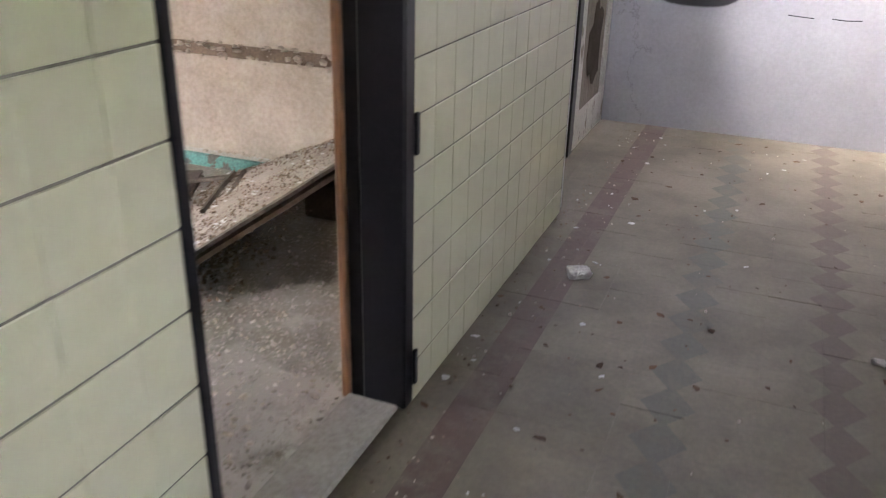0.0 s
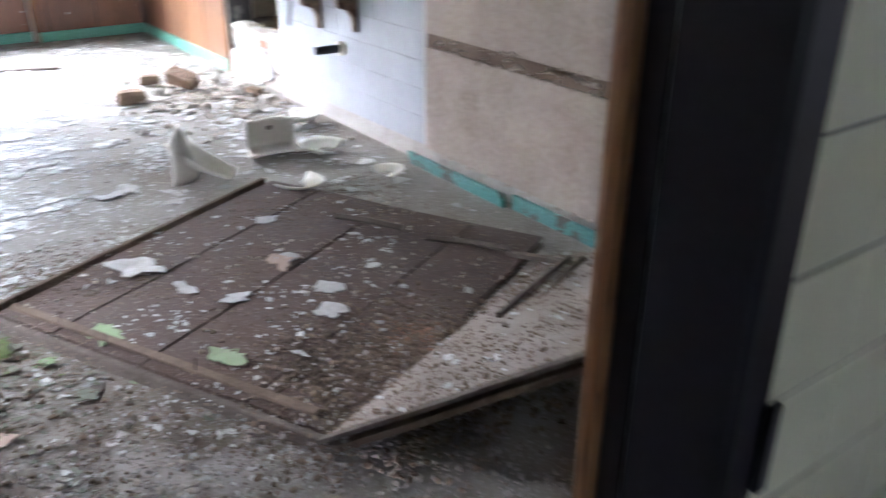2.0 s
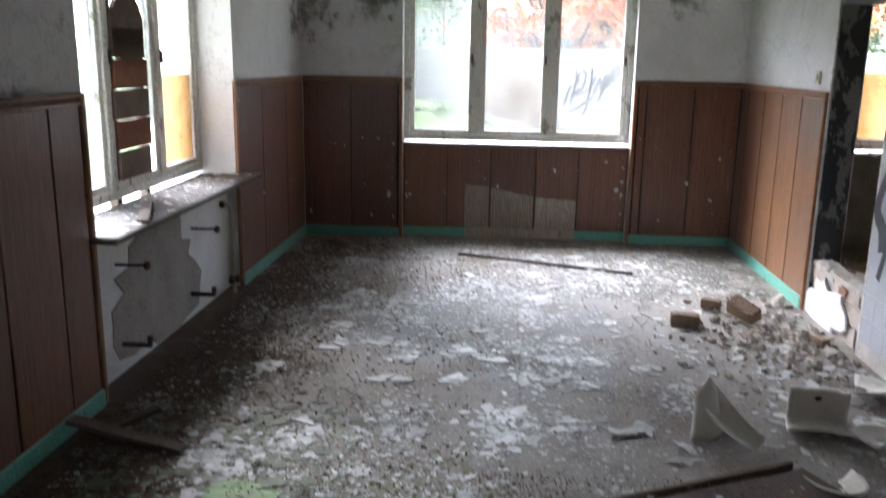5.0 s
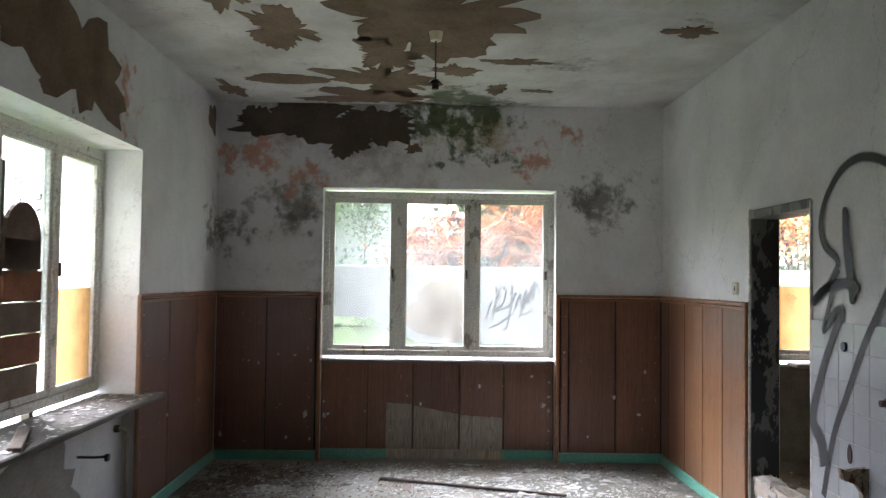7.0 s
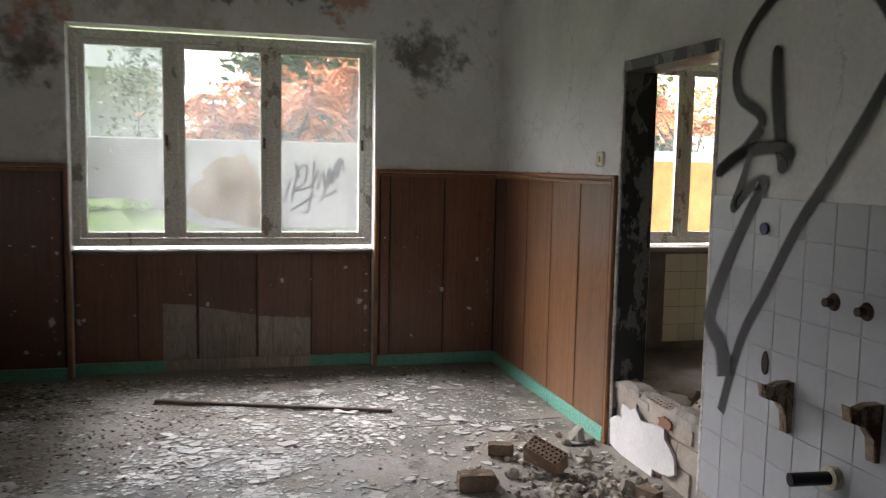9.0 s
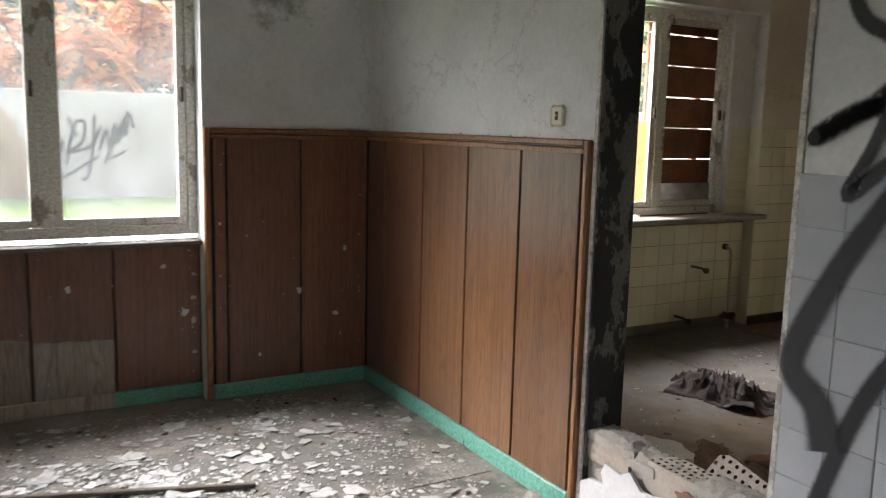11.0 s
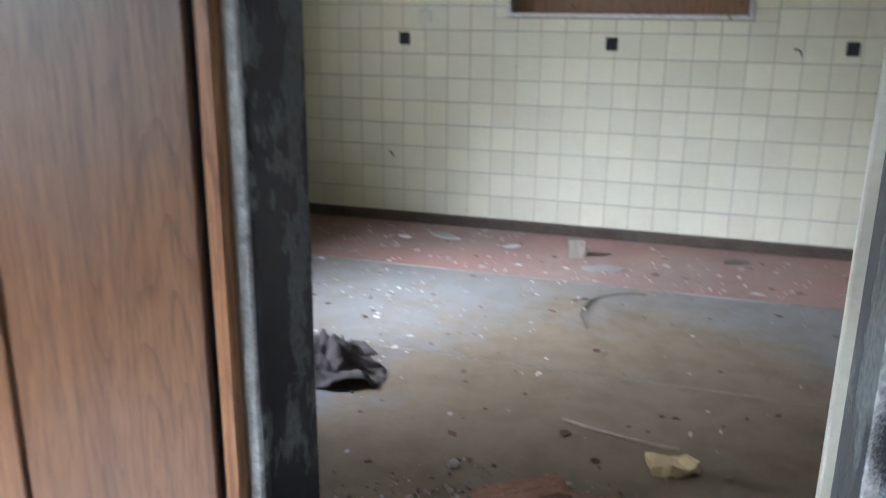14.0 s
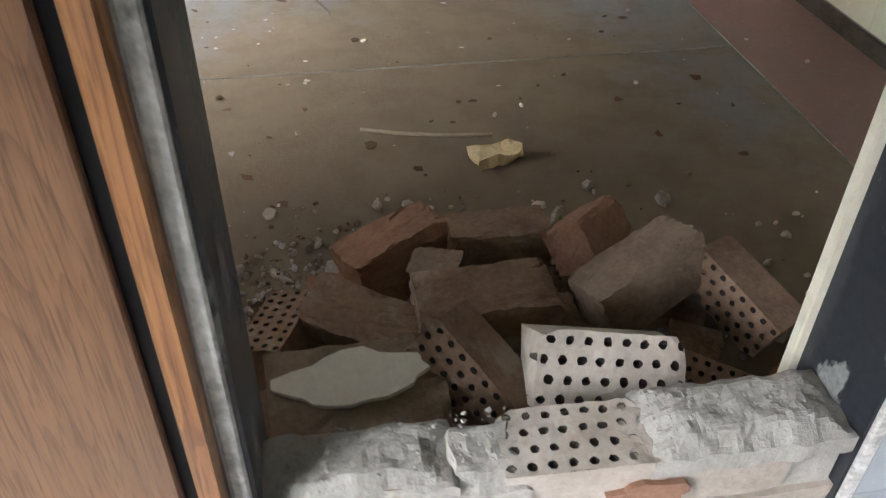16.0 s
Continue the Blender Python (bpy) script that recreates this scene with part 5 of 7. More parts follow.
scatter("panel_crumbs", M_earth, 4200, blob(-2.3, 2.45, 0.2, 0.24), (0.004, 0.017), "crumb", "loose rubble heaped on the broken boards", "plaster rubble", 332, 0.036)
scatter("panel_crumbs", M_dustrubble, 1500, blob(-2.22, 2.4, 0.16, 0.2), (0.003, 0.013), "crumb", "pale loose rubble on the broken boards", "plaster rubble", 335, 0.036)
scatter("panel_crumbs", M_brickred, 260, blob(-2.46, 2.58, 0.06, 0.05), (0.003, 0.012), "crumb", "orange brick crumbs on the broken boards", "brick crumbs", 333, 0.036)
scatter("panel_flakes", M_flake, 260, clumps(-3.8, -2.4, 1.8, 3.0, 60, 0.05, 9), (0.006, 0.022), "flake", "small torn paint flakes on the fallen panel", "paint flakes", 334, 0.038)
scatter("panel_crumbs", M_rubble, 4500, even(-3.9, -2.0, 1.5, 3.2, lambda x, y: 0.25 + 0.8 * noise.noise((x * 2, y * 2, 44))), (0.0025, 0.011), "crumb", "plaster crumbs on the fallen panel", "plaster crumbs", 31, 0.036)
scatter("panel_flakes", M_flake, 60, even(-3.9, -2.2, 1.7, 3.0, lambda x, y: 0.8), (0.008, 0.04), "flake", "white flakes on the fallen panel", "paint flakes", 32, 0.038)
for i, (x, y, rx, ry, turn, m_) in enumerate([(-3.46, 2.0, 0.11, 0.08, 30, M_whiteflake), (-3.2, 2.46, 0.07, 0.05, 0, M_pinkflake), (-3.22, 2.50, 0.04, 0.03, 50, M_whiteflake), (-3.2, 2.08, 0.07, 0.03, 10, M_whiteflake), (-2.90, 2.51, 0.055, 0.04, 60, M_whiteflake),
                                             (-2.74, 2.43, 0.05, 0.045, 0, M_whiteflake), (-2.67, 2.02, 0.07, 0.05, 30, M_greenflake), (-3.02, 2.2, 0.05, 0.035, 80, M_whiteflake), (-3.62, 2.6, 0.06, 0.03, 100, M_whiteflake), (-3.05, 1.75, 0.08, 0.05, 10, M_greenflake)]):
    sheet((x, y), rx, ry, turn, m_, "torn paint flake lying on the fallen panel", 120 + i, lift=0.042)

# loose turquoise baseboard along the bare wall
for x0, x1, y, tilt in ((-3.98, -3.20, 3.60, 3), (-3.17, -1.2, 3.625, 1)):
    lb = part("loose_baseboard", boxed(x0, x1, -0.011, 0.011, 0.0, 0.075, bev=0.004), M_tealblue)
    lb.matrix_basis = pose(0, y, 0.0, tilt * 4, 0, 0)
    tagged(lb, "loose turquoise baseboard with chipped paint", "baseboard", group="loose baseboards")
tagged(part("wooden_strip", boxed(-0.75, 0.75, -0.012, 0.012, 0.0, 0.02, bev=0.003), M_stick), "long dark wooden strip lying on the floor", "wooden strip").matrix_basis = pose(-7.55, 1.9, 0.006, 0, 0, 71)
tagged(part("wooden_strip", boxed(-0.16, 0.16, -0.013, 0.013, 0.0, 0.010, bev=0.003), M_substrate), "charred splintered slat on the rubble", "wooden strip").matrix_basis = pose(-3.10, 0.88, 0.02, 4, 2, 100)
tagged(part("wooden_strip", boxed(-0.15, 0.15, -0.009, 0.009, 0.0, 0.010, bev=0.003), M_substrate), "dark splintered slat on the rubble", "wooden strip").matrix_basis = pose(-3.06, 0.86, 0.026, -4, 3, 112)
tagged(part("wooden_strip", boxed(-0.2, 0.2, -0.03, 0.03, 0.0, 0.03, bev=0.004), M_stick), "rotten wooden board end on a window sill", "wooden strip").matrix_basis = pose(-4.95, -0.3, 0.84, 0, 4, 20)


bm = warped([(-4.10, -0.30, 0.10), (-4.02, 0.24, 0.03), (-3.95, 0.235, 0.03), (-4.03, -0.305, 0.10)], 0.02, 8, 2)
tagged(part("wooden_strip", bm, M_stick), "dark weathered plank leaning from panelling onto litter", "wooden strip")
bm = warped([(-4.18, -0.19, 0.02), (-4.40, -0.06, 0.025), (-4.37, -0.02, 0.025), (-4.15, -0.15, 0.02)], 0.018, 6, 2)
tagged(part("wooden_strip", bm, M_stick), "short dark board lying in litter", "wooden strip")


def shell(fn, nu, nv, thick):
    """A curved shard from fn(u, v), given a thickness."""
    bm = bmesh.new()
    g = [[bm.verts.new(fn(i / nu, j / nv)) for j in range(nv + 1)] for i in range(nu + 1)]
    for i in range(nu):
        for j in range(nv):
            bm.faces.new([g[i][j], g[i + 1][j], g[i + 1][j + 1], g[i][j + 1]])
    bmesh.ops.recalc_face_normals(bm, faces=bm.faces)
    bmesh.ops.solidify(bm, geom=bm.faces[:], thickness=thick)
    bmesh.ops.recalc_face_normals(bm, faces=bm.faces)
    for f in bm.faces:
        f.smooth = True
    return bm


def pedestal(u, v):
    a = radians(-80 + 160 * u)
    h = 0.29 * (1 - abs(u - 0.25) * 1.1) + 0.012 * noise.noise((u * 9, v, 0))
    r = 0.10 + 0.05 * (1 - v)
    return Vector((r * math.sin(a), -r * math.cos(a) * 0.8, max(0.012, h) * v))


sh = part("ceramic_shard", shell(pedestal, 16, 8, 0.014), M_ceramic)
sh.matrix_basis = pose(-4.50, 2.50, 0.0, 0, 0, 150)
tagged(sh, "pointed shard of a broken ceramic basin pedestal", "ceramic shard", "broken ceramics")


def tongue(u, v):
    x = 0.30 * u
    w = 0.085 * (1 - 0.35 * u)
    y = (v - 0.5) * 2 * w
    return Vector((x, y, 0.012 + 0.13 * (1 - u) ** 1.5 * (0.5 + abs(v - 0.5)) + 1.1 * y * y / max(w, 0.01) * 0.5))


sh = part("ceramic_shard", shell(tongue, 12, 8, 0.014), M_ceramic)
sh.matrix_basis = pose(-4.50, 2.52, 0.014, 0, 0, 40)
tagged(sh, "long curved shard of broken sanitary ceramic", "ceramic shard", "broken ceramics")


def trough(u, v):
    x = (u - 0.5) * 0.27
    bend = 0.03 * (1 - (2 * u - 1) ** 2)
    if v < 0.6:
        t = v / 0.6
        return Vector((x, 0.05 + bend - 0.03 * (1 - t) ** 2, 0.20 - 0.165 * t + 0.015 * noise.noise((u * 6, 3, 0)) * (1 - t)))
    t = (v - 0.6) / 0.4
    return Vector((x * (1 + 0.1 * t), 0.05 + bend - 0.16 * t, 0.035 - 0.02 * math.sin(t * 3.1)))


basin = thing("broken_basin", (-4.52, 3.06, 0.0), "broken piece of a dirty ceramic washbasin", "washbasin", turn=(0, 0, 82))
part("bowl", shell(trough, 14, 14, 0.014), M_ceramic, basin)
# The bowl is not pierced: a dark disc paints the hole's shade.
bm = bmesh.new()
cyl(bm, (0.0, 0.062, 0.145), (0, -1, 0), 0.016, 0.012, 12)
part("tap_hole_disc", bm, M_iron, basin, "dark disc painted as the shade of a tap hole")


def dish(u, v):
    a = radians(200 * u - 100)
    r = 0.05 + 0.10 * v
    return Vector((r * math.cos(a) * 1.25, r * math.sin(a), 0.008 + 0.045 * v * v))


for x, y, turn, s in ((-3.97, 2.92, 20, 0.8), (-4.35, 3.3, 200, 0.85), (-3.86, 3.36, 100, 0.6), (-4.75, 3.15, 300, 0.6), (-5.0, 3.42, 60, 0.9)):
    sh = part("ceramic_shard", shell(dish, 12, 5, 0.010), M_ceramic)
    sh.matrix_basis = pose(x, y, 0.014, 0, 0, turn) @ Matrix.Scale(s, 4)
    tagged(sh, "curved rim shard of broken white ceramic", "ceramic shard", "broken ceramics")

# ---- bricks ----
def perforated(w=0.24, d=0.115, h=0.113, cols=8, rows=4, depth=0.05, seed=0):
    """A hollow brick: rows of round holes sunk in its top face, chipped edges."""
    bm = bmesh.new()
    cw, cd = w / cols, d / rows
    for i in range(cols):
        for j in range(rows):
            ox = -w / 2 + i * cw
            oy = -d / 2 + j * cd
            cx, cy, r = ox + cw / 2 + cw * (0.17 if j % 2 else -0.17), oy + cd / 2, min(cw, cd) * 0.25
            sq = [(ox, oy), (ox + cw / 2, oy), (ox + cw, oy), (ox + cw, oy + cd / 2), (ox + cw, oy + cd), (ox + cw / 2, oy + cd), (ox, oy + cd), (ox, oy + cd / 2)]
            outer = [bm.verts.new((x, y, h / 2)) for x, y in sq]
            ang = [math.atan2(y - cy, x - cx) for x, y in sq]
            inner = [bm.verts.new((cx + r * math.cos(a), cy + r * math.sin(a), h / 2)) for a in ang]
            deep = [bm.verts.new((cx + r * math.cos(a), cy + r * math.sin(a), h / 2 - depth)) for a in ang]
            for k in range(8):
                n_ = (k + 1) % 8
                bm.faces.new([outer[k], outer[n_], inner[n_], inner[k]])
                # index 1 carries the dark colour that paints the hole's shade
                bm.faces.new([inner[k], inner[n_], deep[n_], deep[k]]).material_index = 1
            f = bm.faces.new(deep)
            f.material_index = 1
    x0, x1, y0, y1, z0, z1 = -w / 2, w / 2, -d / 2, d / 2, -h / 2, h / 2
    c8 = [bm.verts.new(p) for p in ((x0, y0, z0), (x1, y0, z0), (x1, y1, z0), (x0, y1, z0), (x0, y0, z1), (x1, y0, z1), (x1, y1, z1), (x0, y1, z1))]
    for q in ((0, 1, 5, 4), (1, 2, 6, 5), (2, 3, 7, 6), (3, 0, 4, 7), (3, 2, 1, 0)):
        bm.faces.new([c8[k] for k in q])
    bmesh.ops.remove_doubles(bm, verts=bm.verts, dist=0.0003)
    bmesh.ops.recalc_face_normals(bm, faces=bm.faces)
    return bm


def rough_block(w, d, h, seed, amount=0.012):
    bm = bmesh.new()
    box(bm, -w / 2, w / 2, -d / 2, d / 2, -h / 2, h / 2)
    bmesh.ops.subdivide_edges(bm, edges=bm.edges[:], cuts=5, use_grid_fill=True)
    for v in bm.verts:
        edge = sum(abs(abs(c_) - lim / 2) < 0.001 for c_, lim in zip(v.co, (w, d, h)))
        v.co *= 1 - (0.05 if edge >= 2 else 0) * random.Random(seed + v.index).random()
        v.co += Vector((noise.noise(v.co * 22 + Vector((seed, 0, 0))), noise.noise(v.co * 22 + Vector((0, seed, 0))), noise.noise(v.co * 22 + Vector((0, 0, seed))))) * amount
    return bm


def knocked(bm, half, seed, chips=5, jitter=0.004):
    """Knock corners and edges off a block: what lies past a slanting plane is pushed back onto it, roughly."""
    rng = random.Random(seed)
    planes = []
    for _ in range(chips):
        d = Vector([rng.choice((-1, 1)) * rng.uniform(0.15, 1) for _ in range(3)])
        if rng.random() < 0.55:
            d[rng.randrange(3)] *= 0.08
        d.normalize()
        reach = sum(abs(d[i]) * half[i] for i in range(3))
        planes.append((d, reach - rng.uniform(0.003, 0.017)))
    for v in bm.verts:
        for d, lim in planes:
            over = d.dot(v.co) - lim
            if over > 0:
                v.co -= d * (over + 0.006 * noise.noise(v.co * 55 + Vector((seed, 0, 0))))
        v.co += Vector([noise.noise(v.co * 38 + Vector((0, seed, 7 * k))) * 0.7 + noise.noise(v.co * 110 + Vector((seed, 9 * k, 0))) for k in range(3)]) * jitter
    return bm


def broken_brick(w, d, h, seed, chips=6):
    bm = bmesh.new()
    box(bm, -w / 2, w / 2, -d / 2, d / 2, -h / 2, h / 2)
    bmesh.ops.subdivide_edges(bm, edges=bm.edges[:], cuts=14, use_grid_fill=True)
    return knocked(bm, (w / 2, d / 2, h / 2), seed, chips)


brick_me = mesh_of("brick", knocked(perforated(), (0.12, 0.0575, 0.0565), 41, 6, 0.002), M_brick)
brick_me.materials.append(M_holeshade)
solid_me = [mesh_of("brick", broken_brick(0.24, 0.115, 0.11, 5 + k, 7), (M_brick, M_brickred, M_brick, M_brickdusty)[k % 4]) for k in range(6)]
pale_me = [mesh_of("brick", rough_block(0.262, 0.115, 0.118, 15 + k, 0.005), M_brickpale) for k in range(3)]
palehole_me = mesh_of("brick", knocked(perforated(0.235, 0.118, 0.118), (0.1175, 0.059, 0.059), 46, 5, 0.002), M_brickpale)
palehole_me.materials.append(M_holeshade)
infill = thing("broken_brick_infill", (0, 0, 0), "remains of a brick infill across a doorway, plastered white", "brick wall")
rng = random.Random(77)
for row in range(3):
    z = 0.062 + row * 0.124
    for k in range(4):
        x = -6.36 + k * 0.262 - (0.12 if row == 1 else 0)
        if not -6.40 < x < -5.68:
            continue
        if row == 2 and x > -5.6:
            continue
        if row == 2 and k == 1:
            x += 0.075
        me = palehole_me if (row == 2 and k == 1) else pale_me[(row + k) % 3]
        shared("brick", me, pose(x, 3.742, z, rng.uniform(-2, 2), rng.uniform(-2, 2), rng.uniform(-2, 2)), infill)
bm = boxed(-6.478, -5.622, 3.695, 3.785, 0.0, 0.33)
part("mortar_bed", bm, M_mortar, infill, "grey mortar between the bricks")
def crust(x0, x1, y0, y1, z, seed, high):
    """A crumbling mortar top with an uneven rim."""
    bm = bmesh.new()
    nx, ny = int((x1 - x0) / 0.008), int((y1 - y0) / 0.008)
    g = []
    for i in range(nx + 1):
        row = []
        for j in range(ny + 1):
            u, v = i / nx, j / ny
            x, y = x0 + (x1 - x0) * u, y0 + (y1 - y0) * v
            rim = min(1.0, 5.5 * min(u, 1 - u), 4.0 * min(v, 1 - v) + 0.15)
            h = high * rim * (0.75 + 0.5 * noise.noise((x * 9, y * 9, seed))) + 0.006 * noise.noise((x * 38, y * 38, seed)) + 0.0025 * noise.noise((x * 90, y * 90, seed))
            row.append(bm.verts.new((x + 0.006 * noise.noise((y * 30, seed, 0)), y + 0.008 * noise.noise((x * 22, seed, 3)), z + max(-0.01, h))))
        g.append(row)
    for i in range(nx):
        for j in range(ny):
            bm.faces.new([g[i][j], g[i + 1][j], g[i + 1][j + 1], g[i][j + 1]])
    r = bmesh.ops.extrude_face_region(bm, geom=bm.faces[:])
    for v in [q for q in r["geom"] if isinstance(q, bmesh.types.BMVert)]:
        v.co.z = z - 0.03
    bmesh.ops.recalc_face_normals(bm, faces=bm.faces)
    return bm


part("mortar_crust", crust(-6.475, -6.205, 3.682, 3.802, 0.365, 1, 0.032), M_mortar, infill, "crumbling mortar crust")
part("mortar_crust", crust(-6.235, -6.10, 3.678, 3.800, 0.34, 4, 0.045), M_mortar, infill, "crumbling mortar crust")
part("mortar_crust", crust(-5.93, -5.62, 3.676, 3.812, 0.365, 2, 0.038), M_mortar, infill, "crumbling mortar crust")
bm = bmesh.new()
ragged(bm, 0.33, 0.17, 0.014, 14, 30, 0.35, pose(-6.17, 3.676, 0.13, 90, 0, 0))
part("plaster_skin", bm, M_white, infill, "white plaster left on the face")
bm = bmesh.new()
ragged(bm, 0.06, 0.028, 0.010, 24, 18, 0.4, pose(-5.93, 3.681, 0.30, 90, 0, 0))
part("chipped_patch", bm, M_brickred, infill, "reddish chipped brick face")
scatter("crust_crumbs", M_mortar, 420, even(-6.44, -5.66, 3.70, 3.79, lambda x, y: 0.0 if -6.12 < x < -5.92 else 1.0), (0.0015, 0.006), "crumb", "loose crumbs on the broken infill", "plaster crumbs", 36, 0.388)

PILE = [  # x, y, z, turn x, turn y, turn z, hollow, scale
    (-5.92, 3.94, 0.285, 50, 9, -4, 2, 1.1), (-6.12, 3.98, 0.26, 72, 30, -50, 1, 0.95), (-6.05, 4.25, 0.155, 4, 0, 2, 0, 1.2), (-5.72, 4.25, 0.20, -14, -16, 22, 0, 1.1),
    (-5.52, 4.19, 0.18, 84, 20, -62, 1, 0.95), (-5.77, 4.44, 0.18, 50, 12, 48, 0, 0.9), (-5.97, 4.50, 0.13, 0, 3, 4, 0, 1.0), (-6.21, 4.50, 0.13, -8, -9, 24, 0, 1.05), (-6.30, 4.27, 0.12, 16, 8, -30, 0, 1.05),
    (-6.47, 4.27, 0.11, -12, 8, 70, 1, 0.9), (-6.44, 4.08, 0.10, 10, -14, 20, 0, 0.9), (-5.70, 3.97, 0.16, 22, 14, -24, 1, 0.8), (-5.66, 4.08, 0.06, 0, 4, 60, 0, 1.0), (-6.05, 4.05, 0.06, 2, 0, 12, 0, 1.1),
    (-5.85, 4.22, 0.055, 0, 4, 80, 0, 1.0), (-6.18, 4.30, 0.05, 0, 0, 40, 0, 1.0), (-5.62, 4.36, 0.06, 6, 0, -30, 0, 1.0), (-6.30, 4.45, 0.05, 0, 5, 15, 0, 0.9), (-5.90, 3.88, 0.06, 0, 0, 5, 0, 1.1),
    (-5.5, 3.99, 0.05, 0, 10, 40, 0, 0.8), (-6.16, 4.62, 0.04, 5, 8, 60, 0, 0.7), (-6.12, 4.38, 0.17, 30, -18, -40, 0, 0.55)]
for k, (x, y, z, a, b_, c_, hollow, s) in enumerate(PILE):
    ob = new("loose_brick", palehole_me if hollow == 2 else brick_me if hollow else solid_me[k % 6])
    ob.matrix_basis = pose(x, y, z, a, b_, c_) @ Matrix.Scale(s, 4)
    tagged(ob, "perforated clay brick with round holes, on a heap" if hollow else "dusty broken clay brick on a heap", "brick", "heap of fallen bricks")
blk = thing("plastered_block", (-6.33, 4.0, 0.16), "broken masonry block with white plaster on top", "masonry block", "heap of fallen bricks", turn=(16, 0, 3))
part("block", broken_brick(0.30, 0.17, 0.24, 30, 6), M_brickdusty, blk)
bm = bmesh.new()
ragged(bm, 0.12, 0.05, 0.014, 33, 22, 0.22, pose(0, 0.012, 0.119))
part("plaster", bm, M_creamplaster, blk, "white plaster crust")
scatter("heap_crumbs", M_earth, 3800, blob(-6.1, 4.38, 0.28, 0.19, -6.9, -5.2, 3.9, 5.2), (0.002, 0.014), "crumb", "brown grit round the brick heap", "plaster crumbs", 134)
scatter("heap_crumbs", M_dustrubble, 220, blob(-6.5, 4.55, 0.12, 0.12, -6.9, -6.2, 4.2, 4.9), (0.004, 0.022), "crumb", "small brick lumps beside the heap", "plaster rubble", 135)
scatter("heap_crumbs", M_rubble, 700, blob(-6.1, 4.25, 0.3, 0.3, -6.6, -5.3, 3.9, 4.9), (0.006, 0.04), "crumb", "brick crumbs and mortar under the heap", "plaster rubble", 34)
loose_me = [mesh_of("brick", broken_brick(0.24, 0.115, 0.11, 55 + k, 9), M_brickdusty) for k in range(2)]
for k, (x, y, z, turn, s, hollow) in enumerate([(-6.04, 2.76, 0.043, 82, 0.75, 0), (-6.20, 3.17, 0.075, 35, 0.85, 1), (-6.45, 3.02, 0.04, 70, 0.55, 0), (-5.75, 3.5, 0.03, 20, 0.5, 0)]):
    ob = new("loose_brick", brick_me if hollow else loose_me[k % 2])
    ob.matrix_basis = pose(x, y, z, 24 if hollow else 0, 14 if hollow else 0, turn) @ Matrix.Scale(s, 4)
    tagged(ob, "perforated clay brick lying in rubble" if hollow else "broken piece of dusty brick on the floor", "brick", "bricks before the doorway")
for k, (x, y, s) in enumerate([(-6.6, 3.52, 0.07), (-6.3, 3.45, 0.05), (-5.85, 3.45, 0.06), (-5.55, 3.5, 0.06), (-5.35, 3.35, 0.05), (-6.15, 2.98, 0.045), (-4.3, 0.4, 0.04), (-5.3, 2.6, 0.035)]):
    bm = bmesh.new()
    lump(bm, (0, 0, s * 0.4), s, 300 + k, 0.8, 2)
    ob = part("plaster_lump", bm, M_mortar)
    ob.matrix_basis = pose(x, y, 0)
    tagged(ob, "grey lump of fallen mortar", "plaster lump", "plaster lumps")


# ---- graffiti ----
def spline(pts, n=8):
    out = []
    for i in range(len(pts) - 1):
        p0, p1, p2, p3 = (Vector((*pts[min(max(i + d, 0), len(pts) - 1)], 0)) for d in (-1, 0, 1, 2))
        for k in range(n):
            t = k / n
            out.append(0.5 * (2 * p1 + (p2 - p0) * t + (2 * p0 - 5 * p1 + 4 * p2 - p3) * t * t + (3 * p1 - p0 - 3 * p2 + p3) * t ** 3))
    return out + [Vector((*pts[-1], 0))]


def ribbon(bm, pts, wide, to_world):
    """A painted stroke along a spline, dense in the middle and thin at its rims."""
    dense = bm.verts.layers.float.get("spray") or bm.verts.layers.float.new("spray")
    path = spline(pts)
    prev = None
    for i, p in enumerate(path):
        d = (path[min(i + 1, len(path) - 1)] - path[max(i - 1, 0)])
        d = d.normalized() if d.length > 1e-6 else Vector((1, 0, 0))
        s = Vector((-d.y, d.x, 0)) * wide(i / (len(path) - 1)) / 2
        cur = []
        for f, amount in ((-1.5, 0.0), (-0.75, 0.5), (0, 0.75), (0.75, 0.5), (1.5, 0.0)):
            v = bm.verts.new(to_world(p + s * f))
            v[dense] = amount
            cur.append(v)
        if prev:
            for q in range(4):
                bm.faces.new([prev[q], prev[q + 1], cur[q + 1], cur[q]])
        prev = cur


STROKES = {
    "A": [(-5.29, 1.7), (-5.31, 1.75), (-5.45, 1.83), (-5.48, 1.96), (-5.39, 2.1), (-5.22, 2.21), (-5.02, 2.23), (-4.8, 2.16), (-4.67, 2.03), (-4.63, 1.9), (-4.7, 1.77), (-4.87, 1.54), (-5.04, 1.33), (-5.21, 1.06), (-5.35, 0.83), (-5.46, 0.5)],
    "B": [(-5.22, 1.99), (-5.21, 1.86), (-5.19, 1.73), (-5.15, 1.54)],
    "C": [(-5.29, 1.7), (-5.41, 1.6), (-5.565, 1.52), (-5.41, 1.6), (-5.18, 1.62), (-5.12, 1.59)],
    "D": [(-5.35, 1.61), (-5.39, 1.5), (-5.45, 1.37), (-5.34, 1.46), (-5.26, 1.48), (-5.35, 1.34), (-5.47, 1.14), (-5.575, 0.89), (-5.48, 0.78), (-5.44, 0.66)],
}
g = thing("graffiti", (0, 0, 0), "looping black spray-paint tag on plaster and tiles", "graffiti", kind="structure")
wides = {"A": lambda t: 0.04 + 0.008 * t, "B": lambda t: 0.05 + 0.02 * math.sin(t * 3.1), "C": lambda t: 0.05, "D": lambda t: 0.035 + 0.07 * t * t}
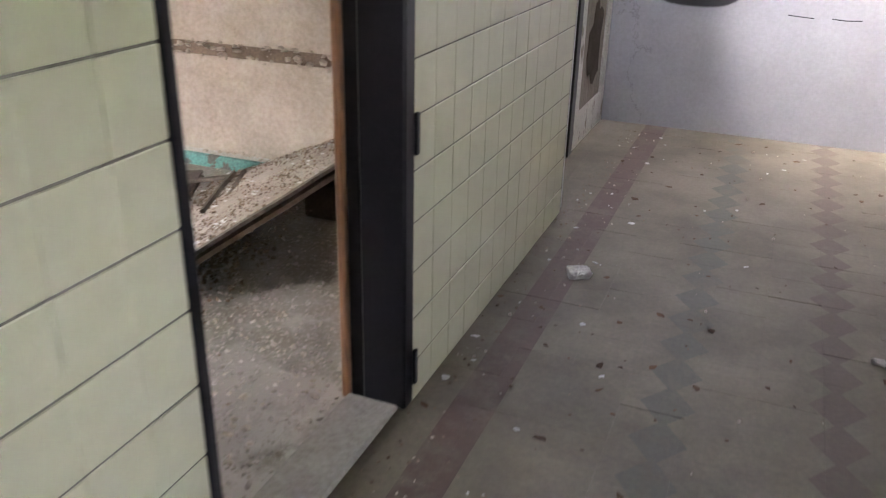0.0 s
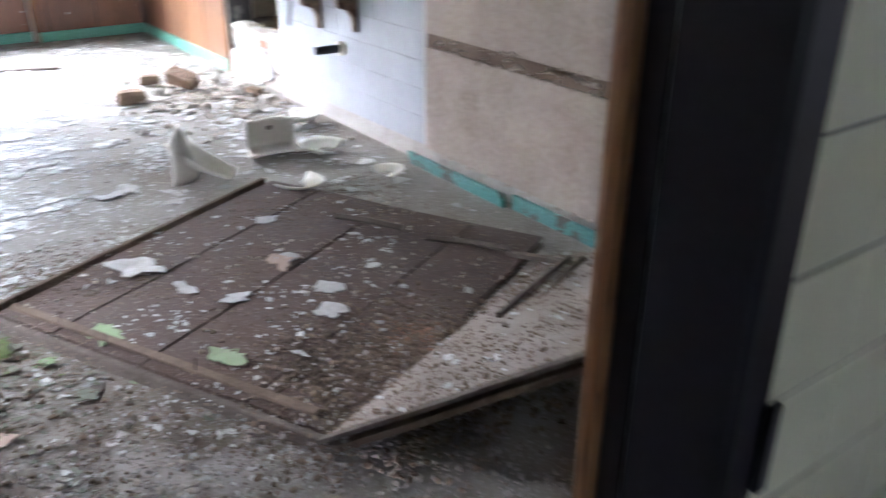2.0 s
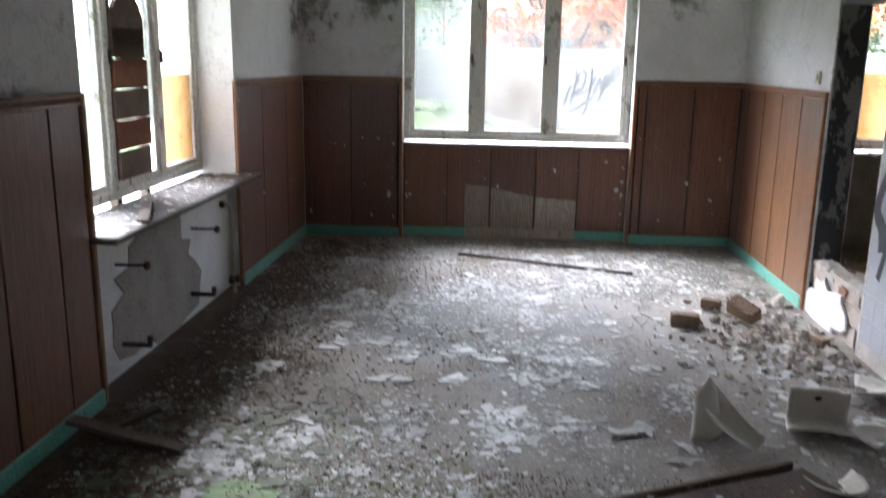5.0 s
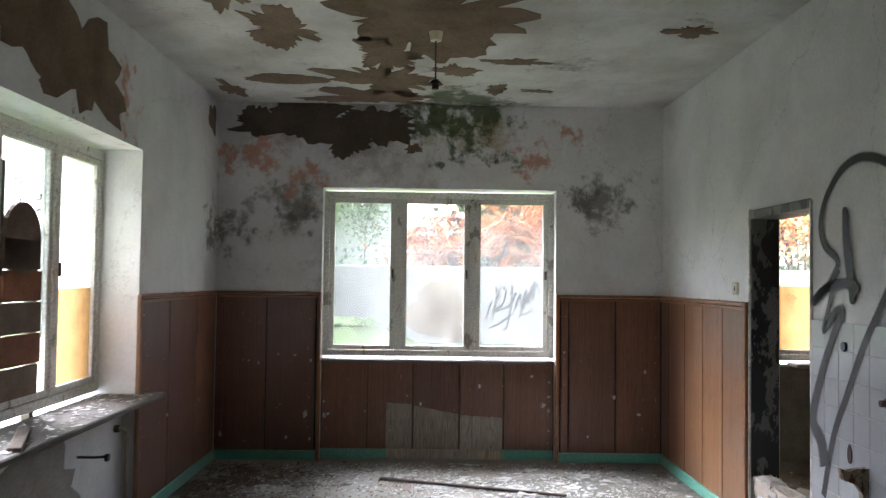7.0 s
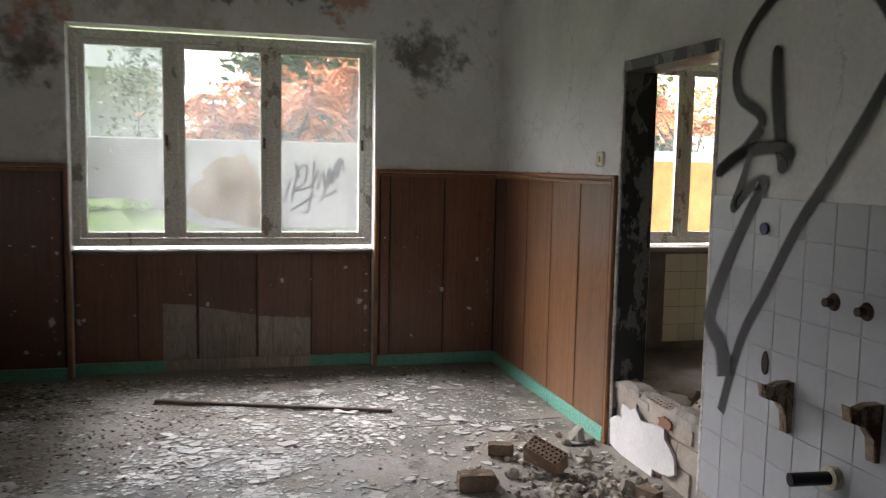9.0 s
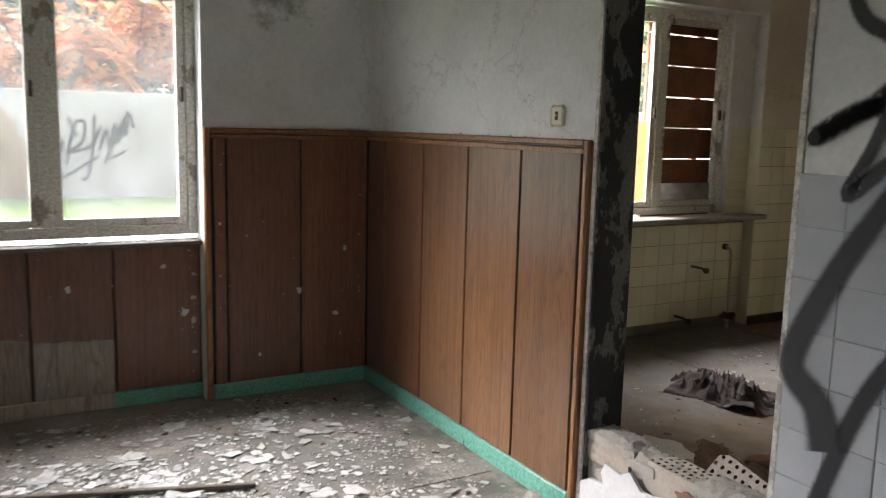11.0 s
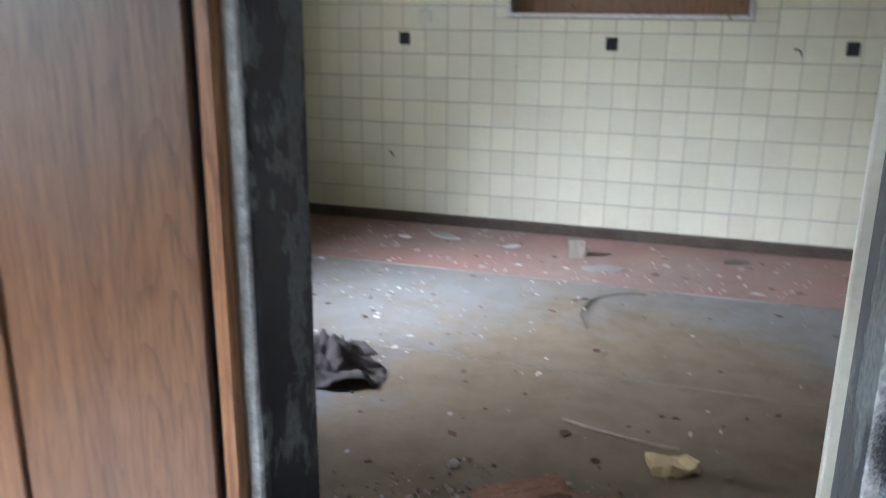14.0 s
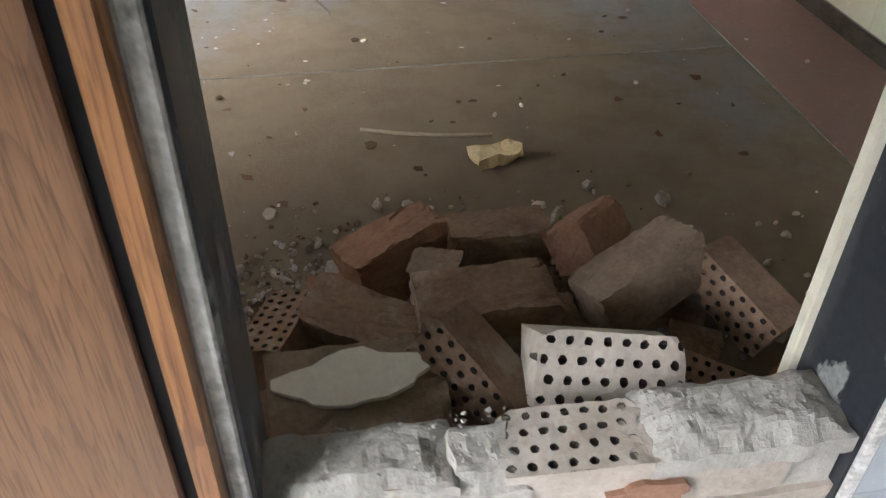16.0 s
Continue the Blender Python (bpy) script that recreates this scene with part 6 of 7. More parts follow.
for k, (key, pts) in enumerate(STROKES.items()):
    bm = bmesh.new()
    ribbon(bm, pts, wides[key], lambda p: (p.x, 3.6585 - 0.0004 * k, p.y))
    part("stroke", bm, M_spray, g)
bm = bmesh.new()
for x, z, r in ((-5.15, 1.545, 0.028), (-5.12, 1.6, 0.032), (-5.565, 1.52, 0.02), (-5.22, 1.985, 0.022)):
    cyl(bm, (x, 3.657, z), (0, -1, 0), r, 0.001, 18)
part("paint_blot", bm, M_graf, g)
g = thing("corridor_graffiti", (0, 0, 0), "black spray-paint arc on a corridor wall", "graffiti", kind="structure")
bm = bmesh.new()
ribbon(bm, [(-0.80, 1.0), (-0.77, 0.86), (-0.55, 0.83), (-0.35, 0.86), (-0.25, 1.0), (-0.4, 1.2), (-0.7, 1.2), (-0.80, 1.0)], lambda t: 0.05, lambda p: (p.x, 5.657, p.y))
part("stroke", bm, M_spray, g)
bm = bmesh.new()
ribbon(bm, [(0.0, 0.79), (0.06, 0.785), (0.15, 0.78)], lambda t: 0.004, lambda p: (p.x, 5.657, p.y))
ribbon(bm, [(0.25, 0.785), (0.33, 0.78), (0.42, 0.785)], lambda t: 0.004, lambda p: (p.x, 5.657, p.y))
part("stroke", bm, M_graf, g)

# ---- fittings on the tiled wall ----
for x, z in ((-4.834, 1.077), (-4.681, 1.07)):
    f = thing("water_outlet", (x, 3.66, z), "old chrome water outlet with flange on tiles", "water outlet", "basin water outlets")
    bm = bmesh.new()
    cyl(bm, (0, 0, 0), (0, -1, 0), 0.032, 0.012, 18, 0.024)
    part("flange", bm, M_iron, f)
    bm = bmesh.new()
    cyl(bm, (0, -0.01, 0), (0, -1, 0), 0.016, 0.03, 12)
    part("stub", bm, M_iron, f)
for x, z in ((-5.03, 0.70), (-4.60, 0.74)):
    bm = bmesh.new()
    prof = [(0.0, 0.045), (0.0, -0.15), (0.02, -0.15), (0.03, -0.07), (0.06, -0.03), (0.12, -0.01), (0.13, 0.045), (0.10, 0.03), (0.05, 0.045)]
    a = [bm.verts.new((-0.02, -d, h)) for d, h in prof]
    b2 = [bm.verts.new((0.02, -d, h)) for d, h in prof]
    bm.faces.new(a)
    bm.faces.new(b2[::-1])
    for k in range(len(prof)):
        bm.faces.new([a[k], b2[k], b2[(k + 1) % len(prof)], a[(k + 1) % len(prof)]])
    bmesh.ops.recalc_face_normals(bm, faces=bm.faces)
    ob = part("basin_bracket", bm, M_bracket)
    ob.matrix_basis = pose(x, 3.66, z)
    tagged(ob, "cast-iron washbasin bracket, chipped paint", "bracket", "basin brackets")
w = thing("waste_pipe", (-4.77, 3.66, 0.47), "black waste pipe stub through a beige collar", "pipe")
bm = bmesh.new()
cyl(bm, (0, 0, 0), (0, -1, 0), 0.042, 0.03, 18)
part("collar", bm, M_pipe, w, "beige collar")
bm = bmesh.new()
cyl(bm, (0, -0.02, 0), (-0.15, -1, -0.02), 0.024, 0.15, 16)
part("pipe", bm, M_blackgloss, w, "black plastic pipe")
bm = bmesh.new()
ragged(bm, 0.02, 0.045, 0.006, 3, 16, 0.05, pose(-5.182, 3.66, 0.777, 90, 0, 0))
tagged(part("wall_plate", bm, M_iron), "small oval metal fixing plate on tiles", "fixing plate")
bm = bmesh.new()
cyl(bm, (-5.23, 3.66, 1.303), (0, -1, 0), 0.024, 0.012, 16)
tagged(part("wall_hook", bm, surface("blue_plastic", (0.02, 0.03, 0.12), (0.012, 0.02, 0.07), None, 8, 60, 0.35, 0.05)), "round dark blue hook stuck on tiles", "hook")
sw = thing("light_switch", (-6.728, 3.669, 1.578), "yellowed plastic light switch above the panelling", "light switch")
bm = bmesh.new()
box(bm, -0.041, 0.041, -0.012, 0, -0.043, 0.043, bev=0.012)
part("plate", bm, M_plastic, sw)
part("rocker", boxed(-0.009, 0.009, -0.0155, -0.011, -0.017, 0.017, bev=0.002), M_blackgloss, sw, "dark slot of the rocker")
part("screw", boxed(-0.002, 0.002, -0.0165, -0.0155, -0.002, 0.006), M_plastic, sw)

# ---- radiator niche ----
for x, z, name in ((-4.83, 0.60, ""), (-5.88, 0.575, "")):
    bk = thing("radiator_bracket", (x, -0.425, z), "rusty radiator bracket sticking out of a niche wall", "radiator bracket", "radiator brackets")
    bm = bmesh.new()
    tube(bm, [(0, 0, 0), (0, 0.1, 0), (0, 0.18, 0.005)], 0.008, 6)
    part("rod", bm, M_iron, bk)
    bm = bmesh.new()
    cyl(bm, (0, 0.16, 0.0), (0, 1, 0), 0.022, 0.02, 8)
    part("cup", bm, M_iron, bk)
for x in (-4.85, -5.82):
    bk = thing("radiator_bracket", (x, -0.425, 0.16), "rusty lower radiator bracket in a niche", "radiator bracket", "radiator brackets")
    bm = bmesh.new()
    box(bm, -0.012, 0.012, 0, 0.16, -0.012, 0.01, bev=0.003)
    part("rod", bm, M_iron, bk)
    part("hook", boxed(-0.012, 0.012, 0.14, 0.165, 0.01, 0.05, bev=0.003), M_iron, bk)


def riser(at, turn):
    pi = thing("heating_pipe", at, "cream painted heating pipe with rusty valves", "pipe", turn=(0, 0, turn))
    bm = bmesh.new()
    tube(bm, [(0, 0.0, 0.64), (0, 0.05, 0.64), (0, 0.075, 0.62), (0, 0.08, 0.58), (0, 0.08, 0.3), (0, 0.08, 0.0)], 0.014, 10)
    part("pipe", bm, M_pipe, pi)
    bm = bmesh.new()
    cyl(bm, (0, 0.05, 0.10), (0, 1, 0), 0.028, 0.07, 10)
    cyl(bm, (-0.07, 0.08, 0.10), (1, 0, 0), 0.02, 0.14, 10)
    part("valve", bm, M_iron, pi, "rusty valve")
    bm = bmesh.new()
    cyl(bm, (0, 0.0, 0.64), (0, 1, 0), 0.024, 0.03, 10)
    part("flange", bm, M_iron, pi)


riser((-6.42, -0.42, 0), 0)
riser((-8.60, 6.78, 0), -90)
for y, z in ((6.45, 0.5), (6.3, 0.12)):
    bk = thing("radiator_bracket", (-8.61, y, z), "rusty radiator bracket on yellow tiles", "radiator bracket", "kitchen radiator brackets", turn=(0, 0, -90))
    bm = bmesh.new()
    tube(bm, [(0, 0, 0), (0, 0.1, 0), (0, 0.17, -0.02)], 0.01, 6)
    part("rod", bm, M_iron, bk)
    bm = bmesh.new()
    cyl(bm, (0, 0.14, -0.012), (0, 1, 0), 0.022, 0.02, 8)
    part("cup", bm, M_iron, bk)

# ---- ceiling ----
peels = [(-6.0, 1.55, 0.75, 0.5, M_brownpeel), (-6.9, 1.25, 0.45, 0.22, M_brownpeel), (-7.6, 1.2, 0.5, 0.32, M_brownpeel), (-8.25, 1.0, 0.25, 0.5, M_brownpeel), (-7.62, 0.42, 0.16, 0.33, M_brownpeel), (-6.3, 0.6, 0.35, 0.2, M_brownpeel),
         (-7.3, 1.75, 0.16, 0.12, M_brownpeel), (-7.85, 2.1, 0.16, 0.08, M_brownpeel), (-7.0, 2.2, 0.07, 0.2, M_brownpeel), (-6.2, 3.2, 0.1, 0.13, M_brownpeel), (-8.0, -0.1, 0.25, 0.09, M_brownpeel), (-7.9, 2.45, 0.05, 0.12, M_brownpeel), (-5.6, 0.4, 0.3, 0.15, M_brownpeel)]
for k, (x, y, rx, ry, m_) in enumerate(peels):
    bm = bmesh.new()
    ragged(bm, rx, ry, 0.004, 400 + k, 80, 0.12 if k == 4 else 0.62, pose(x, y, HIGH - 0.004))
    tagged(part("ceiling_peel", bm, m_), "bare brown patch where ceiling paint peeled", "peeled patch", kind="structure")
for k, (y, z, ry, rz) in enumerate([(0.45, 3.02, 0.55, 0.16), (1.05, 2.99, 0.38, 0.17), (-0.02, 3.03, 0.16, 0.13), (0.80, 2.84, 0.2, 0.13), (1.41, 2.79, 0.07, 0.04)]):
    bm = bmesh.new()
    ragged(bm, ry, rz, 0.005, 430 + k, 72, 0.42, Matrix.Translation((-8.52, y, z)) @ Matrix(((0, 0, 1, 0), (1, 0, 0, 0), (0, 1, 0, 0), (0, 0, 0, 1))) @ Matrix.Translation((0, 0, 0.0005 * k)))
    tagged(part("wall_peel", bm, M_substrate if k < 4 else M_brownpeel), "dark bare render where plaster fell off", "peeled patch", kind="structure")
for k, (x, z, rx, rz) in enumerate([(-5.6, 2.78, 0.55, 0.3), (-5.1, 2.85, 0.4, 0.28), (-8.3, 3.0, 0.12, 0.12)]):
    bm = bmesh.new()
    ragged(bm, rx, rz, 0.005, 450 + k, 36, 0.4, Matrix.Translation((x, -0.35, z)) @ Matrix(((1, 0, 0, 0), (0, 0, 1, 0), (0, 1, 0, 0), (0, 0, 0, 1))) @ Matrix.Translation((0, 0, 0.0005 * k)))
    tagged(part("wall_peel", bm, M_brownpeel), "bare brown render where plaster fell off", "peeled patch", kind="structure")
lamp = thing("ceiling_lamp", (-6.3, 1.59, HIGH), "broken pendant lamp holder hanging without a shade", "ceiling lamp")
bm = bmesh.new()
cyl(bm, (0, 0, -0.001), (0, 0, -1), 0.045, 0.06, 18, 0.035)
part("canopy", bm, M_plastic, lamp, "dirty white porcelain cup")
bm = bmesh.new()
tube(bm, [(0, 0, -0.05), (0.005, 0, -0.2), (0, 0, -0.33)], 0.006, 6)
part("rod", bm, M_iron, lamp)
bm = bmesh.new()
cyl(bm, (0, 0, -0.31), (0, 0, -1), 0.02, 0.03, 12, 0.05)
cyl(bm, (0, 0, -0.335), (0, 0, -1), 0.022, 0.035, 12)
part("holder", bm, M_iron, lamp)

# ---- kitchen ----
hatch = thing("serving_hatch", (-6.35, 7.8, 1.61), "white framed serving hatch closed by a brown board", "serving hatch", kind="structure")
part("board", boxed(-0.69, 0.69, 0.13, 0.15, -0.23, 0.23), M_hatch, hatch, "brown veneer board")
for a in ((-0.715, 0.715, -0.03, 0.14, 0.215, 0.25), (-0.715, 0.715, -0.03, 0.14, -0.25, -0.225), (-0.715, -0.69, -0.03, 0.14, -0.225, 0.215), (0.69, 0.715, -0.03, 0.14, -0.225, 0.215)):
    part("frame", boxed(*a, bev=0.003), M_winpaint, hatch, "white painted frame")
for x, z, m_, lab in ((-7.74, 1.218, M_blackgloss, "black square socket box in yellow tiles"), (-6.42, 1.21, M_blackgloss, "black square socket box in yellow tiles"), (-5.1, 1.21, M_blackgloss, "black square socket box in yellow tiles"), (-7.6, 1.355, M_plastic, "beige square cover plate on tiles")):
    so = thing("wall_socket", (x, 7.79, z), lab, "socket", "kitchen sockets")
    wx = 0.035 if m_ is M_blackgloss else 0.045
    part("plate", boxed(-wx, wx, -0.008, 0.0, -0.038, 0.038, bev=0.004), m_, so)
    part("cover", boxed(-0.018, 0.018, -0.011, -0.008, -0.018, 0.018, bev=0.002), m_, so)
for x, y, z in ((-7.85, 7.79, 0.48), (-8.3, 7.79, 1.66), (-8.505, 7.45, 1.05), (-5.4, 7.79, 1.2)):
    bm = bmesh.new()
    tube(bm, [(0, 0, 0), (0.01, -0.02, 0.004), (0.03, -0.03, -0.004), (0.035, -0.025, -0.03)], 0.005, 6)
    ob = part("wall_clip", bm, M_iron)
    ob.matrix_basis = pose(x, y, z)
    tagged(ob, "bent rusty pipe clip fixed to tiles", "pipe clip", "kitchen pipe clips")


def heap(w, d, h, seed):
    """A crumpled cloth: ridged folds that run across each other, with an uneven hem."""
    bm = bmesh.new()
    bmesh.ops.create_grid(bm, x_segments=72, y_segments=54, size=0.5)
    for v in bm.verts:
        x, y = v.co.x * 2, v.co.y * 2
        r = math.sqrt(x * x + y * y) * (1 + 0.5 * noise.noise((x * 1.5 + seed, y * 1.5, 0)))
        edge = max(0.0, 1 - r ** 3)
        wx, wy = x + 0.35 * noise.noise((x * 2, y * 2, seed)), y + 0.35 * noise.noise((x * 2, y * 2, seed + 5))
        fold = (1 - abs(noise.noise((wx * 1.6, wy * 4.2, seed)))) ** 5 + 0.6 * (1 - abs(noise.noise((wx * 4.0 + 3, wy * 2.2, seed)))) ** 6
        v.co = Vector((x * w / 2 + 0.02 * noise.noise((y * 4, seed, 1)), y * d / 2 + 0.02 * noise.noise((x * 4, seed, 2)), h * edge * (0.25 + 0.95 * fold)))
    bmesh.ops.delete(bm, geom=[v for v in bm.verts if v.co.z < 0.0015], context="VERTS")
    r = bmesh.ops.extrude_face_region(bm, geom=bm.faces[:])
    bmesh.ops.translate(bm, vec=(0, 0, -0.004), verts=[q for q in r["geom"] if isinstance(q, bmesh.types.BMVert)])
    for v in bm.verts:
        v.co.z = max(0.001, v.co.z)
    bmesh.ops.recalc_face_normals(bm, faces=bm.faces)
    for f in bm.faces:
        f.smooth = True
    return bm


cl = part("crumpled_cloth", heap(0.62, 0.42, 0.10, 6), M_cloth)
cl.matrix_basis = pose(-7.28, 5.40, 0.0, 0, 0, 20)
tagged(cl, "crumpled dark dirty cloth heaped on the kitchen floor", "cloth")
cl = part("crumpled_cloth", heap(0.40, 0.14, 0.06, 9), M_cloth)
cl.matrix_basis = pose(-7.52, 5.48, 0.0, 0, 0, 35)
tagged(cl, "dark sleeve of cloth trailing on the floor", "cloth")
bm = rough_block(0.15, 0.07, 0.03, 51, 0.02)
ob = part("foam_scrap", bm, M_foam)
ob.matrix_basis = pose(-5.84, 5.06, 0.018, 0, 0, 12)
tagged(ob, "torn scrap of yellowed foam on lino", "foam scrap")
bm = bmesh.new()
tube(bm, [(-6.23, 5.28, 0.006), (-6.12, 5.24, 0.007), (-6.0, 5.21, 0.007), (-5.83, 5.19, 0.006)], 0.006, 6)
tagged(part("cable", bm, M_cable), "short piece of pale cable on lino", "cable")
bm = bmesh.new()
tube(bm, [Vector((*p.xy, 0.005)) for p in spline([(-6.28, 6.20), (-6.33, 6.4), (-6.28, 6.62), (-6.15, 6.74), (-6.05, 6.76)], 6)], 0.004, 5)
tagged(part("wire", bm, M_stick), "curled thin wire on lino", "wire")
ob = part("wood_block", rough_block(0.09, 0.07, 0.11, 8, 0.004), M_stripped)
ob.matrix_basis = pose(-6.5, 7.33, 0.056, 0, 0, 15)
tagged(ob, "small pale wooden block on the floor", "wood block")
for k, (x, y, l_, t_, m_) in enumerate([(-7.36, 7.5, 0.22, -25, M_concrete), (-6.3, 7.12, 0.24, 10, M_concrete), (-5.6, 7.5, 0.16, 20, M_stick), (-4.85, 6.7, 0.12, 60, M_whiteflake), (-4.72, 6.85, 0.1, 10, M_whiteflake), (-6.9, 7.4, 0.09, 40, M_whiteflake), (-7.6, 7.4, 0.08, 0, M_whiteflake)]):
    bm = bmesh.new()
    ragged(bm, l_ / 2, l_ / 5, 0.012, 500 + k, 14, 0.3)
    ob = part("plaster_shard", bm, m_)
    ob.matrix_basis = pose(x, y, 0.004, 0, 0, t_)
    tagged(ob, "flat broken shard on the kitchen floor", "plaster shard", "kitchen floor shards")

for j in range(11):
    part("niche_tile", boxed(-8.618, -8.611, 6.765, 6.99, 0.90 + j * 0.0615 if j == 0 else 0.90 + 0.0615 * j, 0.90 + 0.0615 * j + 0.058, bev=0.001), M_yellowtile, bpy.data.objects["yellow_tiles_niche"])

# ---- corridor ----
leaf = thing("corridor_door", (-1.105, 4.78, 0.0), "old grey panelled door with a broken dark panel", "door", kind="structure")
part("stile", boxed(-0.02, 0.02, 0.0, 0.14, 0.0, 2.0, bev=0.004), M_winpaint, leaf)
part("stile", boxed(-0.02, 0.02, 0.74, 0.87, 0.0, 2.0, bev=0.004), M_winpaint, leaf)
part("rail", boxed(-0.018, 0.018, 0.14, 0.74, 0.0, 0.22, bev=0.004), M_winpaint, leaf)
part("rail", boxed(-0.018, 0.018, 0.14, 0.74, 0.92, 1.05, bev=0.004), M_winpaint, leaf)
part("panel", boxed(-0.008, 0.008, 0.14, 0.74, 0.22, 0.92), M_stripped, leaf)
part("panel", boxed(-0.008, 0.008, 0.14, 0.74, 1.05, 1.95), M_stripped, leaf)
bm = bmesh.new()
ragged(bm, 0.17, 0.26, 0.004, 71, 26, 0.4, Matrix.Translation((0.008, 0.48, 0.6)) @ Matrix(((0, 0, 1, 0), (1, 0, 0, 0), (0, 1, 0, 0), (0, 0, 0, 1))))
part("broken_field", bm, M_substrate, leaf, "dark broken field")
part("door_post", boxed(-0.06, 0.03, -0.10, -0.005, 0.0, 2.1, bev=0.005), M_blackgloss, leaf, "dark door post")
ob = part("plaster_lump", broken_brick(0.10, 0.065, 0.032, 63, 14), M_whiteflake)
ob.matrix_basis = pose(-0.62, 3.11, 0.016, 5, 0, 30)
tagged(ob, "white chip of fallen plaster on corridor tiles", "plaster lump")
bm = bmesh.new()
lump(bm, (0, 0, 0.012), 0.03, 62, 0.55, 2)
ob = part("plaster_lump", bm, M_mortar)
ob.matrix_basis = pose(0.5, 2.85, 0)
tagged(ob, "small dark chip on corridor tiles", "plaster lump")

# ---- outside ----
M_grass = surface("rough_grass", (0.13, 0.20, 0.05), (0.07, 0.11, 0.03), (0.18, 0.15, 0.09), 2, 30, 0.95, 0.6, 0.02)
M_leaf = surface("green_leaves", (0.12, 0.17, 0.08), (0.07, 0.11, 0.05), None, 2, 30, 0.7, 0.1, vary=0.5, island=True)
M_sumac = surface("orange_autumn_leaves", (0.66, 0.33, 0.12), (0.52, 0.17, 0.07), (0.66, 0.50, 0.20), 2.5, 20, 0.7, 0.1, vary=0.4, island=True)
M_trunk = surface("bark", (0.11, 0.085, 0.065), (0.06, 0.045, 0.035))
M_outwall = surface("weathered_garden_wall", (0.33, 0.32, 0.30), (0.24, 0.23, 0.21), (0.17, 0.155, 0.13), 1.2, 30, 0.93, 0.4, 0.01)
M_tan = surface("tan_bare_masonry", (0.22, 0.15, 0.07), (0.14, 0.09, 0.045), (0.34, 0.29, 0.20), 3, 30, 0.93, 0.5, 0.01)
bm = bmesh.new()
xs = [-400, -60, -25, -15, -13.5, -11, -9.6, -8, 60, 400]
ys = [-400, -40, -10, -3, 0.3, 1.4, 3, 8, 20, 60, 400]
gv = {}
for x in xs:
    for y in ys:
        gv[x, y] = bm.verts.new((x, y, -0.3 if x >= -9.6 else (0.1 if x == -11 else ((0.98 if y <= 0.3 else 0.55) if x > -20 else 0.9))))
for a, b_ in zip(xs, xs[1:]):
    for c_, d_ in zip(ys, ys[1:]):
        bm.faces.new([gv[a, c_], gv[b_, c_], gv[b_, d_], gv[a, d_]])
tagged(part("ground", bm, M_grass), "rough grassy ground rising to a garden wall", "ground", kind="structure")
gw = thing("garden_wall", (-15.0, 0, 0), "weathered concrete garden wall with a scribbled tag", "garden wall", kind="structure")
part("wall", boxed(-0.2, 0.0, -1.2, 16, 0.3, 1.84, bev=0.02), M_outwall, gw)
bm = bmesh.new()
ragged(bm, 0.62, 0.48, 0.02, 21, 40, 0.25, Matrix.Translation((0.0, 1.75, 1.05)) @ Matrix(((0, 0, 1, 0), (1, 0, 0, 0), (0, 1, 0, 0), (0, 0, 0, 1))))
part("bare_patch", bm, M_tan, gw, "tan patch of bare masonry")
bm = bmesh.new()
for pts in ([(2.62, 0.95), (2.72, 1.42), (2.84, 1.46), (2.80, 1.22), (2.62, 1.10), (2.90, 1.18), (3.02, 1.42)], [(2.95, 1.55), (2.93, 1.2), (2.86, 0.82), (2.78, 0.78)], [(2.58, 0.80), (2.75, 0.90), (2.98, 1.05)],
            [(3.0, 1.12), (3.08, 1.38), (3.12, 1.15), (3.18, 1.45), (3.22, 1.22), (3.28, 1.52), (3.30, 1.30), (3.36, 1.58), (3.40, 1.40)], [(3.34, 1.62), (3.2, 1.3), (3.05, 0.95)], [(2.66, 1.52), (2.74, 1.30)], [(3.12, 1.02), (3.3, 1.12)], [(2.5, 0.92), (2.6, 1.25)]):
    ribbon(bm, pts, lambda t: 0.026, lambda p: (0.006, p.x, p.y))
part("scribble", bm, M_graf, gw, "thin scribbled black tag")


def leaf_cloud(n, centre, spread, size, seed, droop=0.0):
    rng = random.Random(seed)
    o = Vector((seed, 0, 0))
    vs, fs = [], []
    while len(fs) < n:
        d = Vector([rng.gauss(0, 0.5) for _ in range(3)])
        if noise.noise(d * 1.6 + o) < -0.12:
            continue
        p = Vector(centre) + Vector([d[i] * spread[i] for i in range(3)])
        a = Euler([rng.uniform(-1, 1) + droop, rng.uniform(-1, 1), rng.uniform(0, 6.3)]).to_matrix()
        s = size * rng.uniform(0.5, 1.3)
        k = len(vs)
        vs += [p + a @ Vector(q) for q in ((-s, 0, 0), (0, -s * 0.4, 0), (s, 0, -s * 0.2), (0, s * 0.4, 0))]
        fs.append([k, k + 1, k + 2, k + 3])
    return vs, fs


def cloud_part(name, sets, material, parent, label=""):
    vs, fs = [], []
    for v, f in sets:
        o = len(vs)
        vs += v
        fs += [[o + i for i in q] for q in f]
    me = bpy.data.meshes.new(name)
    me.from_pydata([tuple(v) for v in vs], [], fs)
    me.materials.append(material)
    ob = new(name, me)
    ob.parent = parent
    if label:
        ob["label"] = label
    return ob


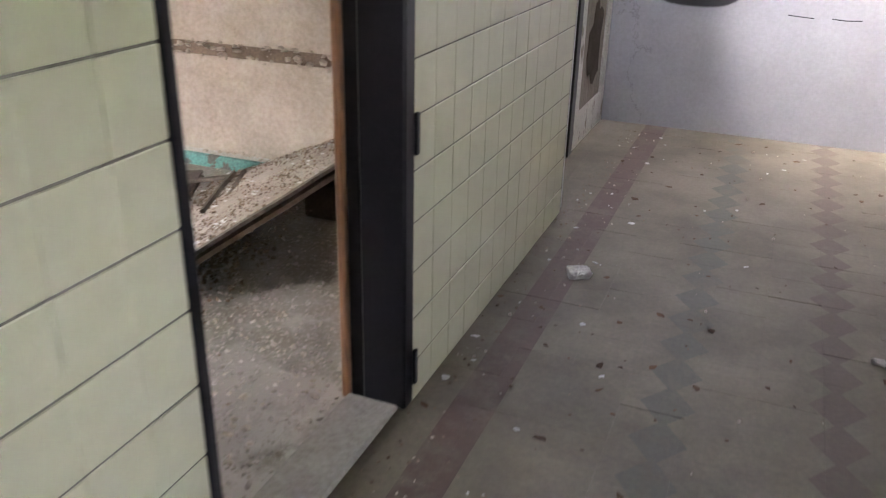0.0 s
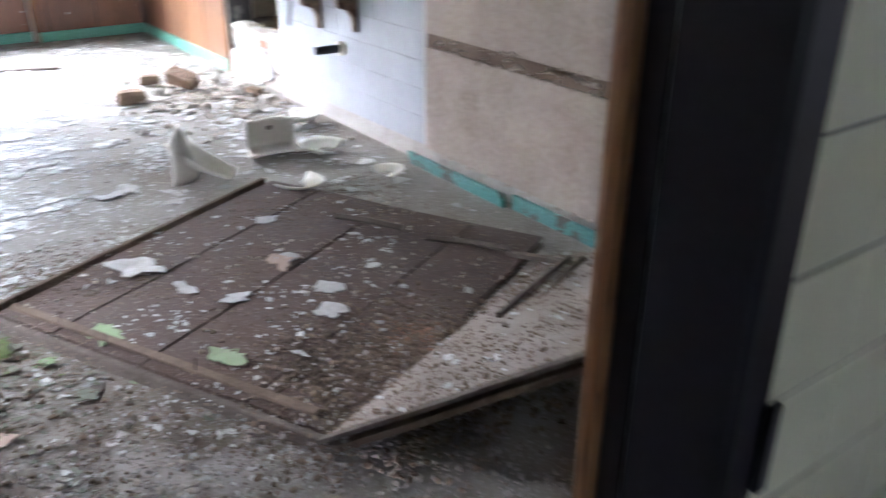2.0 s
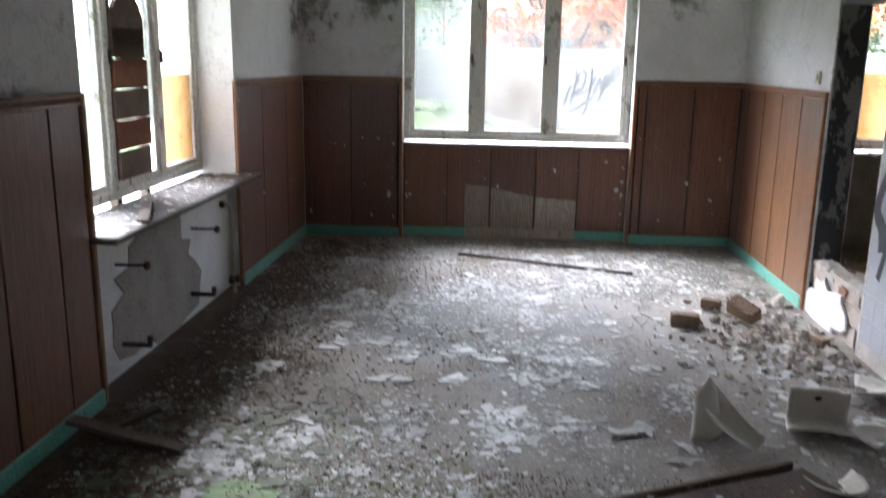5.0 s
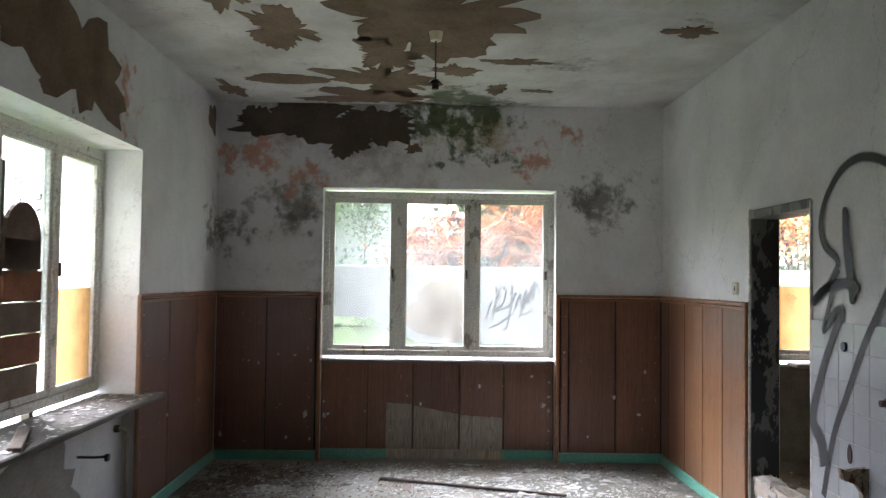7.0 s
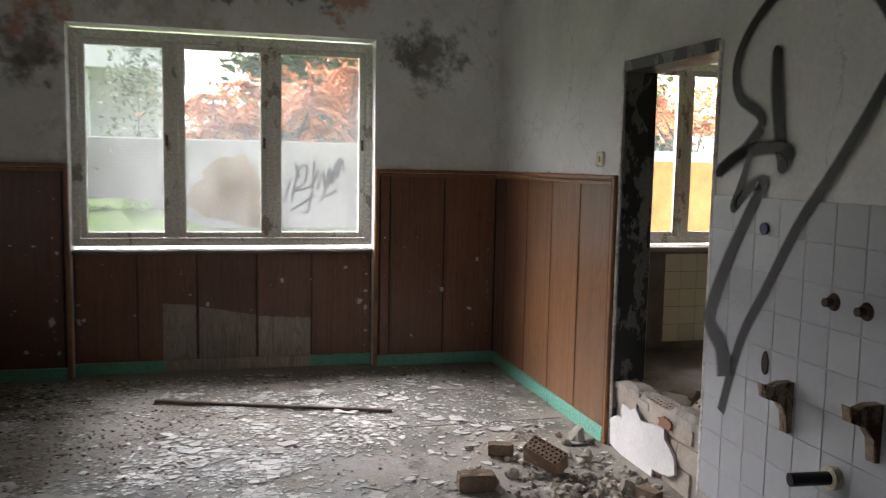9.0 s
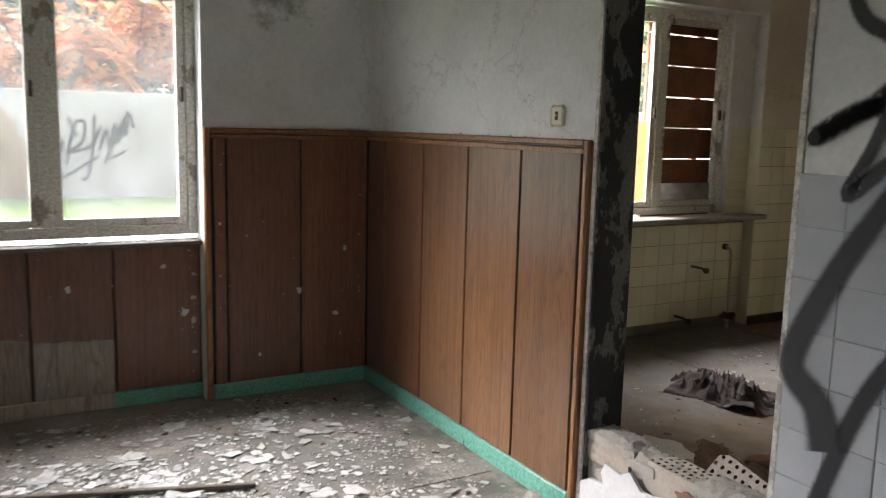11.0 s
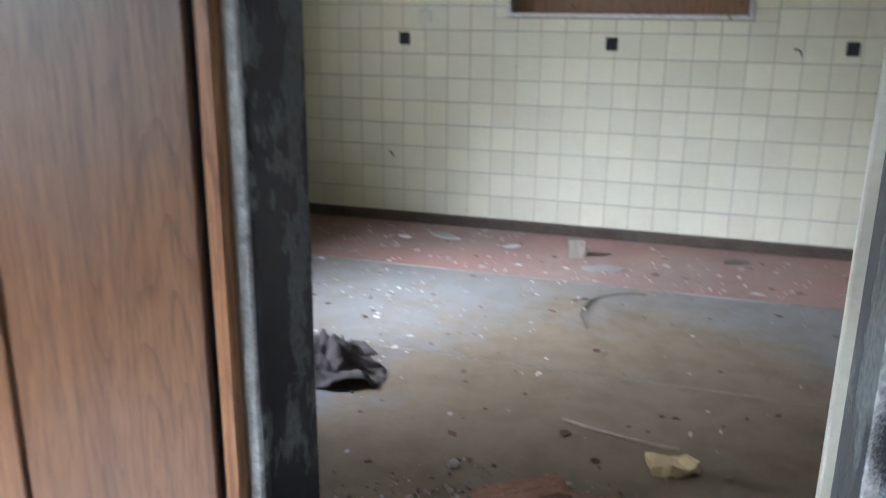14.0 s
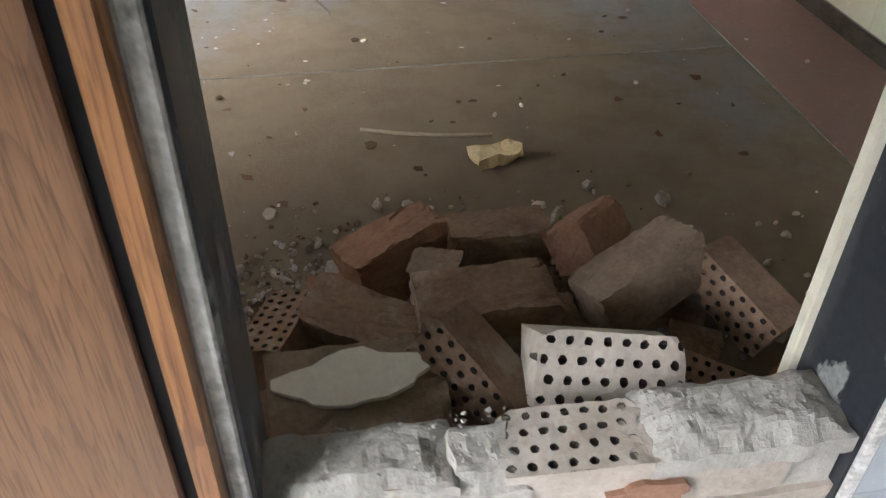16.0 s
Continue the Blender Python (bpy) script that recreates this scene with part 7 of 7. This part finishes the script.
def tree(at, high, wide, seed, material, label, category, n=2600, leaf=0.12, low=0.25):
    t = thing("tree" if category == "tree" else "shrub", at, label, category, "garden trees" if category == "tree" else "garden shrubs")
    rng = random.Random(seed)
    bm = bmesh.new()
    for k in range(6):
        r = 0.03 * high / 3 * (1 - k / 7)
        z = high * 0.8 * k / 6
        cyl(bm, (0, 0, z), (0, 0, 1), r, high * 0.8 / 6, 8, r * 0.85)
    tips = []
    for k in range(9):
        z = high * rng.uniform(low, 0.8)
        a = rng.uniform(0, 6.3)
        e = Vector((math.cos(a) * wide * rng.uniform(0.35, 0.8), math.sin(a) * wide * rng.uniform(0.35, 0.8), z + high * rng.uniform(0.0, 0.2)))
        tube(bm, [(0, 0, z), e * 0.5 + Vector((0, 0, z * 0.5)), e], 0.012 * high / 3, 5)
        tips.append(e)
    part("trunk", bm, M_trunk, t)
    tips.append(Vector((0, 0, high * 0.88)))
    cloud_part("crown", [leaf_cloud(n // len(tips), e, (wide * 0.6, wide * 0.6, high * 0.22), leaf, seed * 17 + i) for i, e in enumerate(tips)], material, t)
    return t


def sumac(at, high, wide, seed):
    """A shrub of arching stems with long feathered leaves that hang."""
    t = thing("shrub", at, "staghorn shrub with orange-red autumn leaves", "shrub", "autumn shrubs")
    rng = random.Random(seed)
    bm = bmesh.new()
    vs, fs = [], []
    for k in range(7):
        a = rng.uniform(0, 6.3)
        tip = Vector((math.cos(a) * wide * rng.random(), math.sin(a) * wide * rng.random(), high * rng.uniform(0.6, 1.0)))
        tube(bm, [(0, 0, 0), (tip.x * 0.3, tip.y * 0.3, tip.z * 0.6), tip], 0.02, 5)
        for q in range(15):
            b2 = rng.uniform(0, 6.3)
            d = Vector((math.cos(b2), math.sin(b2), 0))
            side = Vector((-d.y, d.x, 0))
            ln = rng.uniform(0.35, 0.6)
            for i in range(11):
                s = i / 10
                c0 = tip + d * ln * s + Vector((0, 0, 0.12 * math.sin(s * 2.2) - 0.28 * s * s))
                for sg in (-1, 1):
                    e = c0 + side * sg * 0.11 * (1 - 0.5 * s) + Vector((0, 0, -0.05)) + d * 0.03
                    o = len(vs)
                    vs += [c0 - d * 0.03, e - d * 0.012, e + d * 0.022, c0 + d * 0.03]
                    fs.append([o, o + 1, o + 2, o + 3])
    part("stem", bm, M_trunk, t)
    cloud_part("foliage", [(vs, fs), leaf_cloud(900, (0, 0, high * 0.8), (wide * 0.9, wide * 0.9, high * 0.22), 0.07, seed, 0.5)], M_sumac, t, "hanging orange leaves")


for i, (x, y, h, w_) in enumerate([(-16.2, 1.6, 2.0, 0.8), (-16.0, 2.6, 2.3, 0.9), (-16.3, 3.6, 2.6, 1.0), (-16.0, 4.6, 2.4, 0.9), (-16.4, 5.8, 2.8, 1.0), (-16.0, 7.0, 2.5, 0.9), (-16.3, 8.4, 2.7, 1.0), (-16.1, 10, 2.6, 1.0), (-16.8, 12, 2.9, 1.1)]):
    sumac((x, y, 0.55), h, w_, 600 + i)
for i, (x, y, h, w_) in enumerate([(-21, 3.4, 3.9, 1.5), (-22, 5.6, 4.2, 1.7), (-22, 8.5, 4.0, 1.7), (-23, 12, 4.4, 1.8), (-21, 16, 4.2, 1.8)]):
    tree((x, y, 0.7), h, w_, 30 + i, M_leaf, "dark green conifer behind the garden wall", "tree", 5200, 0.16, 0.1)
for i, (x, y, h, w_) in enumerate([(-14.0, -1.6, 2.8, 0.8), (-14.6, -0.6, 2.4, 0.6), (-15.8, 0.4, 2.5, 0.7), (-13.5, -3.5, 3.0, 1.0)]):
    tree((x, y, 0.5), h, w_, 50 + i, M_leaf, "loose pale green climbing shrub", "shrub", 1500, 0.06, 0.1)
scatter("grass_tufts", M_grass, 2200, even(-14.8, -13.2, -2.0, 0.7), (0.03, 0.08), "crumb", "bright rough grass before the garden wall", "grass", 35, 0.9)
hs = thing("garden_pavilion", (-26, -3.0, 0.8), "white flat-roofed pavilion with columns", "house")
M_render = surface("white_render", (0.75, 0.75, 0.74), (0.62, 0.62, 0.6), None, 1, 20, 0.9)
part("roof", boxed(-3, 1, -5, 3.6, 3.0, 3.7, bev=0.03), M_render, hs, "white roof edge")
part("wall", boxed(-3, -2.6, -5, 3.2, 0, 3.0), M_render, hs)
for y in (-4, -1.5, 1.0, 3.0):
    part("column", boxed(0.4, 0.75, y, y + 0.35, 0, 3.0, bev=0.02), M_render, hs)
for i, (x, y, h, w_) in enumerate([(-6.6, -7.5, 2.6, 1.3), (-9.8, -9.0, 3.4, 1.6)]):
    tree((x, y, -0.3), h, w_, 70 + i, M_leaf, "leafy green tree outside a window", "tree", 3000, 0.12, 0.15)
sb = thing("window_boarding", (-5.52, -0.60, 0.0), "rotten boards nailed behind a broken sash", "boarding")
for k, (z, w_) in enumerate([(0.96, 0.2), (1.13, 0.22), (1.30, 0.22), (1.47, 0.22), (1.64, 0.20)]):
    part("board", boxed(-w_, w_ - 0.02 * (k % 2), -0.012, 0.012, z, z + 0.163, bev=0.003), M_redboard if k % 2 else M_paneledge, sb)
bm = bmesh.new()
cyl(bm, (0, 0.012, 1.80), (0, -1, 0), 0.2, 0.024, 24)
part("board", bm, M_paneledge, sb, "board with a rounded top")
part("post", boxed(0.16, 0.22, -0.06, -0.014, 0.60, 2.2), M_substrate, sb, "dark post")
part("post", boxed(-0.22, -0.17, -0.06, -0.014, 0.60, 1.7), M_substrate, sb, "dark post")
sb = thing("window_boarding", (-8.78, 6.38, 0.0), "brown boards nailed outside the kitchen window", "boarding")
for k in range(7):
    part("board", boxed(-0.012, 0.012, -0.36, 0.42, 0.86 + k * 0.232, 1.088 + k * 0.232 - 0.005 * (k % 2), bev=0.002), M_redboard, sb)
part("post", boxed(-0.05, -0.014, 0.18, 0.24, 0.9, 2.4), M_substrate, sb)
